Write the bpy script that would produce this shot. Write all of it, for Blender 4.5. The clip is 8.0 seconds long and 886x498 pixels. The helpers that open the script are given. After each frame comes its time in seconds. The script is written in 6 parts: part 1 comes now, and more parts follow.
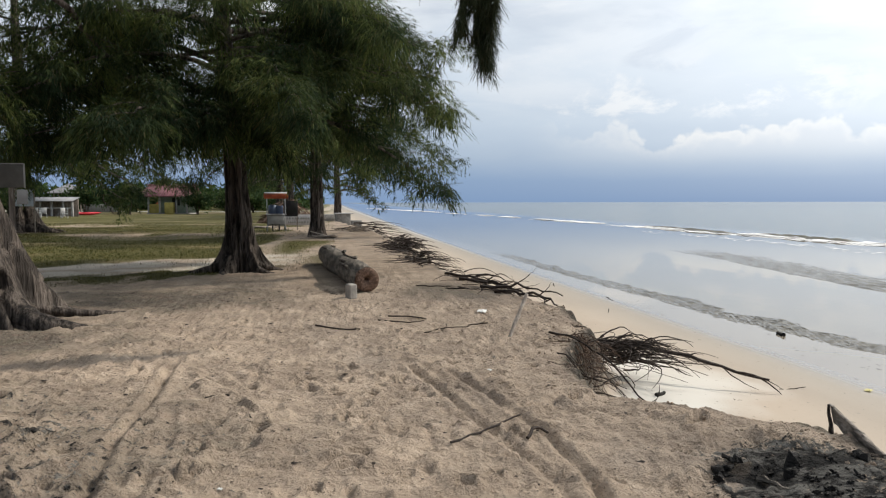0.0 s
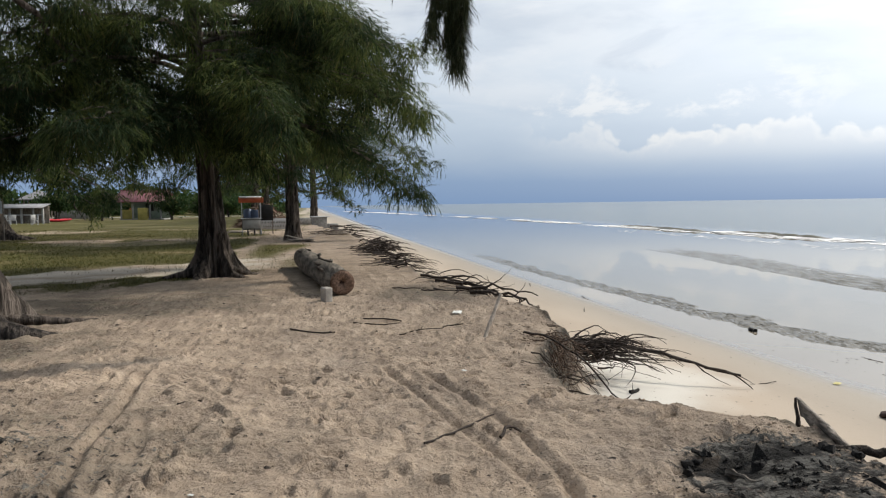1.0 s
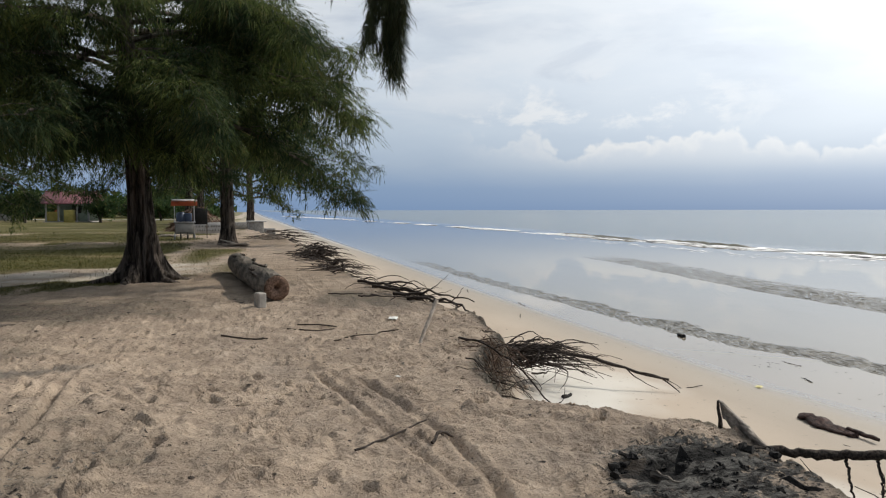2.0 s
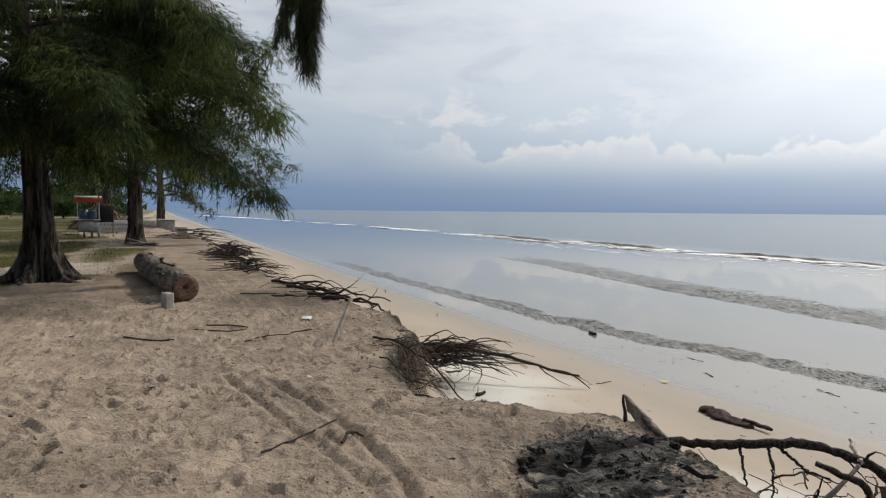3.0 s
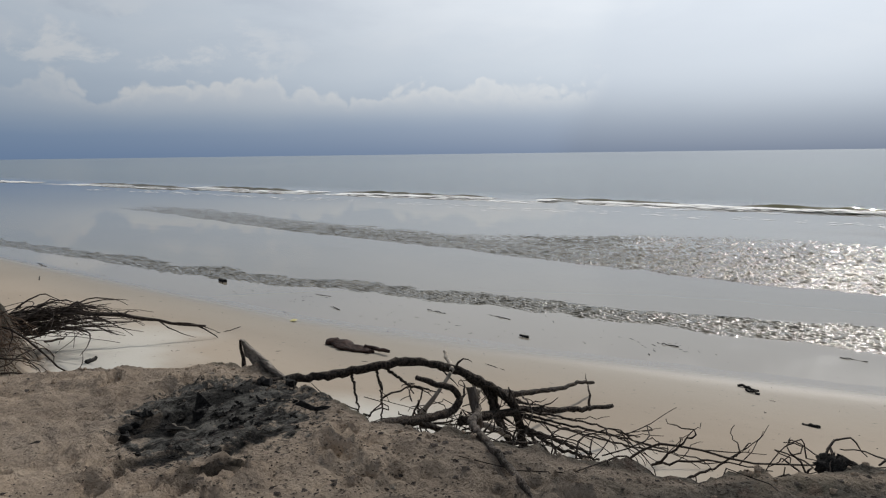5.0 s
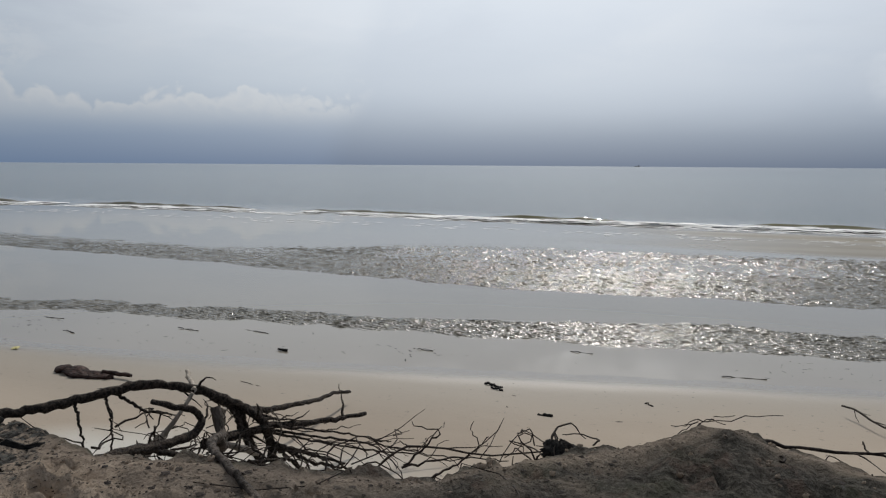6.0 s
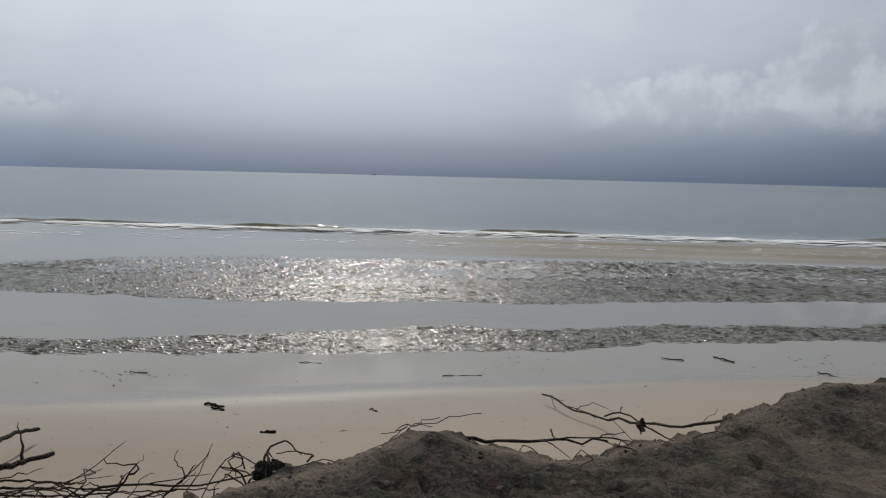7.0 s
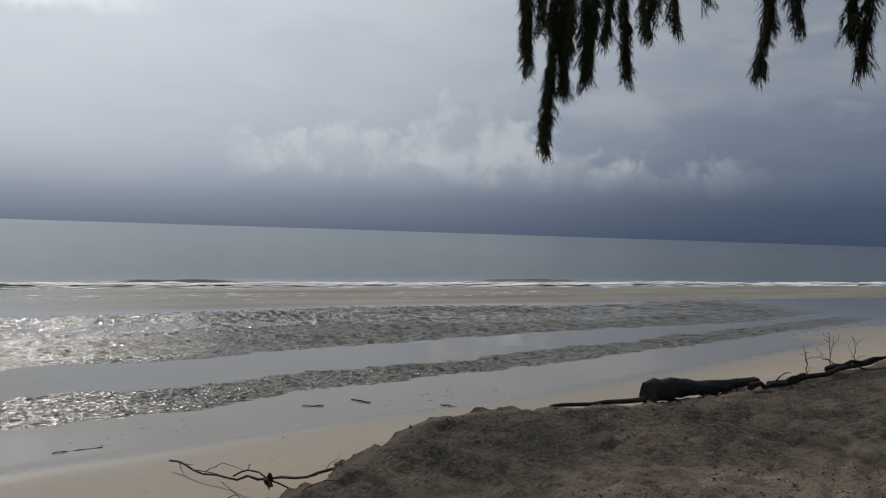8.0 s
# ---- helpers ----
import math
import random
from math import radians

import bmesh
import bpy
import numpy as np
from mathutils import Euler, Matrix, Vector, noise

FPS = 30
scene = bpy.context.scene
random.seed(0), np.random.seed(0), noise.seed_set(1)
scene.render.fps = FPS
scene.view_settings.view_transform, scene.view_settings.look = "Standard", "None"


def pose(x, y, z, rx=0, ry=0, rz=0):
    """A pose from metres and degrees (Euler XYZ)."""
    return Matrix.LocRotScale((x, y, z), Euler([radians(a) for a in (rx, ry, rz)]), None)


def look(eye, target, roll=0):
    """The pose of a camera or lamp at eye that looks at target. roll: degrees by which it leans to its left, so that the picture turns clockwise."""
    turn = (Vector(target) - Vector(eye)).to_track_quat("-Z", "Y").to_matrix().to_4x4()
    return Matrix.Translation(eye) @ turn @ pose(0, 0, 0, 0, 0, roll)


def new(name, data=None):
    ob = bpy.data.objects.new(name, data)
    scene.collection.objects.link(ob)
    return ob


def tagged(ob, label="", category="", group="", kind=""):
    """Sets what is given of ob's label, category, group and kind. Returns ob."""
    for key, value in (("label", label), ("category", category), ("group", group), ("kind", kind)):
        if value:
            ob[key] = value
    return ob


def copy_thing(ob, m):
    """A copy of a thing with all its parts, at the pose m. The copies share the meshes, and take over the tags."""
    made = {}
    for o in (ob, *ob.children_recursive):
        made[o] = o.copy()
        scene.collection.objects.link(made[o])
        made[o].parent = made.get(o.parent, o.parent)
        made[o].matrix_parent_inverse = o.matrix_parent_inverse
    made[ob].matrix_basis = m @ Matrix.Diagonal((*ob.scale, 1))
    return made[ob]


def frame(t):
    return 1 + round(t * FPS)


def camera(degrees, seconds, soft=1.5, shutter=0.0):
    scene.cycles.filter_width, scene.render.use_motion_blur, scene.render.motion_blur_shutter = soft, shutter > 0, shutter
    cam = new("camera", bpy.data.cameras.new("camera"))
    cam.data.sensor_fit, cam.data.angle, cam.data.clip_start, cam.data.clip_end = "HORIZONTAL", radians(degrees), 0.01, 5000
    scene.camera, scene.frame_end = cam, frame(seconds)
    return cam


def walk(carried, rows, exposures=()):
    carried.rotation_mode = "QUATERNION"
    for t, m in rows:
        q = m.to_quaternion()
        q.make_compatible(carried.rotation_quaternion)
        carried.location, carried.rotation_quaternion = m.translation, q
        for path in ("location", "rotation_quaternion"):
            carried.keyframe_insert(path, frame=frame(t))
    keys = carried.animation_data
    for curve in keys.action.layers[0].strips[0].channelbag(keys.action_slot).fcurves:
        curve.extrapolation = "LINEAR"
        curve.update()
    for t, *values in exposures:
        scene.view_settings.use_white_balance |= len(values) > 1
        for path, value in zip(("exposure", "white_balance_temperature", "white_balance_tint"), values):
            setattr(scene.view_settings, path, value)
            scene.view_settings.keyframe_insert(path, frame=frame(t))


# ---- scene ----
cam = camera(63.2, 8.0, 1.2)
PATH = [
    (0, (0.074, -0.086, 1.554), (0.366, 1.889, 1.424), -0.1),
    (0.5, (0.075, -0.101, 1.566), (0.372, 1.873, 1.446), -1.2),
    (1, (0.116, -0.108, 1.55), (0.469, 1.857, 1.425), -0.8),
    (1.5, (0.141, -0.106, 1.548), (0.575, 1.844, 1.434), -0.7),
    (3, (0.22, -0.093, 1.516), (0.949, 1.767, 1.41), 0.5),
    (3.5, (0.271, -0.075, 1.505), (1.179, 1.703, 1.383), -0.6),
    (4, (0.345, -0.066, 1.474), (1.531, 1.53, 1.263), -0.3),
    (4.2, (0.369, -0.059, 1.464), (1.641, 1.465, 1.227), -0.9),
    (5.3, (0.536, -0.066, 1.479), (2.146, 1.095, 1.232), -0.4),
    (5.5, (0.56, -0.1, 1.475), (2.243, 0.955, 1.24), -0.2),
    (5.7, (0.585, -0.144, 1.459), (2.339, 0.788, 1.229), 0.6),
    (6, (0.599, -0.161, 1.457), (2.444, 0.577, 1.225), 0.4),
    (6.5, (0.687, -0.211, 1.452), (2.627, 0.215, 1.214), 0.3),
    (7, (0.76, -0.309, 1.466), (2.75, -0.267, 1.265), 1.4),
    (7.5, (0.805, -0.454, 1.493), (2.766, -0.833, 1.398), 0.9),
    (8, (0.738, -0.625, 1.525), (2.547, -1.476, 1.478), 1.8),
]
EXPOSURES = [(0.0, 0.03, 6620, 10), (1.5, -0.08, 6600, 10), (3.0, -0.34, 6600, 10), (3.5, -0.46, 6590, 10), (4.2, -0.58, 6530, 10), (5.5, -0.9, 6360, 10), (6.5, -1.01, 6340, 10), (7.0, -1.11, 6320, 10), (7.5, -1.15, 6320, 10), (8.0, -1.22, 6330, 10)]
walk(cam, [(t, look(eye, target, roll)) for t, eye, target, roll in PATH], EXPOSURES)

# ---- sky and sun: hazy sun over the sea behind thin cloud ----
SUN_AZ, SUN_EL = radians(12), radians(42)
sun_way = Vector((math.cos(SUN_AZ) * math.cos(SUN_EL), math.sin(SUN_AZ) * math.cos(SUN_EL), math.sin(SUN_EL)))
sun = new("sun", bpy.data.lights.new("sun", "SUN"))
sun.data.energy, sun.data.angle, sun.data.color = 4.6, radians(1.6), (1.0, 0.93, 0.84)
sun.matrix_world = look(sun_way * 100, (0, 0, 0))


def lin(r, g, b):
    """Linear colour from 0..255 display values."""
    return tuple((c / 255 / 12.92) if c <= 10 else ((c / 255 + 0.055) / 1.055) ** 2.4 for c in (r, g, b)) + (1.0,)


class Nodes:
    """Short writing for node trees."""

    def __init__(self, tree):
        self.tree = tree
        tree.nodes.clear()

    def put(self, kind, **inputs):
        n = self.tree.nodes.new(kind)
        for key, value in inputs.items():
            self.set(n, key, value)
        return n

    def set(self, n, key, value):
        sock = n.inputs[int(key[1:])] if key[0] == "i" and key[1:].isdigit() else n.inputs[key.replace("_", " ")]
        if isinstance(value, bpy.types.NodeSocket):
            self.tree.links.new(value, sock)
        else:
            sock.default_value = value

    def math(self, op, a, b=0.0, c=0.0):
        n = self.put("ShaderNodeMath")
        n.operation = op
        for k, v in enumerate((a, b, c)):
            self.set(n, "i%d" % k, v)
        return n.outputs[0]

    def step(self, lo, hi, x):
        n = self.put("ShaderNodeMapRange", Value=x)
        n.interpolation_type = "SMOOTHSTEP"
        flip = lo > hi
        a, b = (hi, lo) if flip else (lo, hi)
        self.set(n, "From_Min", a), self.set(n, "From_Max", b)
        self.set(n, "To_Min", 1.0 if flip else 0.0), self.set(n, "To_Max", 0.0 if flip else 1.0)
        return n.outputs[0]

    def mix(self, f, a, b, blend="MIX"):
        n = self.put("ShaderNodeMix")
        n.data_type, n.blend_type = "RGBA", blend
        self.set(n, "i0", f), self.set(n, "i6", a), self.set(n, "i7", b)
        return n.outputs[2]

    def ramp(self, f, *stops):
        n = self.put("ShaderNodeValToRGB", Fac=f)
        e = n.color_ramp.elements
        while len(e) < len(stops):
            e.new(0.5)
        for k, (p, c) in enumerate(stops):
            e[k].position, e[k].color = p, c
        return n.outputs[0]

    def noise(self, vec, scale, detail=4.0, rough=0.55, dist=0.0):
        n = self.put("ShaderNodeTexNoise", Vector=vec, Scale=scale, Detail=detail, Roughness=rough, Distortion=dist)
        return n.outputs[0]

    def mapped(self, vec, scale):
        n = self.put("ShaderNodeMapping", Vector=vec, Scale=scale)
        return n.outputs[0]


def make_world():
    w = bpy.data.worlds.new("sky")
    scene.world = w
    w.use_nodes = True
    n = Nodes(w.node_tree)
    way = n.put("ShaderNodeTexCoord").outputs["Generated"]
    sep = n.put("ShaderNodeSeparateXYZ", Vector=way)
    X, Y, Z = sep.outputs
    az = n.math("MULTIPLY", n.math("ARCTAN2", Y, X), 57.2958)
    el = n.math("MAXIMUM", n.math("MULTIPLY", n.math("ARCSINE", Z), 57.2958), 0.0)
    big = n.noise(n.mapped(way, (2.2, 2.2, 7.0)), 1.6, 5, 0.55)
    fine = n.noise(n.mapped(way, (2.6, 2.6, 7.0)), 1.9, 4, 0.5)
    soft = n.math("SUBTRACT", big, 0.5)
    elw = n.math("MAXIMUM", n.math("ADD", el, n.math("MULTIPLY", soft, n.math("MINIMUM", n.math("MULTIPLY", el, 0.9), 9.0))), 0.0)
    f = n.math("DIVIDE", elw, 40.0)
    # bright overcast to the north-east, leaden towards the south
    north = n.ramp(f, (0.0, lin(126, 156, 196)), (0.045, lin(133, 161, 198)), (0.09, lin(165, 184, 208)), (0.16, lin(190, 205, 222)),
                   (0.27, lin(207, 219, 232)), (0.42, lin(222, 230, 237)), (1.0, lin(214, 222, 232)))
    south = n.ramp(f, (0.0, lin(98, 122, 154)), (0.06, lin(104, 127, 158)), (0.12, lin(144, 161, 186)), (0.25, lin(176, 188, 206)),
                   (0.4, lin(208, 215, 224)), (1.0, lin(214, 222, 232)))
    dusk = n.mix(n.step(-20.0, -50.0, az), (1.2, 1.2, 1.2, 1.0), (0.74, 0.78, 0.86, 1.0))
    south = n.mix(1.0, south, dusk, "MULTIPLY")
    slant = n.math("ADD", az, n.math("MULTIPLY", el, 0.3))
    edge = n.step(29.0, 32.5, slant)
    turn = n.math("ADD", n.math("MULTIPLY", n.step(-25.0, 29.0, az), 0.5), n.math("MULTIPLY", edge, 0.5))
    far = n.step(150.0, 110.0, n.math("ABSOLUTE", az))
    turn = n.math("MULTIPLY", turn, far)
    base = n.mix(turn, south, north)
    # mottling of the cloud deck
    streak = n.noise(n.mapped(way, (1.3, 1.3, 5.0)), 3.4, 7, 0.6, 0.4)
    high = n.step(4.0, 12.0, el)
    base = n.mix(n.math("MULTIPLY", n.math("MULTIPLY", n.step(0.42, 0.72, fine), high), 0.5), base, lin(228, 233, 239))
    base = n.mix(n.math("MULTIPLY", n.math("MULTIPLY", n.step(0.52, 0.3, big), high), 0.5), base, lin(176, 190, 208))
    base = n.mix(n.math("MULTIPLY", n.math("MULTIPLY", n.step(0.5, 0.34, streak), high), 0.42), base, lin(168, 182, 203))
    base = n.mix(n.math("MULTIPLY", n.math("MULTIPLY", n.step(0.52, 0.68, streak), high), 0.4), base, lin(238, 240, 243))

    # a bright veil beside the slanting edge
    veil = n.math("MULTIPLY", n.math("MULTIPLY", edge, n.step(58.0, 36.0, az)), n.step(6.5, 12.0, el))
    base = n.mix(n.math("MULTIPLY", veil, 0.38), base, (1.22, 1.24, 1.27, 1.0))

    def lobes(scale, seed):
        """Cauliflower swelling about -0.5..0.5, from rounded cells at three sizes."""
        shift = n.put("ShaderNodeVectorMath")
        shift.operation = "ADD"
        wander = n.put("ShaderNodeTexNoise", Vector=way, Scale=scale * 0.9, Detail=4.0)
        drift = n.put("ShaderNodeVectorMath")
        drift.operation = "SCALE"
        n.tree.links.new(wander.outputs["Color"], drift.inputs[0])
        drift.inputs["Scale"].default_value = 1.1 / scale
        n.tree.links.new(way, shift.inputs[0])
        n.tree.links.new(drift.outputs[0], shift.inputs[1])
        total = 0.0
        for k, (size, share) in enumerate(((1.0, 0.55), (2.3, 0.3), (5.2, 0.2))):
            cell = n.put("ShaderNodeTexVoronoi", Vector=n.mapped(shift.outputs[0], (1, 1, 1.0 + 0.1 * seed)), Scale=scale * size)
            total = n.math("ADD", total, n.math("MULTIPLY", n.math("SUBTRACT", 0.48, cell.outputs["Distance"]), share))
        return total

    # cumulus bank low over the sea, its foot lost in haze
    puff = lobes(15.0, 1)
    broad = n.math("SUBTRACT", n.noise(way, 7.0, 3, 0.5), 0.5)
    top = n.math("ADD", n.math("ADD", 5.5, n.math("MULTIPLY", puff, 4.6)), n.math("MULTIPLY", broad, 5.0))
    lift = n.math("SUBTRACT", top, el)
    m1 = n.math("MULTIPLY", n.step(-0.15, 0.75, lift), n.step(2.4, 4.8, el))
    m1 = n.math("MULTIPLY", m1, n.math("MULTIPLY", n.step(28.5, 31.5, slant), n.step(76.0, 62.0, az)))
    lit = n.mix(n.step(1.9, 0.1, n.math("ADD", lift, n.math("MULTIPLY", puff, -1.6))), lin(209, 216, 226), lin(241, 240, 238))
    base = n.mix(n.math("MULTIPLY", m1, 0.78), base, lit)
    # loose puffs above the bank
    loose = n.math("ADD", n.math("MULTIPLY", n.math("SUBTRACT", n.noise(n.mapped(way, (1, 1, 1.7)), 12.0, 8, 0.62, 0.3), 0.52), 1.8), n.math("MULTIPLY", puff, 0.12))
    where = n.math("MULTIPLY", n.math("MULTIPLY", n.step(5.4, 7.2, el), n.step(12.0, 8.0, el)), n.math("MULTIPLY", n.step(46.0, 58.0, az), n.step(80.0, 68.0, az)))
    m3 = n.math("MULTIPLY", n.step(-0.02, 0.24, loose), where)
    base = n.mix(n.math("MULTIPLY", m3, 0.7), base, lin(240, 241, 242))
    # towering cloud further round
    heap = lobes(11.0, 2)
    hill = n.math("SUBTRACT", 9.2, n.math("MULTIPLY", n.math("ABSOLUTE", n.math("ADD", az, 22.0)), 0.12))
    tower = n.math("MULTIPLY", n.step(-31.5, -28.0, az), n.math("MULTIPLY", n.step(-23.0, -26.0, az), 3.6))
    top2 = n.math("ADD", n.math("ADD", hill, tower), n.math("MULTIPLY", heap, 7.5))
    lift2 = n.math("SUBTRACT", top2, el)
    m2 = n.math("MULTIPLY", n.step(-0.3, 1.5, lift2), n.step(2.9, 6.2, n.math("ADD", el, n.math("MULTIPLY", heap, 2.0))))
    m2 = n.math("MULTIPLY", m2, n.math("MULTIPLY", n.step(-6.0, -12.0, az), n.step(-54.0, -36.0, az)))
    shade = n.mix(n.step(0.36, 0.62, n.math("ADD", n.noise(way, 14.0, 5, 0.6), n.math("MULTIPLY", heap, 0.3))), (0.56, 0.6, 0.68, 1.0), (1.06, 1.07, 1.1, 1.0))
    base = n.mix(n.math("MULTIPLY", m2, 0.75), base, shade)
    # scalloped underside of the bright deck below the sun
    deck = n.math("ADD", el, n.math("MULTIPLY", lobes(8.0, 3), 9.0))
    m4 = n.math("MULTIPLY", n.math("MULTIPLY", n.step(13.8, 17.0, deck), n.step(13.4, 14.6, el)), n.math("MULTIPLY", n.step(-6.0, 6.0, az), n.step(36.0, 20.0, az)))
    base = n.mix(n.math("MULTIPLY", n.math("MULTIPLY", m4, n.step(30.0, 22.0, el)), 0.8), base, (3.3, 3.28, 3.2, 1.0))
    # glow of the veiled sun
    dot = n.put("ShaderNodeVectorMath")
    dot.operation = "DOT_PRODUCT"
    n.tree.links.new(way, dot.inputs[0])
    dot.inputs[1].default_value = sun_way
    glow = n.math("POWER", n.math("MAXIMUM", dot.outputs["Value"], 0.0), 3.5)
    low = n.step(-3.0, 6.5, el)
    base = n.mix(n.math("MULTIPLY", n.math("MULTIPLY", glow, low), 0.95), base, (2.05, 2.15, 2.25, 1.0))
    cloud = n.put("ShaderNodeVectorMath")
    cloud.operation = "SCALE"
    n.tree.links.new(base, cloud.inputs[0])
    cloud.inputs["Scale"].default_value = 10.0
    sky = n.put("ShaderNodeTexSky")
    sky.sky_type, sky.sun_disc, sky.sun_elevation, sky.sun_rotation = "NISHITA", False, SUN_EL, radians(90) - SUN_AZ
    full = n.mix(0.92, sky.outputs[0], cloud.outputs[0])
    bg = n.put("ShaderNodeBackground", Color=full, Strength=0.1)
    out = n.put("ShaderNodeOutputWorld", Surface=bg.outputs[0])


make_world()


# ---- materials ----
def material(name):
    m = bpy.data.materials.new(name)
    m.use_nodes = True
    n = Nodes(m.node_tree)
    return m, n


def finish(n, color, rough, height=None, dist=0.02, strength=1.0, **more):
    b = n.put("ShaderNodeBsdfPrincipled", Base_Color=color, Roughness=rough, **more)
    if height is not None:
        bump = n.put("ShaderNodeBump", Height=height, Distance=dist, Strength=strength)
        n.tree.links.new(bump.outputs[0], b.inputs["Normal"])
    n.put("ShaderNodeOutputMaterial", Surface=b.outputs[0])
    return b


def place(n):
    return n.put("ShaderNodeTexCoord").outputs["Object"]


def attr(n, name):
    a = n.put("ShaderNodeAttribute")
    a.attribute_name = name
    return a.outputs["Fac"]


def make_plain(name, color, rough=0.7, var=0.25, scale=6.0, bump=0.004, metal=0.0):
    """A painted, plastic, cloth or metal surface with uneven colour and fine relief."""
    m, n = material(name)
    p = place(n)
    a, b = n.noise(p, scale, 5), n.noise(p, scale * 9, 4)
    dark = tuple(c * (1 - var) for c in color[:3]) + (1,)
    pale = tuple(min(1, c * (1 + var * 0.5) + 0.01) for c in color[:3]) + (1,)
    col = n.mix(n.step(0.3, 0.7, a), dark, pale)
    col = n.mix(n.math("MULTIPLY", n.step(0.55, 0.8, b), 0.35), col, dark)
    finish(n, col, rough, b, bump, 0.6, Metallic=metal)
    return m


def make_wood(name, dark, pale, scale=5.0, bump=0.02, stretch=(1, 1, 0.12), rough=0.85):
    """Bark or weathered wood with grain along the object's own z."""
    m, n = material(name)
    p = place(n)
    g = n.noise(n.mapped(p, stretch), scale * 4, 6, 0.65, 0.25)
    blot = n.noise(p, scale * 0.4, 4)
    rnd = n.put("ShaderNodeObjectInfo").outputs["Random"]
    col = n.mix(n.step(0.4, 0.62, g), dark, pale)
    col = n.mix(n.math("MULTIPLY", n.step(0.45, 0.75, blot), 0.5), col, tuple(c * 0.6 for c in dark[:3]) + (1,))
    col = n.mix(n.math("MULTIPLY", rnd, 0.25), col, pale)
    finish(n, col, rough, g, bump, 1.0, Specular_IOR_Level=0.2)
    return m


def make_sand():
    """Ground: dry sand, wet sand at the water, turf, ash; the masks are stored on the mesh."""
    m, n = material("sand")
    p = place(n)
    grain = n.noise(p, 260.0, 3, 0.7)
    spots = n.noise(p, 28.0, 5, 0.6)
    patch = n.noise(p, 1.3, 5, 0.6)
    wide = n.noise(n.mapped(p, (1, 0.4, 1)), 0.5, 4, 0.6)
    dry = n.mix(n.step(0.3, 0.7, patch), (0.275, 0.216, 0.162, 1), (0.425, 0.338, 0.252, 1))
    dry = n.mix(n.math("MULTIPLY", n.step(0.5, 0.75, wide), 0.5), dry, (0.21, 0.19, 0.17, 1))
    dry = n.mix(n.math("MULTIPLY", n.step(0.52, 0.72, spots), 0.45), dry, (0.2, 0.145, 0.1, 1))
    chips = n.noise(n.mapped(p, (1, 0.7, 1)), 55.0, 3, 0.6)
    dry = n.mix(n.math("MULTIPLY", n.step(0.62, 0.66, chips), 0.65), dry, (0.075, 0.058, 0.045, 1))
    dry = n.mix(n.math("MULTIPLY", n.step(0.6, 0.78, grain), 0.3), dry, (0.14, 0.11, 0.09, 1))
    tone = n.noise(n.mapped(p, (1, 0.55, 1)), 4.5, 5, 0.65)
    dry = n.mix(n.math("MULTIPLY", n.step(0.5, 0.68, tone), 0.5), dry, (0.22, 0.175, 0.135, 1))
    dry = n.mix(n.math("MULTIPLY", n.step(0.46, 0.3, tone), 0.5), dry, (0.5, 0.405, 0.31, 1))
    # bare soil of the bank; its mask also paints shade onto flat sand
    soil_shade = n.mix(n.step(0.4, 0.65, spots), (0.047, 0.042, 0.034, 1), (0.122, 0.108, 0.088, 1))
    soil_shade = n.mix(n.math("MULTIPLY", n.step(0.5, 0.7, n.noise(p, 2.2, 4, 0.6)), 0.5), soil_shade, (0.085, 0.088, 0.055, 1))
    soil_shade = n.mix(n.math("MULTIPLY", n.step(0.52, 0.68, n.noise(p, 5.5, 4, 0.6)), 0.6), soil_shade, (0.13, 0.086, 0.066, 1))
    soil_shade = n.mix(n.math("MULTIPLY", n.step(0.58, 0.64, chips), 0.7), soil_shade, (0.025, 0.02, 0.016, 1))
    dry = n.mix(attr(n, "soil_shade"), dry, soil_shade)
    # beach below the bank: smooth and pale, greyer where wet
    smooth = n.noise(n.mapped(p, (1, 0.35, 1)), 0.7, 4)
    beach = n.mix(n.step(0.3, 0.7, smooth), (0.272, 0.223, 0.17, 1), (0.332, 0.275, 0.212, 1))
    beach = n.mix(n.math("MULTIPLY", n.step(0.66, 0.8, n.noise(p, 40.0, 3)), 0.3), beach, (0.2, 0.16, 0.12, 1))
    wet = attr(n, "wet")
    soaked = attr(n, "soaked")
    beach = n.mix(wet, beach, (0.23, 0.203, 0.163, 1))
    beach = n.mix(soaked, beach, (0.205, 0.18, 0.145, 1))
    beach = n.mix(attr(n, "pale"), beach, (0.47, 0.455, 0.41, 1))
    # pale sand strip by the lawn, whitened so that it looks sunlit
    dry = n.mix(attr(n, "sunlit_sand"), dry, n.mix(n.step(0.35, 0.65, spots), (0.5, 0.45, 0.37, 1), (0.68, 0.63, 0.54, 1)))
    col = n.mix(attr(n, "beach"), dry, beach)
    tuft = n.noise(p, 9.0, 5, 0.7)
    turf = n.mix(n.step(0.3, 0.7, tuft), (0.045, 0.046, 0.014, 1), (0.115, 0.104, 0.032, 1))
    turf = n.mix(n.step(0.5, 0.75, n.noise(n.mapped(p, (0.4, 1, 1)), 0.35, 3)), turf, (0.21, 0.165, 0.09, 1))
    col = n.mix(n.step(0.35, 0.65, n.math("ADD", attr(n, "grass"), n.math("MULTIPLY", n.math("SUBTRACT", tuft, 0.5), 0.6))), col, turf)
    ash = n.mix(n.step(0.42, 0.6, n.noise(n.mapped(p, (0.7, 1.3, 1)), 7.0, 8, 0.75, 0.6)), (0.012, 0.011, 0.01, 1), (0.14, 0.132, 0.116, 1))
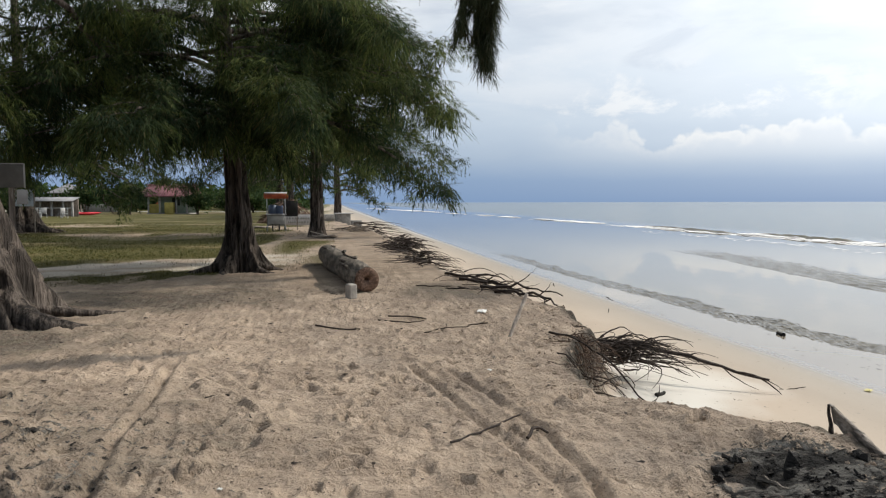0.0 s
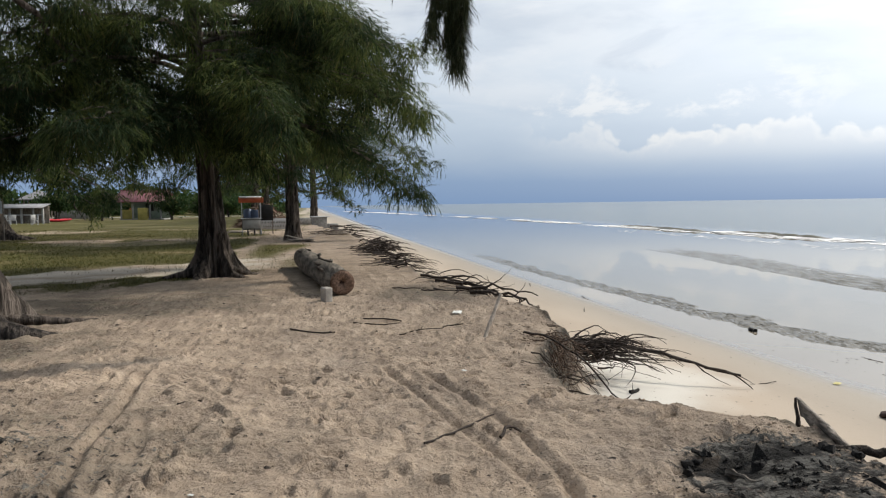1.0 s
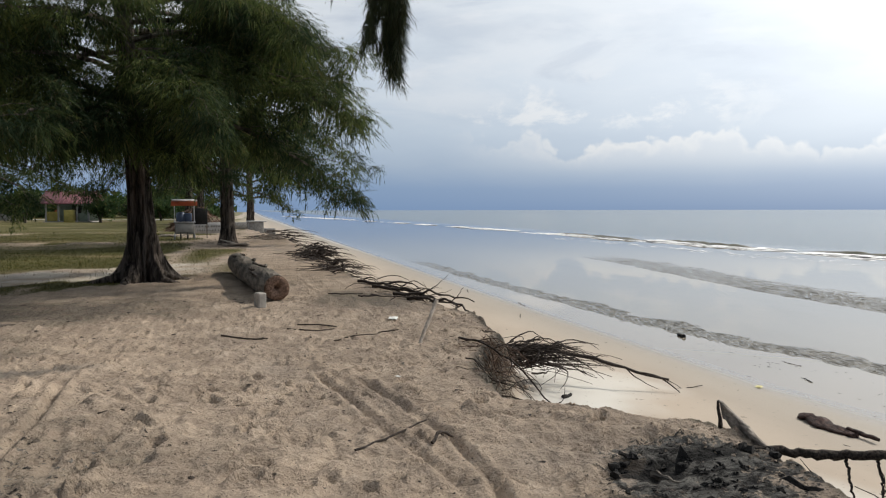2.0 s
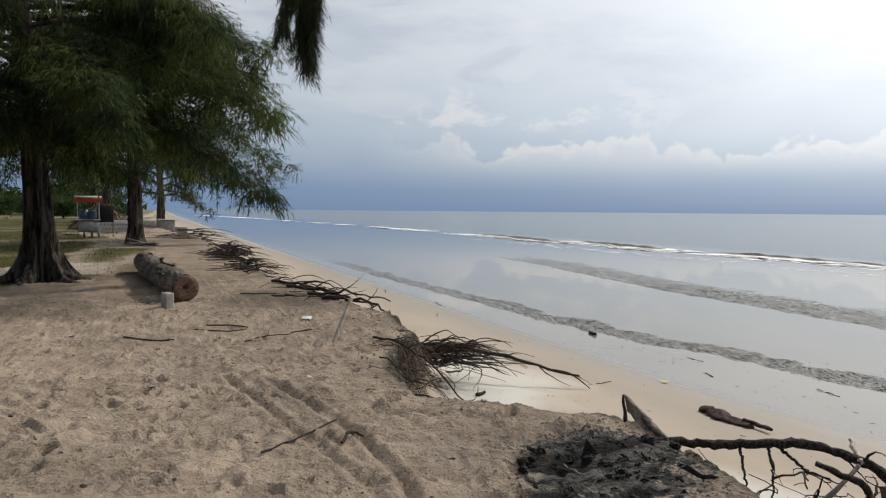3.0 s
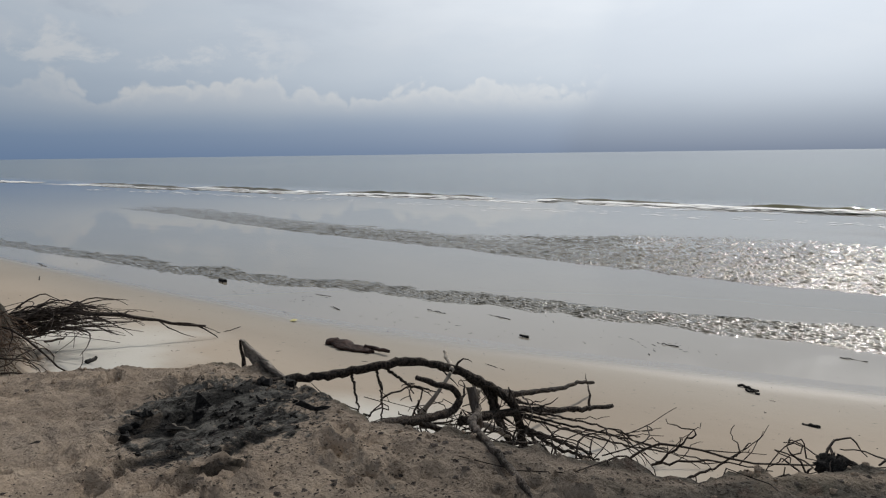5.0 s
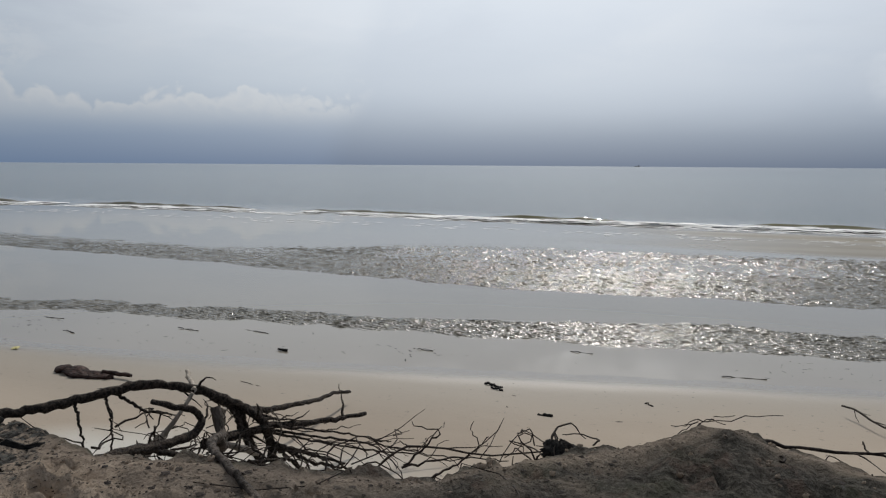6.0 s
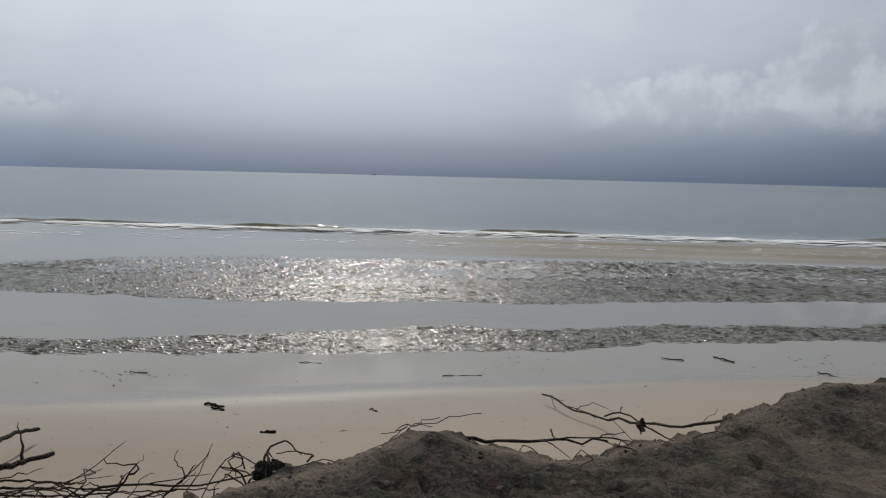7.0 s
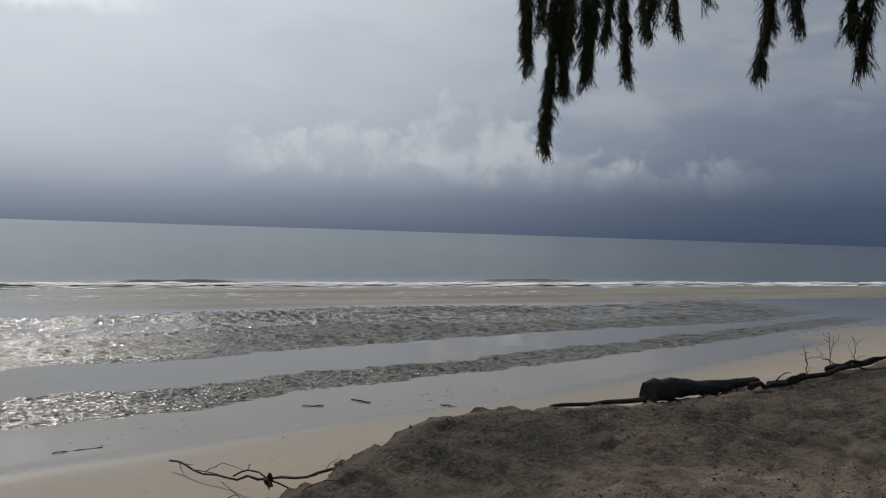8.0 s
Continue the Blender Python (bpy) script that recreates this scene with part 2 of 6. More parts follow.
    col = n.mix(n.step(0.35, 0.65, n.math("ADD", attr(n, "ash"), n.math("MULTIPLY", n.math("SUBTRACT", n.noise(p, 14.0, 6, 0.7), 0.5), 3.0))), col, ash)
    col = n.mix(attr(n, "soot"), col, (0.008, 0.0075, 0.007, 1))
    rough = n.math("SUBTRACT", 0.95, n.math("ADD", n.math("MULTIPLY", wet, 0.25), n.math("MULTIPLY", soaked, 0.6)))
    h = n.math("ADD", n.math("MULTIPLY", grain, 0.1), n.math("ADD", spots, n.math("MULTIPLY", n.noise(p, 70.0, 4, 0.6), 0.45)))
    tread = n.noise(n.mapped(p, (1, 0.75, 1)), 9.0, 2, 0.5, 0.2)
    h = n.math("ADD", h, n.math("MULTIPLY", n.math("ABSOLUTE", n.math("SUBTRACT", tread, 0.5)), -1.6))
    damp = n.math("SUBTRACT", 1.0, n.math("MULTIPLY", attr(n, "beach"), 0.93))
    b = n.put("ShaderNodeBsdfPrincipled", Base_Color=col, Roughness=rough, Diffuse_Roughness=n.math("MULTIPLY", damp, 1.0), Specular_IOR_Level=n.math("SUBTRACT", 0.5, n.math("MULTIPLY", damp, 0.4)))
    bump = n.put("ShaderNodeBump", Height=n.math("MULTIPLY", h, damp), Distance=0.027, Strength=1.0)
    n.tree.links.new(bump.outputs[0], b.inputs["Normal"])
    n.put("ShaderNodeOutputMaterial", Surface=b.outputs[0])
    return m


def make_water():
    """Silty shallows: still pools, rippled wet sand, a bare bar, olive wave faces, open sea."""
    m, n = material("sea_water")
    p = place(n)
    across = n.put("ShaderNodeSeparateXYZ", Vector=p).outputs[0]
    far = n.step(30.5, 40.0, across)
    ripple, bar = attr(n, "ripple"), attr(n, "bar")
    silt = n.noise(n.mapped(p, (1, 0.25, 1)), 0.15, 4)
    col = n.mix(n.step(0.3, 0.7, silt), (0.145, 0.132, 0.108, 1), (0.178, 0.162, 0.132, 1))
    col = n.mix(attr(n, "film"), col, (0.205, 0.182, 0.148, 1))
    col = n.mix(ripple, col, n.mix(n.step(0.4, 0.65, n.noise(p, 3.0, 5, 0.65)), (0.082, 0.074, 0.056, 1), (0.14, 0.125, 0.095, 1)))
    col = n.mix(bar, col, n.mix(n.step(0.35, 0.7, n.noise(n.mapped(p, (1, 0.2, 1)), 0.8, 5, 0.6)), (0.17, 0.145, 0.104, 1), (0.265, 0.232, 0.172, 1)))
    col = n.mix(far, col, (0.075, 0.09, 0.082, 1))
    col = n.mix(attr(n, "face"), col, (0.12, 0.108, 0.05, 1))
    sea = n.math("ADD", n.noise(n.mapped(p, (1, 0.3, 1)), 0.55, 6, 0.65), n.math("MULTIPLY", n.noise(n.mapped(p, (1, 0.4, 1)), 3.0, 4), 0.3))
    rough = n.math("ADD", n.math("ADD", 0.03, n.math("MULTIPLY", far, 0.12)), n.math("ADD", n.math("MULTIPLY", ripple, 0.13), n.math("MULTIPLY", bar, 0.45)))
    crisp = n.math("MULTIPLY", n.noise(n.mapped(p, (1, 0.6, 1)), 30.0, 3, 0.55), n.math("MULTIPLY", ripple, 0.06))
    calm = n.math("SUBTRACT", 1.0, n.math("MULTIPLY", n.step(50.0, 250.0, across), 0.7))
    h = n.math("ADD", n.math("MULTIPLY", n.math("MULTIPLY", sea, far), n.math("MULTIPLY", calm, 0.65)), crisp)
    b = n.put("ShaderNodeBsdfPrincipled", Base_Color=col, Roughness=rough, IOR=1.33, Specular_IOR_Level=n.math("ADD", n.math("SUBTRACT", 0.43, n.math("MULTIPLY", bar, 0.3)), n.math("MULTIPLY", attr(n, "film"), 0.22)))
    bump = n.put("ShaderNodeBump", Height=h, Distance=0.25, Strength=0.75)
    n.tree.links.new(bump.outputs[0], b.inputs["Normal"])
    n.put("ShaderNodeOutputMaterial", Surface=b.outputs[0])
    return m


def make_leaf(name, dark, pale, brown, thin=0.42):
    m, n = material(name)
    p = place(n)
    isl = n.put("ShaderNodeNewGeometry").outputs["Random Per Island"]
    col = n.mix(n.step(0.36, 0.68, n.noise(p, 0.75, 3)), dark, pale)
    col = n.mix(isl, tuple(c * 0.7 for c in dark[:3]) + (1,), col)
    col = n.mix(n.math("MULTIPLY", n.step(0.86, 0.95, isl), 0.7), col, brown)
    b = n.put("ShaderNodeBsdfPrincipled", Base_Color=col, Roughness=0.75, Specular_IOR_Level=0.15)
    t = n.put("ShaderNodeBsdfTranslucent", Color=col)
    mixed = n.put("ShaderNodeMixShader", Fac=thin)
    n.tree.links.new(b.outputs[0], mixed.inputs[1])
    n.tree.links.new(t.outputs[0], mixed.inputs[2])
    n.put("ShaderNodeOutputMaterial", Surface=mixed.outputs[0])
    return m


SAND = make_sand()
WATER = make_water()
FOAM = make_plain("foam", (0.82, 0.82, 0.8, 1), 0.7, 0.12, 20)
BARK = make_wood("bark", (0.012, 0.01, 0.0085, 1), (0.135, 0.112, 0.094, 1), 2.4, 0.16, (1, 1, 0.07))
ROOTMAT = make_wood("fine_roots", (0.035, 0.022, 0.015, 1), (0.12, 0.08, 0.055, 1), 9.0, 0.005)
TWIG = make_wood("dead_twig", (0.012, 0.009, 0.008, 1), (0.05, 0.038, 0.03, 1), 8.0, 0.01, (1, 1, 1))
DRIFT = make_wood("driftwood", (0.006, 0.005, 0.004, 1), (0.075, 0.057, 0.045, 1), 13.0, 0.04, (1, 1, 1))
GREYWOOD = make_wood("weathered_log", (0.045, 0.04, 0.033, 1), (0.17, 0.15, 0.125, 1), 3.0, 0.03, (1, 0.2, 1))
SODDEN = make_wood("sodden_wood", (0.012, 0.008, 0.007, 1), (0.075, 0.042, 0.034, 1), 9.0, 0.03, (1, 0.3, 1), 0.7)
STUMPWOOD = make_wood("grey_stump", (0.07, 0.06, 0.05, 1), (0.27, 0.235, 0.2, 1), 6.0, 0.02, (1, 0.2, 1))
CUTWOOD = make_wood("cut_wood", (0.09, 0.055, 0.038, 1), (0.21, 0.137, 0.098, 1), 6.0, 0.008, (1, 1, 1))
PALEWOOD = make_wood("bleached_wood", (0.22, 0.19, 0.155, 1), (0.42, 0.37, 0.31, 1), 8.0, 0.006)
CHAR = make_wood("charred_wood", (0.006, 0.006, 0.006, 1), (0.028, 0.026, 0.024, 1), 9.0, 0.015, (1, 1, 1), 0.97)
LEAF = make_leaf("needles", (0.02, 0.04, 0.018, 1), (0.165, 0.205, 0.052, 1), (0.1, 0.08, 0.035, 1))
# same needles as LEAF, their backlit darkness against the sky put into the colour
TASSEL_BACKLIT = make_leaf("backlit_needles", (0.012, 0.02, 0.01, 1), (0.055, 0.066, 0.026, 1), (0.04, 0.03, 0.016, 1), 0.15)
GRASS = make_leaf("grass_blades", (0.045, 0.048, 0.012, 1), (0.12, 0.115, 0.028, 1), (0.18, 0.13, 0.05, 1))
BUSH = make_leaf("bush_leaves", (0.025, 0.05, 0.018, 1), (0.08, 0.13, 0.035, 1), (0.1, 0.09, 0.03, 1))
CONCRETE_PALE = make_plain("pale_concrete", (0.27, 0.25, 0.22, 1), 0.9, 0.25, 8, 0.01)
CONCRETE = make_plain("concrete", (0.19, 0.183, 0.168, 1), 0.9, 0.3, 8, 0.01)


# ---- mesh helpers ----
RNG = np.random.default_rng(7)
TABLE = np.random.default_rng(3).random((256, 256))


def vnoise(x, y):
    """Smooth value noise in 0..1 on a unit lattice."""
    x, y = np.broadcast_arrays(np.asarray(x, float), np.asarray(y, float))
    ix, iy = np.floor(x).astype(int), np.floor(y).astype(int)
    fx, fy = x - ix, y - iy
    fx, fy = fx * fx * (3 - 2 * fx), fy * fy * (3 - 2 * fy)
    a, b = TABLE[ix & 255, iy & 255], TABLE[(ix + 1) & 255, iy & 255]
    c, d = TABLE[ix & 255, (iy + 1) & 255], TABLE[(ix + 1) & 255, (iy + 1) & 255]
    return (a + (b - a) * fx) * (1 - fy) + (c + (d - c) * fx) * fy


def fbm(x, y, octaves=4):
    """Layered noise, about -0.5..0.5."""
    total, amp, norm = 0.0, 1.0, 0.0
    for k in range(octaves):
        total = total + amp * (vnoise(x * 2**k + 17.3 * k, y * 2**k + 9.1 * k) - 0.5)
        norm += amp
        amp *= 0.55
    return total / norm * 1.4


def sstep(a, b, x):
    t = np.clip((x - a) / (b - a), 0, 1)
    return t * t * (3 - 2 * t)


def mesh_of(name, chunks, smooth=True):
    """One mesh from chunks of (points, faces); a chunk's faces all have as many corners."""
    verts, loops, totals, base = [], [], [], 0
    for v, f in chunks:
        v, f = np.asarray(v, float).reshape(-1, 3), np.asarray(f, int)
        verts.append(v)
        loops.append((f + base).ravel())
        totals.append(np.full(len(f), f.shape[1]))
        base += len(v)
    verts, loops, totals = np.concatenate(verts), np.concatenate(loops), np.concatenate(totals)
    me = bpy.data.meshes.new(name)
    me.vertices.add(len(verts))
    me.vertices.foreach_set("co", verts.ravel())
    me.loops.add(len(loops))
    me.loops.foreach_set("vertex_index", loops)
    me.polygons.add(len(totals))
    me.polygons.foreach_set("loop_start", np.concatenate([[0], np.cumsum(totals)[:-1]]))
    me.polygons.foreach_set("use_smooth", np.full(len(totals), smooth))
    me.update(calc_edges=True)
    return me


def part(name, chunks, mat, parent=None, label="", smooth=True, at=None):
    """Links chunks, or a mesh, as one object, under parent if one is given."""
    me = chunks if isinstance(chunks, bpy.types.Mesh) else mesh_of(name, chunks, smooth)
    if mat and not me.materials:
        me.materials.append(mat)
    ob = new(name, me)
    if at is not None:
        ob.matrix_basis = at
    if parent is not None:
        ob.parent = parent
    if label:
        tagged(ob, label)
    return ob


def thing(name, at, label, category, group="", kind=""):
    """An Empty at the base of a thing with parts."""
    ob = new(name)
    ob.empty_display_size = 0.1
    ob.matrix_basis = at
    return tagged(ob, label, category, group, kind)


def tube(points, radii, sides=8, rough=0.0, rng=RNG, flute=0.0, caps=True):
    """A tapered tube along points, as a list of chunks."""
    p = np.asarray(points, float)
    r = np.broadcast_to(np.asarray(radii, float), (len(p),))
    t = np.gradient(p, axis=0)
    t /= np.linalg.norm(t, axis=1)[:, None] + 1e-9
    ref = np.array([0.0, 0.0, 1.0]) if abs(t[:, 2]).mean() < 0.8 else np.array([1.0, 0.0, 0.0])
    a = np.cross(t, ref)
    a /= np.linalg.norm(a, axis=1)[:, None] + 1e-9
    b = np.cross(t, a)
    th = np.linspace(0, 2 * np.pi, sides, endpoint=False)
    k = 1 + rough * (rng.random((len(p), sides)) - 0.5) * 2
    if flute:
        k = k * (1 + flute * np.sin(th * 3 + np.linspace(0, 2, len(p))[:, None]))
    ring = p[:, None] + (r[:, None] * k)[..., None] * (np.cos(th)[None, :, None] * a[:, None] + np.sin(th)[None, :, None] * b[:, None])
    v = ring.reshape(-1, 3)
    i, j = np.meshgrid(np.arange(len(p) - 1), np.arange(sides), indexing="ij")
    q = np.stack([i * sides + j, i * sides + (j + 1) % sides, (i + 1) * sides + (j + 1) % sides, (i + 1) * sides + j], -1).reshape(-1, 4)
    out = [(v, q)]
    if caps:
        out.append((ring[0], np.arange(sides)[None, :]))
        out.append((ring[-1], np.arange(sides)[None, ::-1]))
    return out


def bend(points, n=12, wob=0.0, rng=RNG):
    """A smooth curve through points, with a little wander."""
    p = np.asarray(points, float)
    seg = np.r_[0, np.cumsum(np.linalg.norm(np.diff(p, axis=0), axis=1))]
    s = np.linspace(0, seg[-1], n)
    q = np.stack([np.interp(s, seg, p[:, k]) for k in range(3)], 1)
    for _ in range(2):
        q[1:-1] = 0.25 * q[:-2] + 0.5 * q[1:-1] + 0.25 * q[2:]
    if wob:
        w = rng.normal(0, wob, q.shape)
        w[0] = 0
        q = q + w
    return q


def box(x0, y0, z0, x1, y1, z1, bevel=0.01):
    """A box with bevelled edges, as chunks."""
    b = min(bevel, 0.3 * min(abs(x1 - x0), abs(y1 - y0), abs(z1 - z0)))
    bm = bmesh.new()
    bmesh.ops.create_cube(bm, size=1)
    for v in bm.verts:
        v.co = Vector(((x0 + x1) / 2 + v.co.x * (x1 - x0), (y0 + y1) / 2 + v.co.y * (y1 - y0), (z0 + z1) / 2 + v.co.z * (z1 - z0)))
    if b > 0:
        bmesh.ops.bevel(bm, geom=bm.edges[:], offset=b, segments=1, affect="EDGES")
    bm.verts.index_update()
    v = np.array([tuple(w.co) for w in bm.verts])
    by = {}
    for fc in bm.faces:
        by.setdefault(len(fc.verts), []).append([w.index for w in fc.verts])
    bm.free()
    return [(v, np.array(fs)) for fs in by.values()]


# ---- the lie of the land ----
EDGE = np.array([(-25, 300), (-8, 150), (-2, 90), (0.3, 60), (2.0, 42), (2.2, 34), (2.3, 27), (2.45, 16.6), (2.85, 12.6), (3.25, 10.7), (3.15, 9.2),
                 (3.12, 8.3), (2.5, 7.2), (2.25, 6.5), (2.2, 5.5), (2.75, 4.95), (3.25, 4.45), (3.36, 3.8), (3.3, 3.1), (3.25, 2.75), (3.34, 1.92),
                 (3.55, 1.35), (3.6, 1.08), (4.0, 0.75), (4.24, 0.42), (4.72, -0.15), (4.6, -0.5), (4.48, -0.92), (4.65, -1.25), (5.05, -1.9), (5.4, -2.25),
                 (5.9, -2.8), (6.08, -3.4), (6.1, -4.2), (5.95, -5.3), (6.1, -6.5), (6.4, -8), (7, -10.2), (8, -14), (11, -24), (19, -50)])[::-1]
SHEEN = np.array([(7.0, 60), (7.3, 22), (7.5, 8.6), (8.2, 4.6), (9.1, 0.8), (9.6, -1.5), (10.7, -7.6), (14, -20), (24, -50)])[::-1]
BAND_1 = np.array([(6.9, 60), (7.5, 39), (7.9, 25), (8.25, 18), (8.4, 14.5), (8.95, 11.2), (9.5, 8.8), (9.8, 6.6), (10.0, 4.9), (10.3, 2.5), (10.55, 0.6), (11.1, -1.9), (11.8, -4), (12.1, -6), (12.9, -10), (13.9, -14), (18, -30)])[::-1]
BAND_2 = np.array([(18.5, 60), (17.7, 40), (16.8, 30), (15.6, 22), (15.2, 16.6), (14.95, 12), (14.6, 8.6), (14.45, 5.5), (14.2, 3.5), (14.6, 0.9), (14.95, -2.5), (15.4, -4.5), (16.0, -7.5), (16.3, -10), (16.75, -14), (17, -19), (20, -30)])[::-1]
SEA = -1.02


def line_x(line, y):
    return np.interp(y, line[:, 1], line[:, 0])


def ground_z(x, y, detail=True):
    x, y = np.asarray(x, float), np.asarray(y, float)
    e = line_x(EDGE, y)
    if detail:
        e = e + 0.16 * fbm(y * 1.7, y * 0 + 3.3, 4)
    d = x - e
    up = 0.09 * fbm(x * 0.35 + 5, y * 0.35, 3) * sstep(-0.2, -1.5, d) + 0.3 * sstep(-6, -60, x)
    s = line_x(SHEEN, y)
    foot = -0.66
    low = foot + (SEA - foot) * np.clip((x - e) / np.maximum(s - e, 0.5), 0, 1)
    low = low - 0.02 * np.clip(x - s, 0, 60) ** 0.8
    k = sstep(-0.03, 0.34, d + (0.1 * fbm(x * 4, y * 4, 3) if detail else 0))
    return up * (1 - k) + low * k


def spread(*pieces):
    """Grid lines: (start, end, step) pieces in a row."""
    return np.unique(np.round(np.concatenate([np.arange(a, b, s) for a, b, s in pieces]), 4))


def grid_faces(nx, ny):
    i, j = np.meshgrid(np.arange(nx - 1), np.arange(ny - 1), indexing="ij")
    return np.stack([i * ny + j, (i + 1) * ny + j, (i + 1) * ny + j + 1, i * ny + j + 1], -1).reshape(-1, 4)


RUTS = [[(0.75, 6.6), (0.92, 5.74), (1.12, 4.54), (1.25, 3.9), (1.25, 3.3), (1.1, 2.4)], [(1.1, 6.4), (1.3, 5.51), (1.45, 4.61), (1.48, 3.86), (1.42, 3.3), (1.3, 2.4)],
        [(-1.5, 7.0), (-1.41, 5.92), (-1.39, 4.8), (-1.25, 3.85), (-1.1, 2.8)], [(-1.2, 5.6), (-1.05, 4.9), (-1.0, 4.2), (-1.0, 3.4)],
        [(4.7, -6.9), (4.42, -5.9), (4.0, -5.2), (3.62, -4.62)]]


SURFACE = {}


def surf(x, y):
    """Height of the finished ground, between its grid points."""
    xs, ys, z = SURFACE["grid"]
    x, y = np.asarray(x, float), np.asarray(y, float)
    i, j = np.clip(np.searchsorted(xs, x) - 1, 0, len(xs) - 2), np.clip(np.searchsorted(ys, y) - 1, 0, len(ys) - 2)
    u, v = (x - xs[i]) / (xs[i + 1] - xs[i]), (y - ys[j]) / (ys[j + 1] - ys[j])
    return (z[i, j] * (1 - u) + z[i + 1, j] * u) * (1 - v) + (z[i, j + 1] * (1 - u) + z[i + 1, j + 1] * u) * v


def store(me, **masks):
    """Keeps masks on a mesh, point by point."""
    for name, value in masks.items():
        me.attributes.new(name, "FLOAT", "POINT").data.foreach_set("value", np.ascontiguousarray(value.ravel(), dtype=np.float32))


def make_ground():
    xs = spread((-420, -40, 14), (-40, -9, 0.55), (-9, -4.5, 0.14), (-4.5, -3, 0.06), (-3, 3.7, 0.026), (3.7, 6.3, 0.035), (6.3, 7.2, 0.1), (7.2, 13, 0.25), (13, 60, 3), (60, 4500, 220))
    ys = spread((-900, -30, 30), (-30, -8, 0.8), (-8, -3, 0.06), (-3, 2.2, 0.042), (2.2, 7, 0.026), (7, 9.5, 0.05), (9.5, 15, 0.12), (15, 50, 0.5), (50, 120, 4), (120, 900, 40))
    x, y = np.meshgrid(xs, ys, indexing="ij")
    z = ground_z(x, y)
    d = x - line_x(EDGE, y)
    upper = sstep(0.0, -0.25, d)
    near = sstep(30, 10, y) * sstep(-14, -6, x) * (1 + 0.25 * sstep(2.5, 0.0, y))
    z += upper * near * (0.035 * fbm(x * 1.6, y * 1.6, 3) + 0.05 * fbm(x * 5.5, y * 5.5 + 40, 3) + 0.016 * fbm(x * 17, y * 17 + 4, 2))
    warp = 0.8 * fbm(x * 2.5 + 60, y * 2.5, 2)
    lumps = np.abs(2 * vnoise(x * 6.5 + warp, y * 6.5 - warp) - 1) + 0.5 * np.abs(2 * vnoise(x * 14 + 9, y * 14 + warp) - 1)
    z += upper * near * (0.042 - 0.012 * sstep(3.0, 1.0, y) - 0.03 * sstep(5.0, 9.0, y)) * (lumps - 0.6) * (0.35 + 1.0 * vnoise(x * 1.1 + 8, y * 1.1))
    rng = np.random.default_rng(11)
    # footprints and scuffs
    for k in range(1900):
        cx, cy = rng.uniform(-4.3, 3.6), 1.2 + 10 * rng.random() ** 1.3
        if rng.random() < 0.3:
            cx, cy = rng.uniform(2, 6), rng.uniform(-7, 1.5)
        if cx > np.interp(cy, EDGE[:, 1], EDGE[:, 0]) - 0.25:
            continue
        a, b, th, dep = rng.uniform(0.05, 0.13), rng.uniform(0.03, 0.055), rng.uniform(0, 3.14), rng.uniform(0.008, 0.036) * (0.6 if cy < 1.5 else 1.0 - 0.07 * max(0.0, cy - 4))
        i0, i1 = np.searchsorted(xs, (cx - 0.4, cx + 0.4))
        j0, j1 = np.searchsorted(ys, (cy - 0.4, cy + 0.4))
        u, v = x[i0:i1, j0:j1] - cx, y[i0:i1, j0:j1] - cy
        p, q = (u * math.cos(th) + v * math.sin(th)) / a, (-u * math.sin(th) + v * math.cos(th)) / b
        r2 = p * p + q * q
        z[i0:i1, j0:j1] += 1.8 * dep * (-np.exp(-(r2**3)) + 0.6 * np.exp(-((np.sqrt(r2) - 1.35) ** 2) * 9))
    # wheel ruts: they smooth what lies under them
    for rut, strong in zip(RUTS, (0.9, 0.95, 0.95, 0.5, 0.8)):
        c = bend([(px, py, 0) for px, py in rut], 60)
        i0, i1 = np.searchsorted(xs, (c[:, 0].min() - 0.4, c[:, 0].max() + 0.4))
        j0, j1 = np.searchsorted(ys, (c[:, 1].min() - 0.3, c[:, 1].max() + 0.3))
        u, v = x[i0:i1, j0:j1], y[i0:i1, j0:j1]
        dist = np.full(u.shape, 9.0)
        for px, py, _ in c:
            dist = np.minimum(dist, np.hypot(u - px, v - py))
        deep = 0.3 + 0.7 * vnoise(u * 6, v * 5) + 0.6 * vnoise(u * 16, v * 13)
        flat = strong * np.exp(-((dist / 0.13) ** 4))
        z[i0:i1, j0:j1] -= 0.6 * flat * (z[i0:i1, j0:j1] - ground_z(u, v, False))
        z[i0:i1, j0:j1] += strong * deep * (-0.04 * np.exp(-((dist / 0.04) ** 4)) + 0.026 * np.exp(-(((dist - 0.08) / 0.026) ** 2)))
    # the burnt place: a low heap of ash and clods
    r = np.hypot((x - 2.74) / 0.62, (y - 3.5) / 0.62) + 0.55 * fbm(x * 3, y * 3, 4)
    ash = sstep(1.35, 0.35, r)
    z -= 0.7 * ash * (z - ground_z(x, y, False))
    z += ash * (-0.01 + 0.035 * fbm(x * 3 + 8, y * 3, 3) + 0.012 * fbm(x * 14, y * 14, 2))
    wob = 0.35 * fbm(x * 9, y * 9, 3)
    pit = sstep(1.25, 0.6, np.hypot((x - 2.43) / 0.25, (y - 3.7) / 0.2) + wob)
    z -= 0.03 * pit
    z += 0.012 * np.exp(-((np.hypot((x - 2.43) / 0.3, (y - 3.7) / 0.24) - 1.2) ** 2) * 14) * sstep(3.7, 3.9, y)
    soot = np.maximum(0.9 * pit, 0.9 * sstep(1.2, 0.5, np.hypot((x - 2.15) / 0.22, (y - 3.25) / 0.1) + wob))
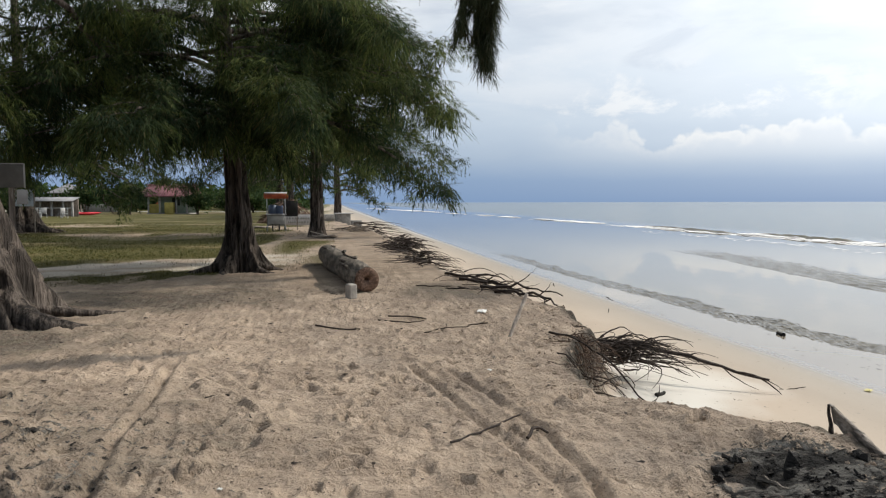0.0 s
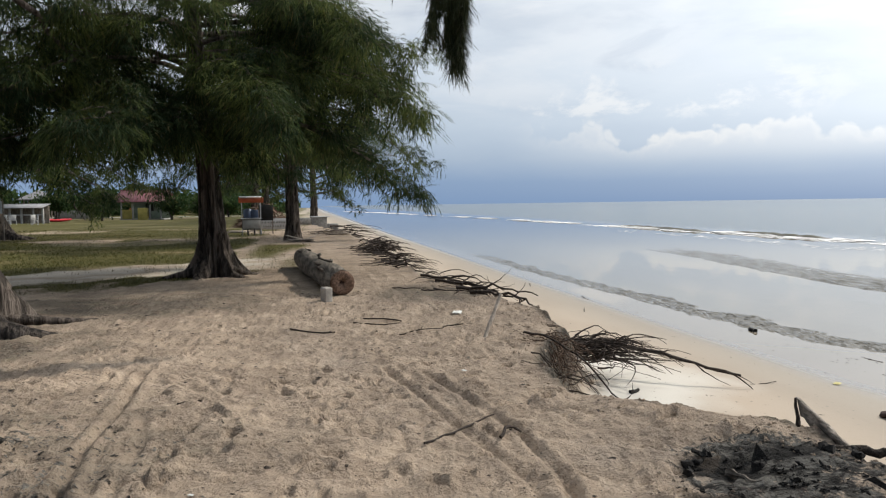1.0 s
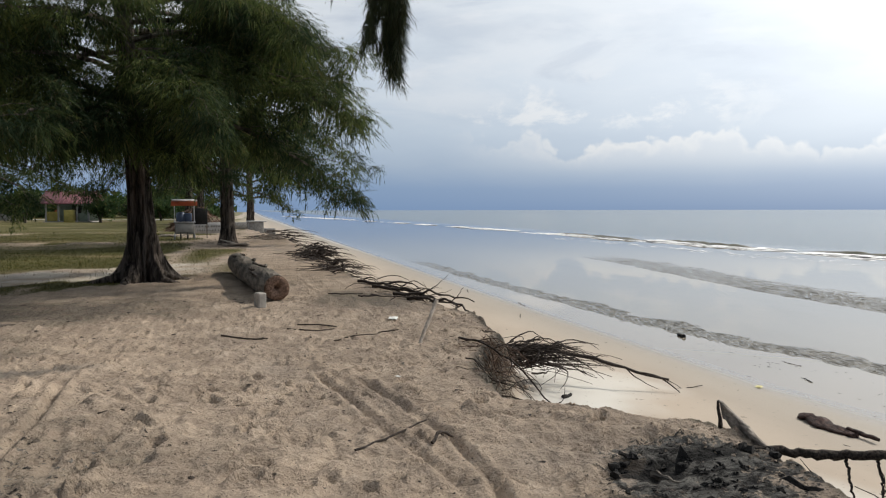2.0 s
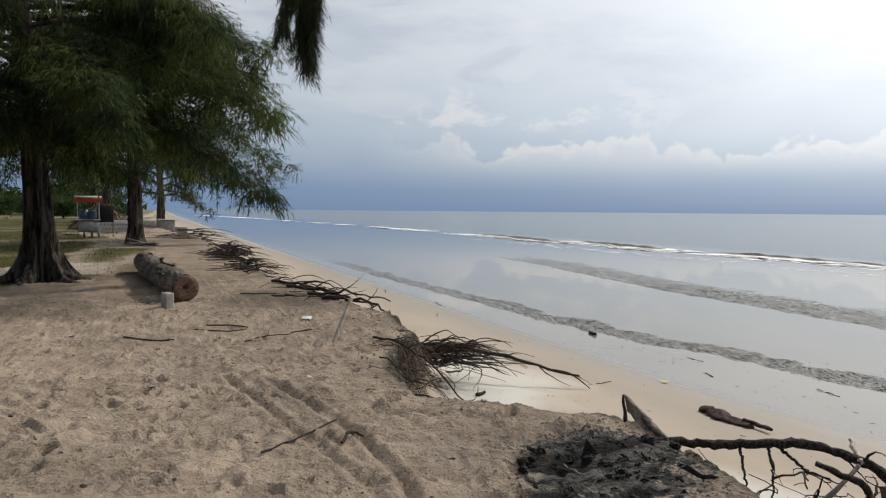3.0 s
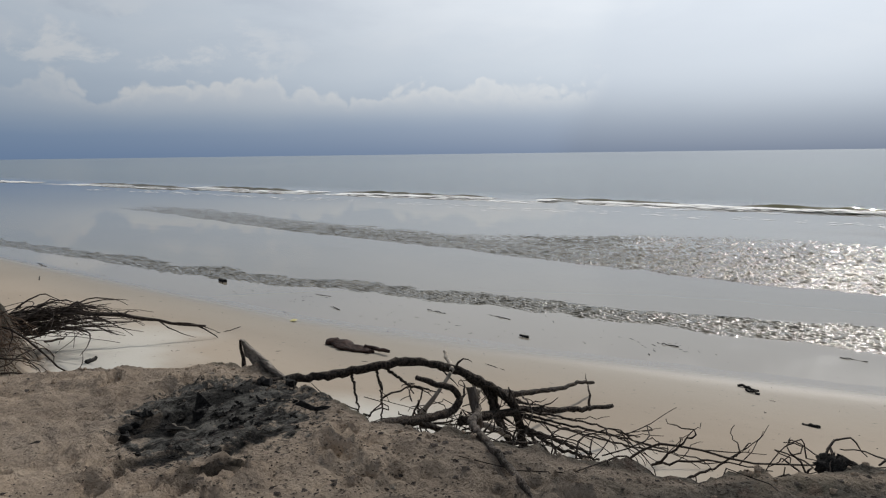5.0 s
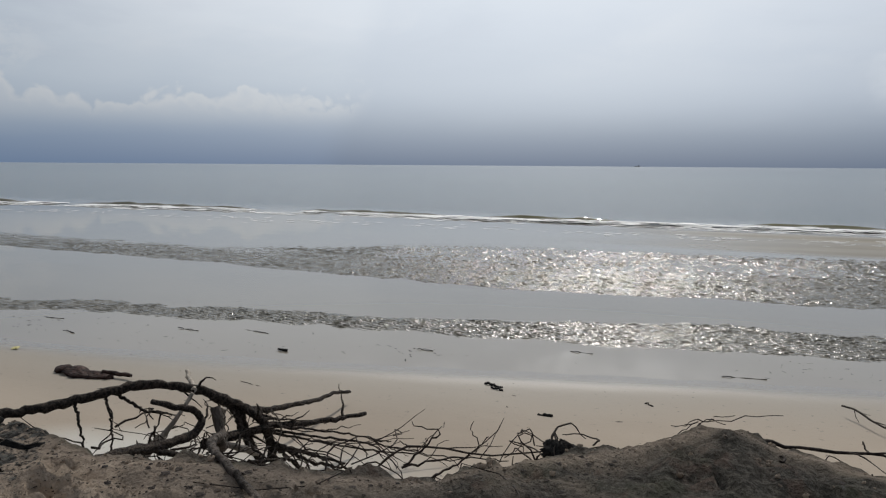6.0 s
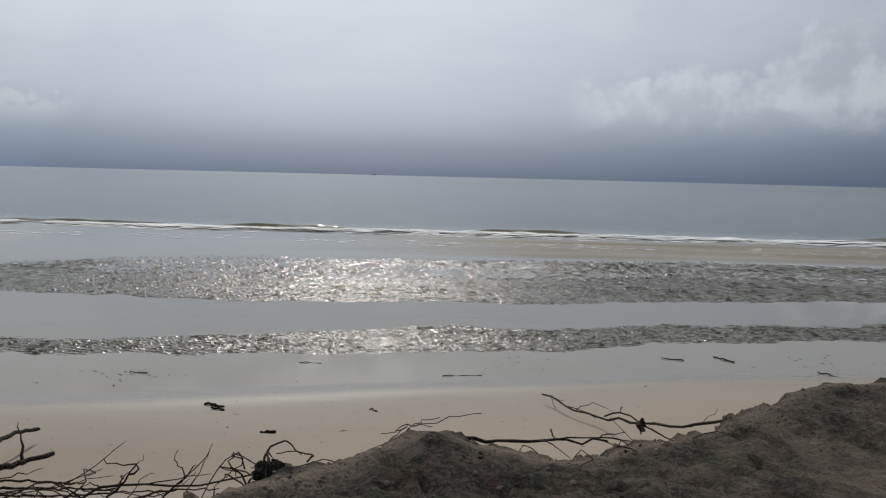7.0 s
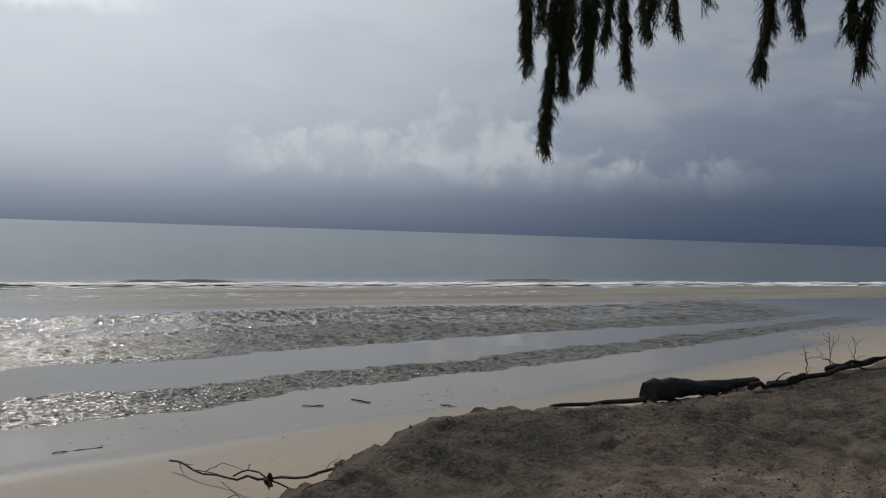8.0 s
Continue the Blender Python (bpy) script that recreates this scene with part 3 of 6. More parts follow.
    soot = np.maximum(soot, 0.9 * sstep(1.2, 0.5, np.hypot((x - 2.6) / 0.24, (y - 3.05) / 0.09) + wob))
    soot = np.maximum(soot, 0.9 * sstep(1.2, 0.5, np.hypot((x - 2.25) / 0.24, (y - 2.84) / 0.09) + wob))
    soot = np.maximum(soot, 0.85 * sstep(1.2, 0.5, np.hypot((x - 2.95) / 0.22, (y - 3.75) / 0.12) + wob))
    r2 = np.hypot((x + 2.1) / 0.85, (y - 5.0) / 0.6) + 0.4 * fbm(x * 3, y * 3, 3)
    ash = np.maximum(ash, 0.42 * sstep(1.0, 0.3, r2))
    r3 = np.hypot((x + 2.6) / 2.2, (y - 4.6) / 2.0) + 0.6 * fbm(x * 1.5, y * 1.5, 3)
    ash = np.maximum(ash, 0.3 * sstep(1.2, 0.3, r3))
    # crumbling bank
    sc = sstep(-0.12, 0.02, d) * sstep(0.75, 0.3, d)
    z += sc * (0.12 * fbm(x * 5, y * 5, 4) + 0.05 * fbm(x * 15, y * 15, 2)) * sstep(40, 15, y)
    # small mounds on the brink
    for cx, cy, w, h in ((4.45, -0.2, 0.35, 0.05), (3.2, 2.1, 0.35, 0.04), (5.7, -3.3, 0.6, 0.05), (3.0, 9.4, 0.7, 0.08), (3.0, 4.1, 0.4, 0.04)):
        z += h * np.exp(-((x - cx) ** 2 + (y - cy) ** 2) / w**2)
    SURFACE["grid"] = (xs, ys, z)
    me = mesh_of("ground", [(np.stack([x, y, z], -1), grid_faces(len(xs), len(ys)))])
    zb = z
    masks = {
        "beach": sstep(0.12, 0.4, d),
        # brink soil deepened for its backlit tone; patch at y 11.9 mixes soil and shade
        "soil_shade": np.maximum(np.maximum(sc, upper * sstep(2.8, 0.6, y) * sstep(-3.4, -1.0, d + 1.4 * fbm(x * 0.9, y * 0.9, 3)) * (0.64 + 0.36 * sstep(0.25, 0.7, vnoise(x * 2.6, y * 2.6) * 0.6 + 0.4 * vnoise(x * 9, y * 9)))), np.maximum(0.75 * sstep(1.35, 0.3, r3) * (0.3 + 0.7 * vnoise(x * 3, y * 3)), np.maximum(0.8 * sstep(1.3, 0.3, np.minimum(np.hypot((x + 2.7) / 2.3, (y - 11.9) / 1.9), np.hypot((x + 4.2) / 2.2, (y - 8.6) / 1.5)) + 0.6 * fbm(x * 2.2, y * 2.2, 3)), 0.7 * sstep(1.2, 0.3, np.hypot((x - 2.0) / 0.9, (y - 12.2) / 1.7) + 0.7 * fbm(x * 2.5, y * 1.5, 3))))),
        "wet": sstep(-0.82, -1.0, zb),
        "soaked": sstep(-0.955, -1.02, zb),
        "pale": 0.85 * sstep(0.3, 0.75, d) * sstep(2.5, 1.3, d + 0.8 * fbm(x * 1.1, y * 1.1, 3)) * sstep(1.2, 2.6, y) * sstep(11.5, 9.0, y),
        # pale strip under the crown; the missing sunlight is put into its colour
        "sunlit_sand": 0.85 * sstep(0.5, 1.5, y - near_turf(x) + 1.2 * fbm(x * 0.9, y * 1.4, 3)) * sstep(0.9, -0.5, y - lawn_front(x) + 1.6 * fbm(x * 0.9, y * 0.5, 4)) * sstep(0.0, -2.2, x) * sstep(-12, -9, x) * (0.3 + 0.7 * sstep(0.3, 0.55, vnoise(x * 1.3, y * 2.5))),
        "ash": ash,
        "soot": soot,
        "grass": grassiness(x, y),
    }
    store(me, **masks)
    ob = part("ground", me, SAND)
    return tagged(ob, "pale brown beach sand with footprints, an eroded bank and turf", "beach", kind="structure")


def lawn_front(x):
    """Where the lawn begins, slanting away from the left tree."""
    return 19.8 + 0.9 * (np.clip(x, -7.5, -1.7) + 5)


def near_turf(x):
    """Middle of the thin turf that runs slantwise between the two near trees."""
    return 15.4 + 0.75 * (np.clip(x, -7.0, -2.0) + 4.7)


def grassiness(x, y):
    """Where turf grows, 0..1."""
    lawn = sstep(-0.7, 0.9, y - lawn_front(x) + 1.6 * fbm(x * 0.9, y * 0.5, 4)) * sstep(-1.5, -3.5, x + 1.5 * fbm(x * 0.2, y * 0.2, 3) + np.clip((y - 30) * 0.06, 0, 3))
    strip = sstep(2.1, 0.6, np.abs(y - near_turf(x)) * (1 + 0.5 * sstep(-3.6, -1.6, x)) + 1.1 * fbm(x * 1.3, y * 1.1, 4)) * sstep(-0.4, -1.4, x) * (0.35 + 0.75 * vnoise(x * 1.7, y * 1.2))
    side = 0.8 * vnoise(x * 0.7 + 3, y * 0.25) * sstep(16, 19, y) * sstep(0.8, -0.6, x)
    bare = sstep(0.6, 0.75, vnoise(x * 0.12, y * 0.3)) * 0.45
    worn = 0.26 * sstep(33, 37, y + 4 * fbm(x * 0.1, y * 0.05, 2)) * sstep(56, 48, y + 4 * fbm(x * 0.1 + 4, y * 0.05, 2)) * (0.5 + 0.7 * vnoise(x * 0.25, y * 0.5))
    return np.clip(np.maximum(np.maximum(lawn - bare - worn, strip), side), 0, 1)


make_ground()


def ripple_marks(x, y, seed):
    """Heights of short-crested sand ripples, about -1..1, crests along the shore."""
    rng = np.random.default_rng(seed)
    waves = np.zeros(x.shape)
    for k in range(18):
        lam, th = rng.uniform(0.065, 0.13), rng.normal(0, 0.27)
        warp = 2.4 * vnoise(x * 1.1 + 7 * k, y * 0.9 + 3 * k)
        waves += lam / 0.1 * np.sin(2 * np.pi / lam * (x * math.cos(th) + y * math.sin(th)) + rng.uniform(0, 6.28) + 2.4 * warp)
    for k in range(8):
        lam, th = rng.uniform(0.1, 0.2), rng.choice((-1, 1)) * rng.uniform(0.7, 1.15)
        waves += 0.36 * lam / 0.13 * np.sin(2 * np.pi / lam * (x * math.cos(th) + y * math.sin(th)) + rng.uniform(0, 6.28) + 4 * vnoise(x * 0.9 + 5 * k, y * 0.7 + 31))
    waves = waves / 3.2
    waves = np.where(waves > 0, waves, 0.6 * waves) * (0.6 + 0.8 * vnoise(x * 0.7 + 30, y * 0.35))
    return 0.0058 * waves + 0.0038 * rng.normal(0, 1, x.shape) * sstep(45, 16, y)


def make_rippled_flats():
    """Two banks of rippled sand that just break the water; their edges drown raggedly."""
    for band, us, ys, seed, label in (
            (BAND_1, spread((-0.35, 2.7, 0.029)), spread((-30, -14, 0.25), (-14, -7, 0.08), (-7, 9, 0.035), (9, 16, 0.09), (16, 42, 0.25)), 5, "narrow bank of rippled wet sand in the shallows"),
            (BAND_2, spread((-0.4, 3.6, 0.037), (3.6, 10.0, 0.058)), spread((-30, -16, 0.3), (-16, -7, 0.1), (-7, 9, 0.044), (9, 18, 0.12), (18, 45, 0.4)), 6, "broad bank of rippled wet sand before the breakers")):
        u, y = np.meshgrid(us, ys, indexing="ij")
        x = u + line_x(band, y)
        ragged = 0.3 * fbm(y * 2.3, x * 0.8, 4) + 0.3 * fbm(y * 0.6 + 9, x * 0.2, 3)
        shoal = u - ragged
        if seed == 5:
            wide = 1.05 + 0.85 * np.exp(-(((y - 0.5) / 3.2) ** 2)) + 0.35 * sstep(-1, -6, y) + 0.5 * fbm(y * 0.9, y * 0 + 5, 3)
            rise = sstep(-0.1, 0.2, shoal) * sstep(0.14, -0.25, shoal - wide)
        else:
            wide = 8.0 - 4.5 * sstep(5, 15, y) - 1.5 * sstep(-6, -16, y)
            blotch = vnoise(x * 0.55 + 11, y * 0.3) * 0.65 + 0.35 * vnoise(x * 2.1, y * 1.1 + 7)
            strong = np.maximum(sstep(4.0, 1.2, shoal + 2.0 * (blotch - 0.5)), 0.78 + 0.22 * sstep(0.36, 0.6, blotch))
            rise = sstep(-0.1, 0.28, shoal) * sstep(0.9, -1.6, shoal - wide) * strong
        rise = rise * sstep(-30, -22, y) * sstep(44, 30, y)
        z = SEA - 0.012 + 0.016 * rise + rise * ripple_marks(x, y, seed) * (1 + 0.7 * sstep(3.0, 4.2, u))
        me = mesh_of("rippled_sand", [(np.stack([x, y, z], -1), grid_faces(len(us), len(ys)))], False)
        store(me, ripple=rise, bar=0 * x, face=0 * x, film=0 * x)
        tagged(part("rippled_sand", me, WATER), label, "sandbank", kind="structure")


def make_sea():
    xs = spread((7.0, 31, 0.3), (31, 35.6, 0.07), (35.6, 60, 0.8), (60, 200, 8), (200, 4700, 150))
    ys = spread((-1500, -60, 60), (-60, -30, 1.2), (-30, 50, 0.2), (50, 90, 1.0), (90, 300, 8), (300, 4700, 150))
    x, y = np.meshgrid(xs, ys, indexing="ij")
    z = np.full(x.shape, SEA) + 0.0015 * fbm(x * 1.2, y * 0.4, 2)
    # low swell and small breakers, steep on the landward side
    face = np.zeros(x.shape)
    for cy, w, h, cx in ((7.5, 3.0, 0.15, 33.3), (-3.6, 2.4, 0.12, 33.9), (17, 4, 0.13, 33.4), (30, 6, 0.17, 33.0), (46, 6, 0.2, 32.2), (-22, 3, 0.1, 34.6), (62, 9, 0.22, 31.5)):
        front = x - cx - 0.03 * (y - cy) - 0.3 * fbm(y * 0.5, y * 0 + cx, 2)
        along = np.exp(-np.abs((y - cy) / w) ** 6) * (0.75 + 0.5 * vnoise(y * 1.4 + cy, y * 0))
        z += h * along * np.exp(-np.where(front < 0, (front / 0.2) ** 2, (front / 0.9) ** 2))
        face = np.maximum(face, (1.0 if cy < 10 else 0.4) * along * np.exp(-(((front + 0.1) / 0.28) ** 2)))
    z += 0.05 * fbm(x * 0.25, y * 0.06, 3) * sstep(35, 60, x)
    edge = 0.9 * fbm(y * 0.25 + 3, x * 0.3, 3)
    bar = sstep(22.6, 24.4, x + edge) * sstep(31.4, 29.2, x + edge) * sstep(9, -5, y + 3 * fbm(x * 0.3, y * 0.2, 2)) * (0.7 + 0.3 * vnoise(x * 0.8, y * 0.12))
    me = mesh_of("water", [(np.stack([x, y, z], -1), grid_faces(len(xs), len(ys)))], False)
    film = sstep(0.6, -0.6, x - line_x(BAND_1, y) - 0.6)
    store(me, ripple=0 * x, bar=bar, face=face, film=film)
    ob = part("water", me, WATER)
    tagged(ob, "calm silty grey sea with rippled shallows", "sea", kind="structure")
    # foam: irregular flakes along the breaking lines
    chunks = []
    rng = np.random.default_rng(8)
    ang = np.linspace(0, 2 * np.pi, 9, endpoint=False)

    def flakes(count, line, y0, y1, width, size, flat):
        cy = y0 + (y1 - y0) * rng.random(count) ** 1.0
        keep = vnoise(cy * 0.22 + 5, cy * 0 + line) * 0.6 + 0.4 * vnoise(cy * 1.3, cy * 0 + 2 * line) > 0.34 + 0.2 * sstep(35, 80, cy)
        cy = cy[keep]
        cx = line - 0.00022 * (cy - 5) ** 2 + 0.7 * fbm(cy * 0.3, cy * 0 + line, 3) + rng.normal(0, width, len(cy))
        far = 1 + np.abs(cy - 5) / 60
        r = size * far * rng.uniform(0.4, 1.3, len(cy))
        k = rng.uniform(0.55, 1.2, (len(cy), 9))
        vx = cx[:, None] + r[:, None] * k * np.cos(ang) * 0.55
        vy = cy[:, None] + r[:, None] * k * np.sin(ang) * flat
        zz = SEA + 0.012 + (0.03 + 0.1 * rng.random(len(cy)) * vnoise(cy * 0.35, cy * 0 + 3)) * rng.random(len(cy)) * (size > 0.1)
        vz = np.broadcast_to(zz[:, None], vx.shape)
        top = np.stack([cx, cy, zz + 0.05 * size], -1)[:, None]
        v = np.concatenate([np.stack([vx, vy, vz], -1), top], 1).reshape(-1, 3)
        f = np.array([(a, (a + 1) % 9, 9) for a in range(9)])
        chunks.append((v, (np.arange(len(cy))[:, None, None] * 10 + f).reshape(-1, 3)))

    flakes(6500, 32.3, -60, 140, 0.36, 0.22, 1.9)
    flakes(700, 32.3, 130, 300, 0.5, 0.3, 2.0)
    flakes(2600, 31.3, -60, 160, 0.4, 0.1, 3.0)
    flakes(420, 27.5, -20, 60, 0.6, 0.07, 2.6)
    foam = part("foam", chunks, FOAM)
    tagged(foam, "broken white foam lines on the low breakers", "foam", kind="stuff")


make_sea()
make_rippled_flats()


# ---- trees ----
def plume(rng, needles=64, width=0.014, length=0.3, splay=0.8, strands=7):
    """A hanging tuft, unit long, down its own -z: strands that arch out and fall, set with needles. Triangles as (n, 3, 3)."""
    k = rng.integers(0, strands, needles)
    a, reach, fall = rng.uniform(0, 2 * np.pi, strands)[k], (splay * rng.uniform(0.05, 0.34, strands))[k], rng.uniform(0.55, 1.0, strands)[k]
    t = rng.random(needles) ** 0.8
    out = reach * np.sin(np.minimum(t * 1.9, 1.57))
    root = np.stack([np.cos(a) * out, np.sin(a) * out, 0.1 * splay * np.sin(t * 3.1) - 0.8 * fall * t**1.3], 1) + rng.normal(0, 0.012, (needles, 3))
    way = np.stack([np.cos(a) * reach * (1.2 - t), np.sin(a) * reach * (1.2 - t), -(0.25 + t) * fall], 1)
    way /= np.linalg.norm(way, axis=1)[:, None]
    way = way + rng.normal(0, 0.3, (needles, 3))
    way /= np.linalg.norm(way, axis=1)[:, None]
    b = rng.uniform(0, 2 * np.pi, needles)
    side = np.stack([np.cos(b), np.sin(b), 0 * b], 1) * width
    ln = length * rng.uniform(0.6, 1.3, needles)[:, None]
    return np.stack([root - side, root + side, root + way * ln], 1)


def scatter(plumes, where, size, tilt, rng):
    """All plumes placed: where (n, 3), size (n,), tilt (n, 3) the outward lean and the share of fall. One triangle chunk."""
    out = []
    pick = rng.integers(0, len(plumes), len(where))
    yaw = rng.uniform(0, 2 * np.pi, len(where))
    for k, tri in enumerate(plumes):
        i = np.nonzero(pick == k)[0]
        if not len(i):
            continue
        c, s = np.cos(yaw[i])[:, None, None], np.sin(yaw[i])[:, None, None]
        x = (tri[None, :, :, 0] * c - tri[None, :, :, 1] * s) * size[i, None, None]
        y = (tri[None, :, :, 0] * s + tri[None, :, :, 1] * c) * size[i, None, None]
        z = np.broadcast_to(tri[None, :, :, 2], x.shape) * size[i, None, None]
        x = x - z * tilt[i, 0, None, None] + where[i, 0, None, None]
        y = y - z * tilt[i, 1, None, None] + where[i, 1, None, None]
        z = z * tilt[i, 2, None, None] + where[i, 2, None, None]
        out.append(np.stack([x, y, z], -1).reshape(-1, 3))
    v = np.concatenate(out)
    return [(v, np.arange(len(v)).reshape(-1, 3))]


def limb_with_twigs(rng, start, azim, length, rise, droop, thick, gap, plume_at, size_at, tilt_at, first=0.22, fat=1.0):
    """A limb and its side twigs, as chunks; notes where sprays hang."""
    s = np.linspace(0, 1, 10)
    az = azim + rng.normal(0, 0.12) * s * 2
    out = np.cumsum(np.r_[0, np.full(9, length / 9)])
    x = start[0] + out * np.cos(az) + rng.normal(0, 0.02 * length, 10) * s
    y = start[1] + out * np.sin(az) + rng.normal(0, 0.02 * length, 10) * s
    z = start[2] + length * (rise * s - (rise + droop) * s**2.2)
    p = np.stack([x, y, z], 1)
    chunks = tube(p, thick * (1 - 0.85 * s) + 0.006, 6, 0.1, rng)
    n = max(4, int(length * 2.1))
    for q in np.linspace(first, 1.0, n) + rng.normal(0, 0.04, n):
        q = min(max(q, 0.1), 1.0)
        base = np.array([np.interp(q, s, p[:, k]) for k in range(3)])
        side = rng.choice((-1, 1))
        a = az[-1] + side * rng.uniform(0.4, 1.3) * (1 - 0.5 * q)
        ln = length * rng.uniform(0.12, 0.28) * (1.25 - 0.7 * q) + 0.35
        m = np.linspace(0, 1, 5)
        up = rng.normal(0.25, 0.3)
        tw = base + np.stack([np.cos(a) * ln * m, np.sin(a) * ln * m, ln * (up * m - (up * 0.7 + 0.3) * m**2)], 1)
        chunks += tube(tw, (0.011 * fat) * (1 - 0.8 * m) + 0.002, 3, 0, rng, caps=False)
        # a soft clump of tufts round the outer half of the twig
        girth = rng.uniform(0.26, 0.52)
        for _ in range(max(6, int(2.35 * ln / gap))):
            spot = np.array([np.interp(rng.uniform(0.35, 1.05), m, tw[:, j]) for j in range(3)])
            u = rng.normal(0, 1, 3)
            u /= np.linalg.norm(u)
            plume_at.append(spot + u * girth * rng.random() ** 0.5 * (1, 1, 0.75) - (0, 0, 0.08))
            size_at.append(rng.uniform(0.32, 0.7))
            lean = rng.uniform(0.3, 0.95)
            tilt_at.append((u[0] * lean + rng.normal(0, 0.15), u[1] * lean + rng.normal(0, 0.15), float(np.clip(0.62 - 0.55 * u[2] + rng.normal(0, 0.12), -0.25, 1.25))))
    return chunks


def trunk_chunks(rng, height, r0, flare, flare_h, lean=(0, 0), lobes=6, ridge=0.24, sides=112):
    """A fluted trunk that widens into buttresses at the foot."""
    z = np.r_[np.linspace(-0.25, 2.6, 56), np.linspace(2.75, height, 24)]
    th = 1.57 + np.linspace(0, 2 * np.pi, sides, endpoint=False)
    ph = rng.uniform(0, 6.28, 4)
    zz, tt = np.meshgrid(z, th, indexing="ij")
    h = np.clip(zz, 0, None)
    core = r0 * (1 - 0.82 * h / height)
    lob = 0.5 + 0.5 * np.cos(lobes * tt + ph[0] + 0.9 * np.sin(tt + ph[1]) + 0.15 * h)
    foot = flare * np.exp(-h / flare_h) * (0.3 + 1.1 * lob**1.6)
    u = (tt - 1.57) * (1 + r0) + 0.1 * h
    wind = 0.5 * vnoise(u * 2 + 40, h * 1.1)
    coarse = np.abs(2 * vnoise(u * 2.4 + 1.6 * wind + ph[2], h * 0.7) - 1)
    fine = np.abs(2 * vnoise(u * 8.5 + 2.5 * wind + 17, h * 1.9 + ph[3]) - 1)
    body = core + 0.5 * foot
    bark = -ridge * body * (1 - sstep(0.0, 0.26, coarse)) * 1.2 - 0.13 * (0.25 + body) * (1 - sstep(0.0, 0.3, fine))
    r = core + foot + bark + 0.05 * r0 * fbm(tt * 5, h * 2.5, 3)
    x = r * np.cos(tt) + lean[0] * h + 0.1 * r0 * np.sin(h * 0.7 + ph[3])
    y = r * np.sin(tt) + lean[1] * h
    i, j = np.meshgrid(np.arange(len(z) - 1), np.arange(sides), indexing="ij")
    q = np.stack([i * sides + j, i * sides + (j + 1) % sides, (i + 1) * sides + (j + 1) % sides, (i + 1) * sides + j], -1).reshape(-1, 4)
    return [(np.stack([x, y, zz], -1).reshape(-1, 3), q)]


def casuarina(x, y, height, r0, flare, spread, low, limbs, gap, seed, label, lean=(0, 0), flare_h=0.4, roots=(), width=0.0085, top_gap=4.0,
              needles=56, clear=None, extra=(), droop=0.3, fine=0.3, dense=0.45, ridge=0.24):
    """A whistling pine: fluted trunk, limbs, hanging needle sprays and surface roots."""
    rng = np.random.default_rng(seed)
    z0 = float(ground_z(x, y, False))
    tree = thing("casuarina_tree", pose(x, y, z0), label, "tree", "casuarina trees on the shore")
    part("trunk", trunk_chunks(rng, height, r0, flare, flare_h, lean, ridge=ridge, sides=112 if abs(y) < 20 else 48), BARK, tree)
    for azr, lr, rr in roots:
        s = np.linspace(0, 1, 14)
        a = azr + 0.35 * np.sin(s * 3 + rng.uniform(0, 6)) * s
        rx, ry = (0.5 * flare + lr * s) * np.cos(a), (0.5 * flare + lr * s) * np.sin(a)
        rz = ground_z(rx + x, ry + y, False) - z0 + 0.3 * np.exp(-s * 4.5) + rr * 0.25 - rr * 1.3 * s**3
        part("surface_root", tube(np.stack([rx, ry, rz], 1), rr * (1.5 - 1.15 * s), 9, 0.12, rng), BARK, tree)
    spots, sizes, tilts = [], [], []
    golden = 2.399963
    turn = rng.uniform(0, 6.28)
    for k in range(limbs):
        f = k / max(1, limbs - 1)
        h = low + (height - 0.5 - low) * f**1.25
        ln = spread * (0.75 + 0.4 * math.sin(min(f * 1.8, 1) * 1.57)) * (1 - 0.8 * f**1.6) * rng.uniform(0.8, 1.12)
        az = turn + golden * k
        if clear and f < 0.45 and abs((az - clear[0] + math.pi) % (2 * math.pi) - math.pi) < clear[1]:
            continue
        g = gap * (1 if f < dense else top_gap)
        c = limb_with_twigs(rng, (lean[0] * h, lean[1] * h, h), az, ln, rng.uniform(-0.05, 0.42) + 0.3 * f, droop * (1 - f) * rng.uniform(0.5, 1.3),
                            max(0.025, r0 * 0.28 * (1 - 0.7 * f)), g, spots, sizes, tilts)
        part("limb", c, BARK, tree)
    for h, az, ln, rise, dr, gg in extra:
        c = limb_with_twigs(rng, (lean[0] * h, lean[1] * h, h), az, ln, rise, dr, r0 * 0.2, gg, spots, sizes, tilts, 0.3)
        part("limb", c, BARK, tree)
    kinds = [plume(rng, needles, width, fine, 1.3) for _ in range(12)]
    part("crown", scatter(kinds, np.array(spots), np.array(sizes), np.array(tilts), rng), LEAF, tree, "dull green hanging needle sprays", False)
    return tree


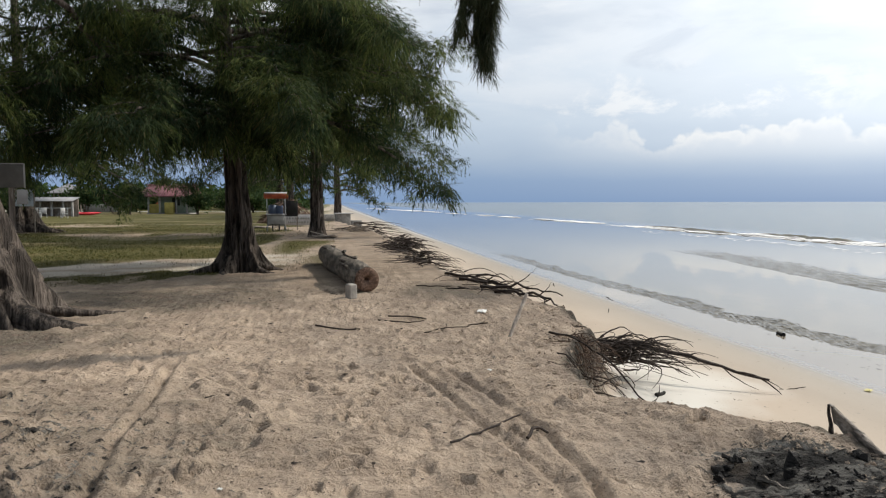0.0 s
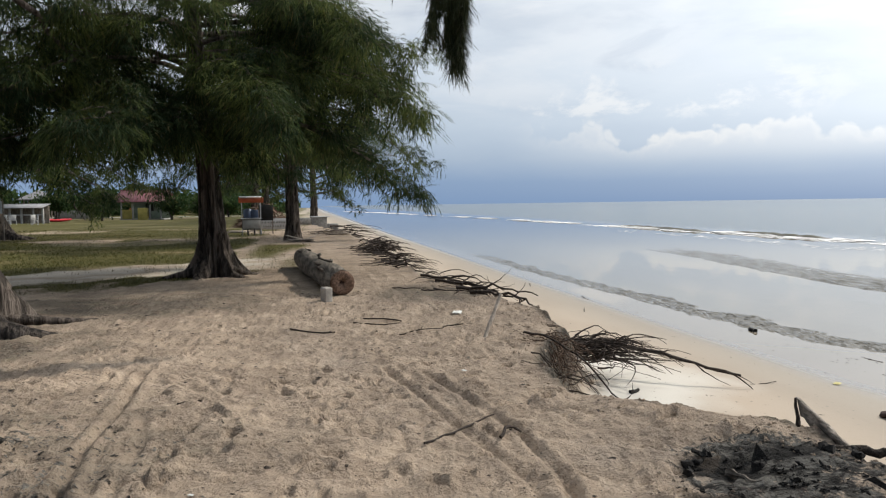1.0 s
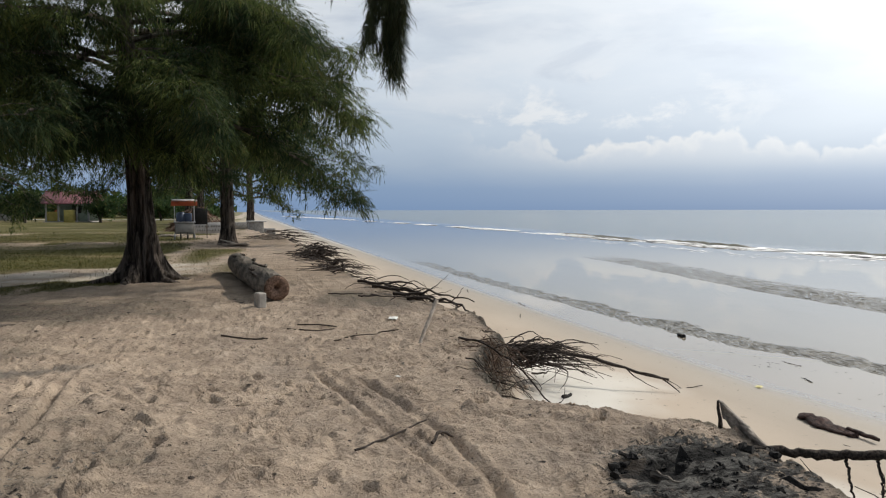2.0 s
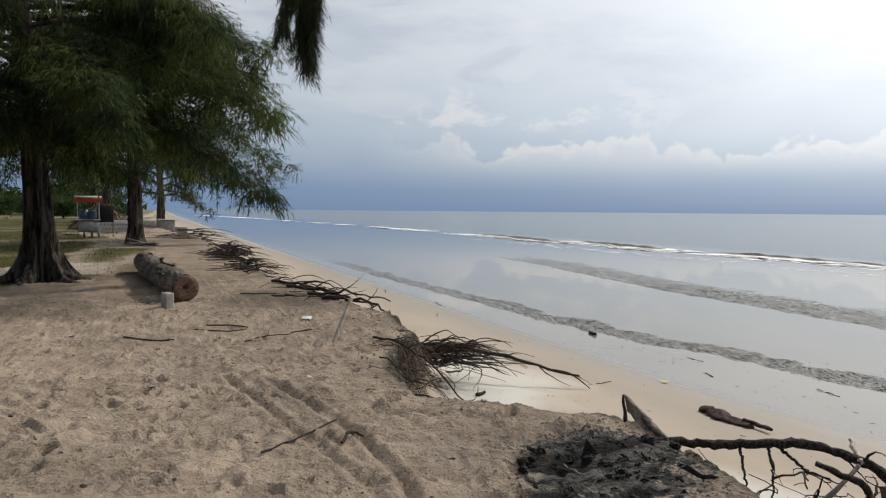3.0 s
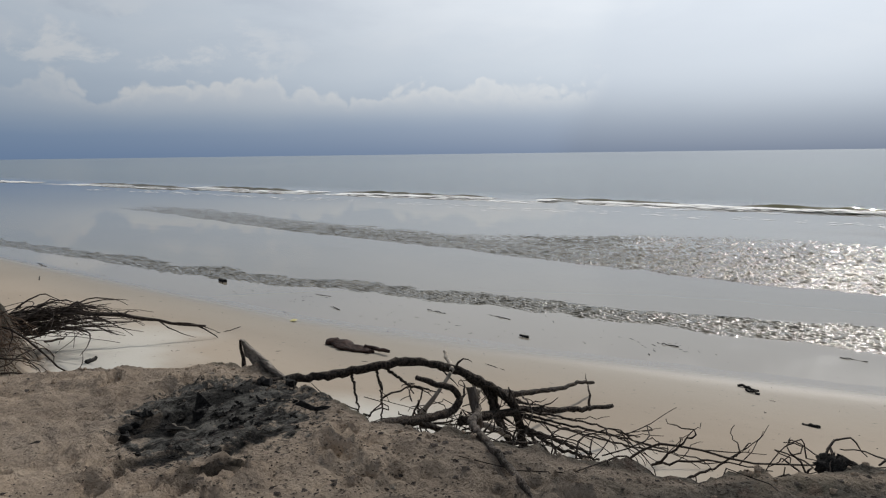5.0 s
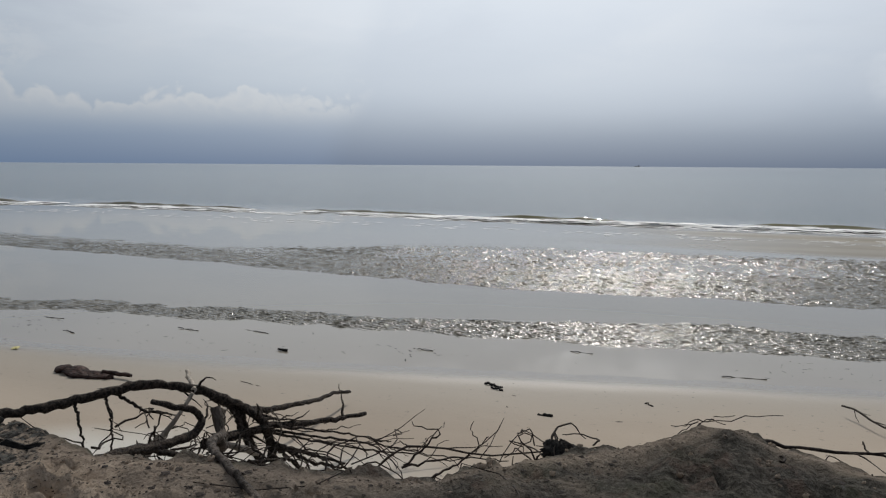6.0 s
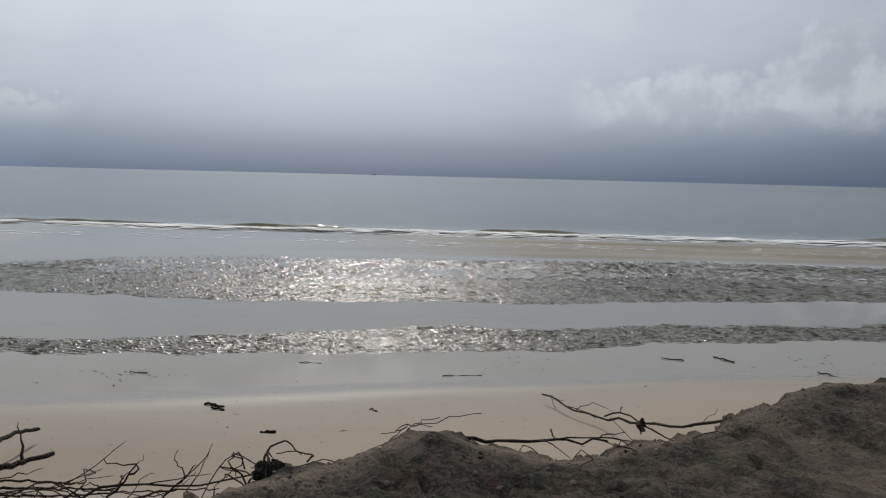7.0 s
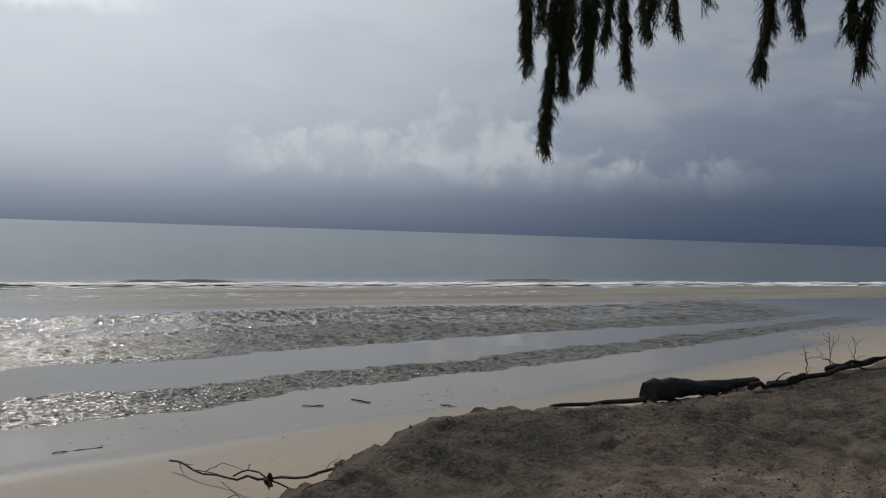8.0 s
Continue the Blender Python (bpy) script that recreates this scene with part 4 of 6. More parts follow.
LOW_LIMBS = ((3.2, -1.2, 2.6, 0.2, 0.2, 0.06), (3.3, -2.0, 2.8, 0.2, 0.2, 0.06), (3.6, -1.6, 3.0, 0.2, 0.2, 0.06), (3.4, -0.7, 2.8, 0.2, 0.15, 0.06), (3.4, -2.8, 4.0, 0.2, 0.12, 0.06), (3.9, 3.3, 4.0, 0.25, 0.06, 0.06))
HIGH_LIMBS = ((4.6, -1.3, 2.6, 0.3, 0.1, 0.07), (5.2, -1.9, 2.8, 0.3, 0.1, 0.07), (5.8, -1.5, 2.8, 0.3, 0.1, 0.08), (6.6, -1.7, 3.0, 0.3, 0.15, 0.08), (6.2, -2.5, 3.2, 0.3, 0.15, 0.08), (5.0, 0.05, 4.2, 0.12, 0.1, 0.08), (5.6, -0.25, 4.3, 0.1, 0.12, 0.08), (5.9, 0.2, 4.2, 0.06, 0.12, 0.08), (4.6, -0.35, 3.9, 0.15, 0.1, 0.09), (3.8, -0.15, 2.8, 0.3, 0.02, 0.09), (4.6, -0.6, 2.8, 0.35, 0.0, 0.09), (5.2, -0.1, 3.3, 0.3, 0.05, 0.09), (5.8, -0.5, 3.6, 0.3, 0.1, 0.09), (5.4, 0.5, 3.4, 0.3, 0.1, 0.1), (6.2, 0.0, 3.8, 0.3, 0.1, 0.09), (3.8, -1.6, 3.6, 0.25, 0.1, 0.075), (3.9, -2.4, 4.3, 0.3, 0.15, 0.08), (4.4, 4.2, 4.8, 0.25, 0.22, 0.07))
casuarina(-2.1, 16.9, 13.0, 0.29, 0.42, 4.9, 3.2, 42, 0.062, 21, "casuarina tree with fluted grey-brown trunk and drooping green needles", flare_h=0.42, lean=(-0.05, 0.0),
          roots=((5.6, 1.0, 0.09), (4.3, 0.8, 0.1), (0.2, 0.9, 0.08), (3.5, 1.2, 0.09)),
          needles=42, width=0.0165, droop=0.3, top_gap=5.0,
          extra=LOW_LIMBS + HIGH_LIMBS)
casuarina(-0.75, 33.3, 15.0, 0.33, 0.14, 6.2, 3.3, 50, 0.11, 22, "leaning casuarina tree with low drooping crown over the sand", flare_h=0.35, width=0.027, dense=0.8, needles=28, droop=0.3, lean=(-0.02, 0),
          roots=((5.2, 0.9, 0.1),), extra=((4.4, -0.1, 3.4, 0.2, 0.2, 0.14), (4.6, -0.5, 3.6, 0.2, 0.2, 0.14), (4.4, -1.1, 3.8, 0.2, 0.18, 0.16), (5.6, -0.2, 4.5, 0.25, 0.12, 0.16), (7.0, -0.3, 4.6, 0.25, 0.1, 0.18)))
casuarina(-4.55, 10.05, 12.0, 0.5, 0.46, 6.0, 4.8, 22, 0.16, 23, "massive old casuarina tree with buttressed trunk and exposed roots", flare_h=0.75, lean=(-0.2, 0.03),
          roots=((5.85, 1.75, 0.16), (5.35, 0.8, 0.13), (0.5, 1.75, 0.07), (4.7, 0.8, 0.1)), width=0.009, dense=0.3, droop=0.2, top_gap=8.0, needles=40, ridge=0.36,
          extra=((4.9, -0.2, 5.2, 0.3, 0.02, 0.12),))
casuarina(-15.9, 39.9, 15.0, 0.5, 0.7, 8.5, 3.2, 40, 0.2, 24, "dark casuarina tree standing on the lawn", flare_h=0.7, width=0.045, needles=20, roots=((5.9, 2.7, 0.24), (5.5, 1.6, 0.2), (0.3, 2.0, 0.15)),
          extra=((3.6, -0.6, 6.5, 0.15, 0.28, 0.14), (3.7, -1.4, 6.5, 0.15, 0.28, 0.14), (4.0, -2.2, 6.0, 0.2, 0.28, 0.14), (4.4, -0.2, 7.5, 0.15, 0.28, 0.14), (5.5, -0.9, 7.0, 0.2, 0.28, 0.16)))
casuarina(-12.8, 22.5, 13.0, 0.3, 0.25, 5.0, 5.6, 18, 0.18, 25, "casuarina tree with hanging sprays beside the lawn", width=0.03, needles=30, droop=0.2, lean=(-0.05, 0.02))
casuarina(-6.3, 84.0, 14.0, 0.45, 0.3, 6.5, 3.6, 22, 0.6, 26, "distant casuarina tree beside the path", width=0.07, needles=24)
casuarina(-4.2, 70.0, 13.0, 0.4, 0.3, 6.0, 3.8, 22, 0.6, 27, "distant casuarina tree behind the food stall", width=0.07, needles=24)
casuarina(0.2, 78.0, 14.0, 0.45, 0.4, 6.5, 3.4, 22, 0.6, 28, "distant casuarina tree at the edge of the bank", width=0.07, needles=24)
# a tree behind the viewer, whose boughs hang over the bank
casuarina(0.6, -8.6, 11.0, 0.4, 0.45, 4.5, 4.0, 22, 0.4, 29, "casuarina tree with boughs hanging over the bank", width=0.01, needles=50,
          clear=(1.1, 0.9), extra=())


def hanging_bough(name, chain, tips, label, seed, width=0.0035, size=0.26):
    """A drooping bough end with dense needle tassels."""
    rng = np.random.default_rng(seed)
    ob = thing(name, pose(*chain[0]), label, "branch")
    o = np.array(chain[0])
    p = bend(np.array(chain) - o, 14, 0.01, rng)
    part("bough", tube(p, np.linspace(0.022, 0.006, 14), 6, 0.1, rng), BARK, ob)
    spots, sizes, tilts = [], [], []
    for f, drop, lush in tips:
        k = f * 13
        base = np.array([np.interp(k, np.arange(14), p[:, j]) for j in range(3)])
        steps = max(3, int(drop / 0.05))
        sway = rng.normal(0, 0.09, 2)
        line = base + np.stack([sway[0] * np.linspace(0, 1, steps) ** 1.5, sway[1] * np.linspace(0, 1, steps) ** 1.5, -np.linspace(0, drop, steps)], 1)
        part("twig", tube(line, np.linspace(0.006, 0.002, steps), 4, 0, rng, caps=False), TWIG, ob)
        for q in line:
            for _ in range(lush):
                spots.append(q + rng.normal(0, 0.02, 3))
                sizes.append(size * rng.uniform(0.5, 1.0))
                tilts.append((*rng.normal(0, 0.22, 2), 1.0))
    kinds = [plume(rng, 40, width / size, 0.34, 0.42) for _ in range(6)]
    part("needles", scatter(kinds, np.array(spots), np.array(sizes), np.array(tilts), rng), TASSEL_BACKLIT, ob, "green needle tassels darkened to a backlit silhouette", False)
    return ob


# boughs that hang in front of the sea
hanging_bough("casuarina_branch", [(0.9, -8.1, 4.5), (3.0, -7.6, 4.75), (5.33, -7.18, 4.4), (5.96, -6.69, 4.35), (7.01, -5.59, 4.35), (7.23, -5.31, 4.35), (7.41, -5.03, 4.34), (7.6, -4.74, 4.32)],
              [(0.55, 0.7, 5), (0.565, 1.12, 5), (0.585, 0.8, 5), (0.66, 0.65, 4), (0.676, 1.08, 5), (0.69, 0.6, 4), (0.77, 0.3, 3), (0.8, 0.55, 4), (0.82, 0.45, 4), (0.84, 0.62, 4), (0.866, 1.05, 5), (0.885, 0.6, 5), (0.903, 0.92, 6),
               (0.918, 1.1, 6), (0.935, 0.75, 6), (0.948, 1.2, 6), (0.958, 1.82, 7), (0.975, 0.5, 4), (0.995, 0.9, 5), (1.0, 0.72, 5)],
              "casuarina bough with dark hanging needle tassels", 41, 0.005, 0.3)
hanging_bough("casuarina_branch", [(-4.9, 10.2, 4.9), (-2.0, 9.6, 5.3), (0.5, 8.6, 5.1), (1.9, 8.2, 4.4)],
              [(0.955, 0.95, 5), (0.97, 1.15, 5), (0.98, 1.2, 5), (1.0, 1.0, 5)], "casuarina bough end hanging in long needle tassels", 43, 0.005, 0.45)


# ---- wood on the sand and along the bank ----
def make_log():
    log = thing("fallen_log", pose(0.58, 12.35, float(surf(0.58, 12.35)) - 0.02), "weathered fallen log with a sawn face lying on sand", "log")
    rng = np.random.default_rng(31)
    s = np.linspace(0, 1, 22)
    p = np.stack([-0.78 * s - 0.05 * np.sin(s * 5), 6.2 * s, 0.25 + 0.02 * np.sin(s * 7)], 1)
    r = 0.215 + 0.05 * s + 0.02 * np.sin(s * 11)
    body = tube(p, r, 26, 0.035, rng, 0.03, caps=False)
    part("body", body, GREYWOOD, log)
    th = np.linspace(0, 2 * np.pi, 26, endpoint=False)
    for end, d in ((0, -1), (-1, 1)):
        c = p[end]
        rings = [np.stack([c[0] + k * r[end] * np.cos(th), np.full(26, c[1] + d * dd), c[2] + k * r[end] * np.sin(th)], 1) for k, dd in ((1.0, -0.01), (0.97, 0.012), (0.6, 0.016), (0.22, 0.008), (0.17, -0.06))]
        v = np.concatenate(rings)
        i, j = np.meshgrid(np.arange(4), np.arange(26), indexing="ij")
        q = np.stack([i * 26 + j, i * 26 + (j + 1) % 26, (i + 1) * 26 + (j + 1) % 26, (i + 1) * 26 + j], -1).reshape(-1, 4)
        part("sawn_face", [(v, q), (rings[-1], np.arange(26)[None, :])], CUTWOOD, log, "brown sawn end with a dark heart")
    for at, ln, up in ((0.3, 0.14, 0.07), (0.62, 0.2, 0.1)):
        b = np.array([np.interp(at, s, p[:, k]) for k in range(3)])
        part("knot", tube(bend([b + (0.05, 0, 0.15), b + (0.12, -0.05, 0.15 + up), b + (0.16, -ln * 0.6, 0.17 + up)], 6), np.linspace(0.06, 0.03, 6), 8, 0.15, rng), GREYWOOD, log)
    for k in range(7):
        a, at = rng.uniform(0.2, 2.6), rng.uniform(0.1, 0.9)
        strip = np.linspace(at, at + rng.uniform(0.06, 0.14), 6)
        c = np.stack([np.interp(strip, s, p[:, j]) for j in range(3)], 1)
        rr = np.interp(strip, s, r) + 0.008
        c = c + np.stack([rr * math.cos(a), 0 * rr, rr * math.sin(a)], 1)
        part("bark_strip", tube(c, 0.03, 5, 0.3, rng), BARK, log)
    return log


make_log()
tagged(part("concrete_block", box(-0.07, -0.09, 0, 0.07, 0.09, 0.25, 0.018), CONCRETE_PALE, smooth=False, at=pose(0.3, 11.75, float(surf(0.3, 11.75)) - 0.015, 0, 0, 25)),
       "grey concrete block wedged beside the fallen log", "block")


def wood(name, chain, r0, r1, mat, label, category, n=14, wob=0.012, sides=7, seed=1, twigs=0, spreading=0.4, parent=None):
    """A stick, root or branch along a chain of points, with side twigs."""
    rng = np.random.default_rng(seed)
    o = np.array(chain[0])
    if parent is None:
        ob = thing(name, pose(*chain[0]), label, category)
        local = o
    else:
        ob, local = parent, np.array(parent.matrix_basis.translation)
    p = bend(np.array(chain) - local, n, wob, rng)
    part("stem", tube(p, np.linspace(r0, r1, n) * (1 + 0.055 * rng.normal(0, 1, n)), sides, 0.16, rng), mat, ob)
    for _ in range(twigs):
        k = rng.integers(1, n - 1)
        d = p[k] - p[k - 1]
        d = d / (np.linalg.norm(d) + 1e-6) + rng.normal(0, 0.7, 3) * (1, 1, 0.6)
        ln = spreading * rng.uniform(0.4, 1.2)
        q = bend([p[k], p[k] + d * ln * 0.45, p[k] + d * ln * 0.8 + rng.normal(0, 0.08, 3) * ln * 3 - (0, 0, 0.1 * ln)], 7, 0.006, rng)
        part("twig", tube(q, np.linspace(min(0.012, r0 * 0.5), 0.002, 7), 4, 0.1, rng, caps=False), mat, ob)
    return ob


def clod(rng, size, squash=0.6):
    """An irregular lump, about unit size times size."""
    th, ph = np.meshgrid(np.linspace(0, 2 * np.pi, 8, endpoint=False), np.linspace(0.15, 2.99, 6), indexing="ij")
    r = size * (1 + 0.5 * rng.normal(0, 1, th.shape).clip(-1.4, 1.6)) * (1 + 0.6 * np.cos(2 * th))
    v = np.stack([r * np.sin(ph) * np.cos(th), r * np.sin(ph) * np.sin(th), r * np.cos(ph) * squash], -1).reshape(-1, 3)
    i, j = np.meshgrid(np.arange(8), np.arange(5), indexing="ij")
    q = np.stack([i * 6 + j, (i + 1) % 8 * 6 + j, (i + 1) % 8 * 6 + j + 1, i * 6 + j + 1], -1).reshape(-1, 4)
    return [(v, q)]


def lie(x, y, up=0.0):
    return (x, y, float(surf(x, y)) + up)


def root_clump(name, origin, sector, reach, count, label, seed, thick=(0.008, 0.03), heap=0.1, high=0.05, fall=0.9, deep=-0.35, curl=0.95, wide=2.2, mat=None):
    """Bared roots that fan out of the bank and sag to the beach."""
    rng = np.random.default_rng(seed)
    ob = thing(name, pose(*origin), label, "tree roots")
    for k in range(count):
        a = rng.uniform(*sector)
        ln = reach * rng.uniform(0.25, 1.0) ** 0.8
        s = np.linspace(0, 1, 9)
        bendy = rng.normal(0, curl)
        st = np.array([rng.normal(0, heap), rng.normal(0, heap * wide), rng.uniform(deep, high)])
        x = st[0] + ln * s * np.cos(a + bendy * s)
        y = st[1] + ln * s * np.sin(a + bendy * s)
        g = ground_z(x + origin[0], y + origin[1]) - origin[2]
        wig = rng.uniform(0.02, 0.07)
        y = y + wig * np.sin(s * rng.uniform(4, 11) + rng.uniform(0, 6))
        hang = st[2] + rng.uniform(-0.04, 0.16) * np.sin(s * 3.1) - fall * ln * 0.25 * s**1.6
        z = np.maximum(hang, g + 0.015) + rng.normal(0, 0.008, 9)
        r = rng.uniform(*thick) * (0.4 + 0.6 * rng.random())
        part("root", tube(np.stack([x, y, z], 1), np.linspace(r, 0.003, 9), 5, 0.15, rng, caps=False), mat or TWIG, ob)
    return ob


clump = root_clump("exposed_roots", (3.4, 8.55, -0.12), (-0.5, 0.3), 1.25, 110, "tangle of dark bared tree roots spilling from the sand bank", 51, (0.005, 0.02), 0.2, -0.1, 0.45, -0.34, 0.8, 0.9)
wood("", [(3.1, 8.5, -0.25), (3.7, 8.75, -0.3), (4.3, 8.55, -0.36), (4.75, 8.3, -0.5), (5.42, 8.1, -0.7)], 0.035, 0.014, TWIG, "", "", 18, 0.015, seed=52, twigs=9, parent=clump)
wood("", [(2.5, 7.9, 0.05), (2.75, 7.35, 0.03), (2.95, 6.95, -0.2), (3.3, 6.4, -0.62)], 0.014, 0.007, TWIG, "", "", 14, 0.012, seed=53, twigs=8, parent=clump)
root_clump("exposed_roots", (2.4, 6.75, -0.1), (-0.9, 0.5), 1.0, 13, "mat of fine bared roots hanging at the bank's foot", 54, (0.004, 0.011), 0.09, 0.02)
root_clump("exposed_roots", (2.72, 7.65, -0.02), (-1.4, -0.1), 0.5, 90, "brown fibrous root mat in the undercut bank", 59, (0.003, 0.008), 0.12, 0.03, 1.6, -0.4, 0.8, 2.4, ROOTMAT)
root_clump("exposed_roots", (2.2, 24.5, -0.05), (-2.2, 0.8), 0.95, 300, "heap of dark bared roots along the eroded bank", 55, (0.012, 0.036), 0.26, 0.36, 0.5, -0.3, 0.7, 5.0)
root_clump("exposed_roots", (2.35, 19.5, -0.05), (-2.2, 0.9), 1.2, 100, "heap of dark bared roots along the eroded bank", 56, (0.008, 0.028), 0.22, 0.16, 0.6, -0.35, 0.7, 4.0)
root_clump("exposed_roots", (2.7, 14.2, -0.05), (-1.4, 0.4), 1.4, 34, "dark roots lying over the edge of the bank", 57, (0.008, 0.03), 0.2, 0.1, 0.7, -0.3, 0.6, 4.0)
root_clump("exposed_roots", (1.7, 43.0, 0.0), (-1.2, 0.8), 2.6, 50, "heap of broken branches on the far bank", 58, (0.02, 0.06), 0.8, 0.35, 0.5)
for k, chain in enumerate(([(2.3, 14.6, 0.08), (2.9, 13.2, 0.06), (3.35, 11.9, -0.1)], [(2.4, 13.4, 0.1), (3.0, 12.2, 0.1), (3.3, 11.0, 0.02), (3.25, 10.5, 0.06)],
                           [(2.6, 12.4, 0.06), (3.2, 11.8, 0.12), (3.9, 11.7, -0.05)], [(2.7, 11.7, 0.05), (3.3, 10.9, 0.08), (3.45, 10.2, -0.1)])):
    wood("dead_branch", chain, 0.03, 0.01, TWIG, "dark dead branch lying along the bank edge", "branch", 14, 0.02, seed=60 + k, twigs=6, spreading=0.6)

# leaning stake
wood("wooden_stake", [lie(1.98, 7.85, -0.15), lie(2.02, 7.87, 0.02), (2.27, 8.05, 0.48)], 0.026, 0.022, PALEWOOD, "pale wooden stake leaning in the sand", "stake", 8, 0.003, seed=66)

# the arched driftwood with its web of roots
arch = wood("driftwood", [(3.2, 3.85, -0.03), (3.36, 3.74, 0.0), (3.58, 3.58, 0.0), (3.77, 3.44, 0.03), (4.01, 3.27, 0.06), (4.17, 3.15, 0.02), (4.35, 3.02, -0.06), (4.53, 2.88, -0.2), (4.65, 2.8, -0.33),
                            (4.69, 2.77, -0.51), (4.7, 2.76, -0.72)], 0.027, 0.032, DRIFT, "arched dark driftwood bough with tangled dead roots", "driftwood", 70, 0.004, 11, 70, 9, 0.3)
stout_boughs = (
        ([(3.25, 2.85, -0.1), (3.39, 2.84, -0.1), (3.66, 2.83, -0.16), (3.96, 2.82, -0.19), (4.08, 2.82, -0.13), (3.99, 2.85, -0.04), (3.9, 2.95, 0.0), (3.88, 3.05, 0.02)], 0.03, 2),
        ([(4.35, 3.0, -0.08), (4.7, 3.05, -0.3), (5.11, 3.1, -0.44), (5.99, 3.19, -0.64), (6.27, 3.22, -0.67), (6.69, 3.26, -0.78)], 0.024, 2),
        ([(4.1, 2.85, -0.3), (4.47, 2.84, -0.36), (4.72, 2.76, -0.38), (5.14, 2.64, -0.48), (5.59, 2.5, -0.54)], 0.026, 3),
        ([(4.22, 2.86, -0.1), (4.2, 2.8, -0.27), (4.0, 2.62, -0.26), (3.7, 2.42, -0.04), (3.41, 2.23, 0.03), (3.17, 1.86, 0.035), (3.05, 1.66, 0.01), (2.98, 1.5, -0.06)], 0.026, 2))
foot_roots = (
        ([(4.53, 2.92, -0.2), (4.57, 2.91, -0.37), (4.61, 2.86, -0.52), (4.65, 2.81, -0.7)], 0.03, 2),
        ([(4.5, 2.95, -0.18), (4.45, 2.8, -0.4), (4.55, 2.7, -0.68)], 0.022, 2),
        ([(4.65, 2.8, -0.35), (4.98, 2.4, -0.47), (5.25, 2.1, -0.6)], 0.008, 5), ([(4.66, 2.78, -0.4), (5.08, 2.29, -0.56), (5.4, 1.95, -0.7)], 0.008, 5),
        ([(4.68, 2.75, -0.42), (5.11, 2.25, -0.63), (5.5, 1.7, -0.74)], 0.007, 5), ([(4.68, 2.74, -0.5), (5.01, 2.36, -0.71)], 0.014, 2),
        ([(4.67, 2.7, -0.5), (4.85, 2.54, -0.67), (5.0, 2.3, -0.74)], 0.013, 2), ([(4.66, 2.72, -0.5), (4.7, 2.5, -0.68), (4.65, 2.2, -0.7)], 0.013, 2))
hanging_roots = (
        ([(3.85, 3.4, 0.03), (3.8, 3.3, -0.1), (3.7, 3.2, -0.3)], 0.008, 1), ([(3.9, 3.38, 0.03), (3.98, 3.2, -0.1), (4.08, 3.12, -0.13)], 0.01, 1),
        ([(3.72, 3.5, 0.02), (3.62, 3.35, -0.15), (3.6, 3.3, -0.3)], 0.008, 1), ([(3.82, 3.0, -0.15), (3.8, 3.05, -0.3), (3.7, 3.0, -0.5)], 0.006, 3), ([(3.84, 3.0, -0.12), (3.9, 3.05, -0.3), (3.92, 3.0, -0.5)], 0.006, 2),
        ([(3.6, 2.85, -0.15), (4.0, 2.6, -0.35), (4.5, 2.5, -0.5)], 0.014, 3), ([(3.7, 2.8, -0.2), (4.2, 2.65, -0.45), (4.6, 2.6, -0.6)], 0.014, 3))
for k, (chain, r, tw) in enumerate(stout_boughs + foot_roots + hanging_roots):
    wood("", chain, r * 1.25, r * 0.6, BARK if k == 3 else DRIFT, "", "", 34, 0.004, 9, 71 + k, tw + 1, 0.3, arch)
wood("", [(4.25, 3.05, -0.02), (4.38, 3.2, 0.0), (4.46, 3.3, 0.03)], 0.02, 0.014, PALEWOOD, "", "", 8, 0.004, seed=90, parent=arch)
wood("", [(4.5, 2.75, -0.5), (4.35, 2.8, -0.4), (4.25, 2.9, -0.35)], 0.025, 0.02, PALEWOOD, "", "", 8, 0.004, seed=89, parent=arch)
root_clump("exposed_roots", (4.1, 2.4, -0.3), (-1.6, 0.1), 0.9, 44, "web of fine dead roots at the foot of the bank", 91, (0.004, 0.013), 0.2, -0.05, 0.7)
root_clump("exposed_roots", (4.15, 3.0, -0.38), (-1.9, 0.9), 0.55, 44, "dense black tangle of dead roots under the arched bough", 118, (0.004, 0.012), 0.24, 0.16, 0.6, -0.2, 0.9, 1.2, DRIFT)
for k, chain in enumerate(([(3.95, 3.25, -0.45), (4.12, 3.1, -0.2), (4.2, 3.02, -0.02)], [(4.5, 3.05, -0.5), (4.4, 2.95, -0.3), (4.36, 2.9, -0.16)])):
    wood("", chain, 0.02, 0.012, PALEWOOD, "", "", 8, 0.005, seed=240 + k, parent=arch)
root_clump("exposed_roots", (4.3, 1.5, -0.4), (-1.8, 0.3), 0.8, 14, "wiry dead twigs sprawling over the bank's foot", 92, (0.004, 0.01), 0.16, 0.0, 0.8)
lump = root_clump("root_ball", (4.72, 0.73, -0.28), (-1.2, 2.6), 0.5, 36, "dark matted root ball caught at the bank's foot", 93, (0.005, 0.014), 0.05, 0.1, 0.5)
rng_l = np.random.default_rng(94)
th_l, ph_l = np.meshgrid(np.linspace(0, 2 * np.pi, 22, endpoint=False), np.linspace(0.05, 3.09, 14), indexing="ij")
rr_l = 0.075 * (1 + 0.5 * fbm(th_l * 2, ph_l * 3, 3) + 0.15 * rng_l.normal(0, 1, th_l.shape))
ball_v = np.stack([rr_l * np.sin(ph_l) * np.cos(th_l), rr_l * np.sin(ph_l) * np.sin(th_l) * 1.3, rr_l * np.cos(ph_l) + 0.02], -1).reshape(-1, 3)
i_l, j_l = np.meshgrid(np.arange(22), np.arange(13), indexing="ij")
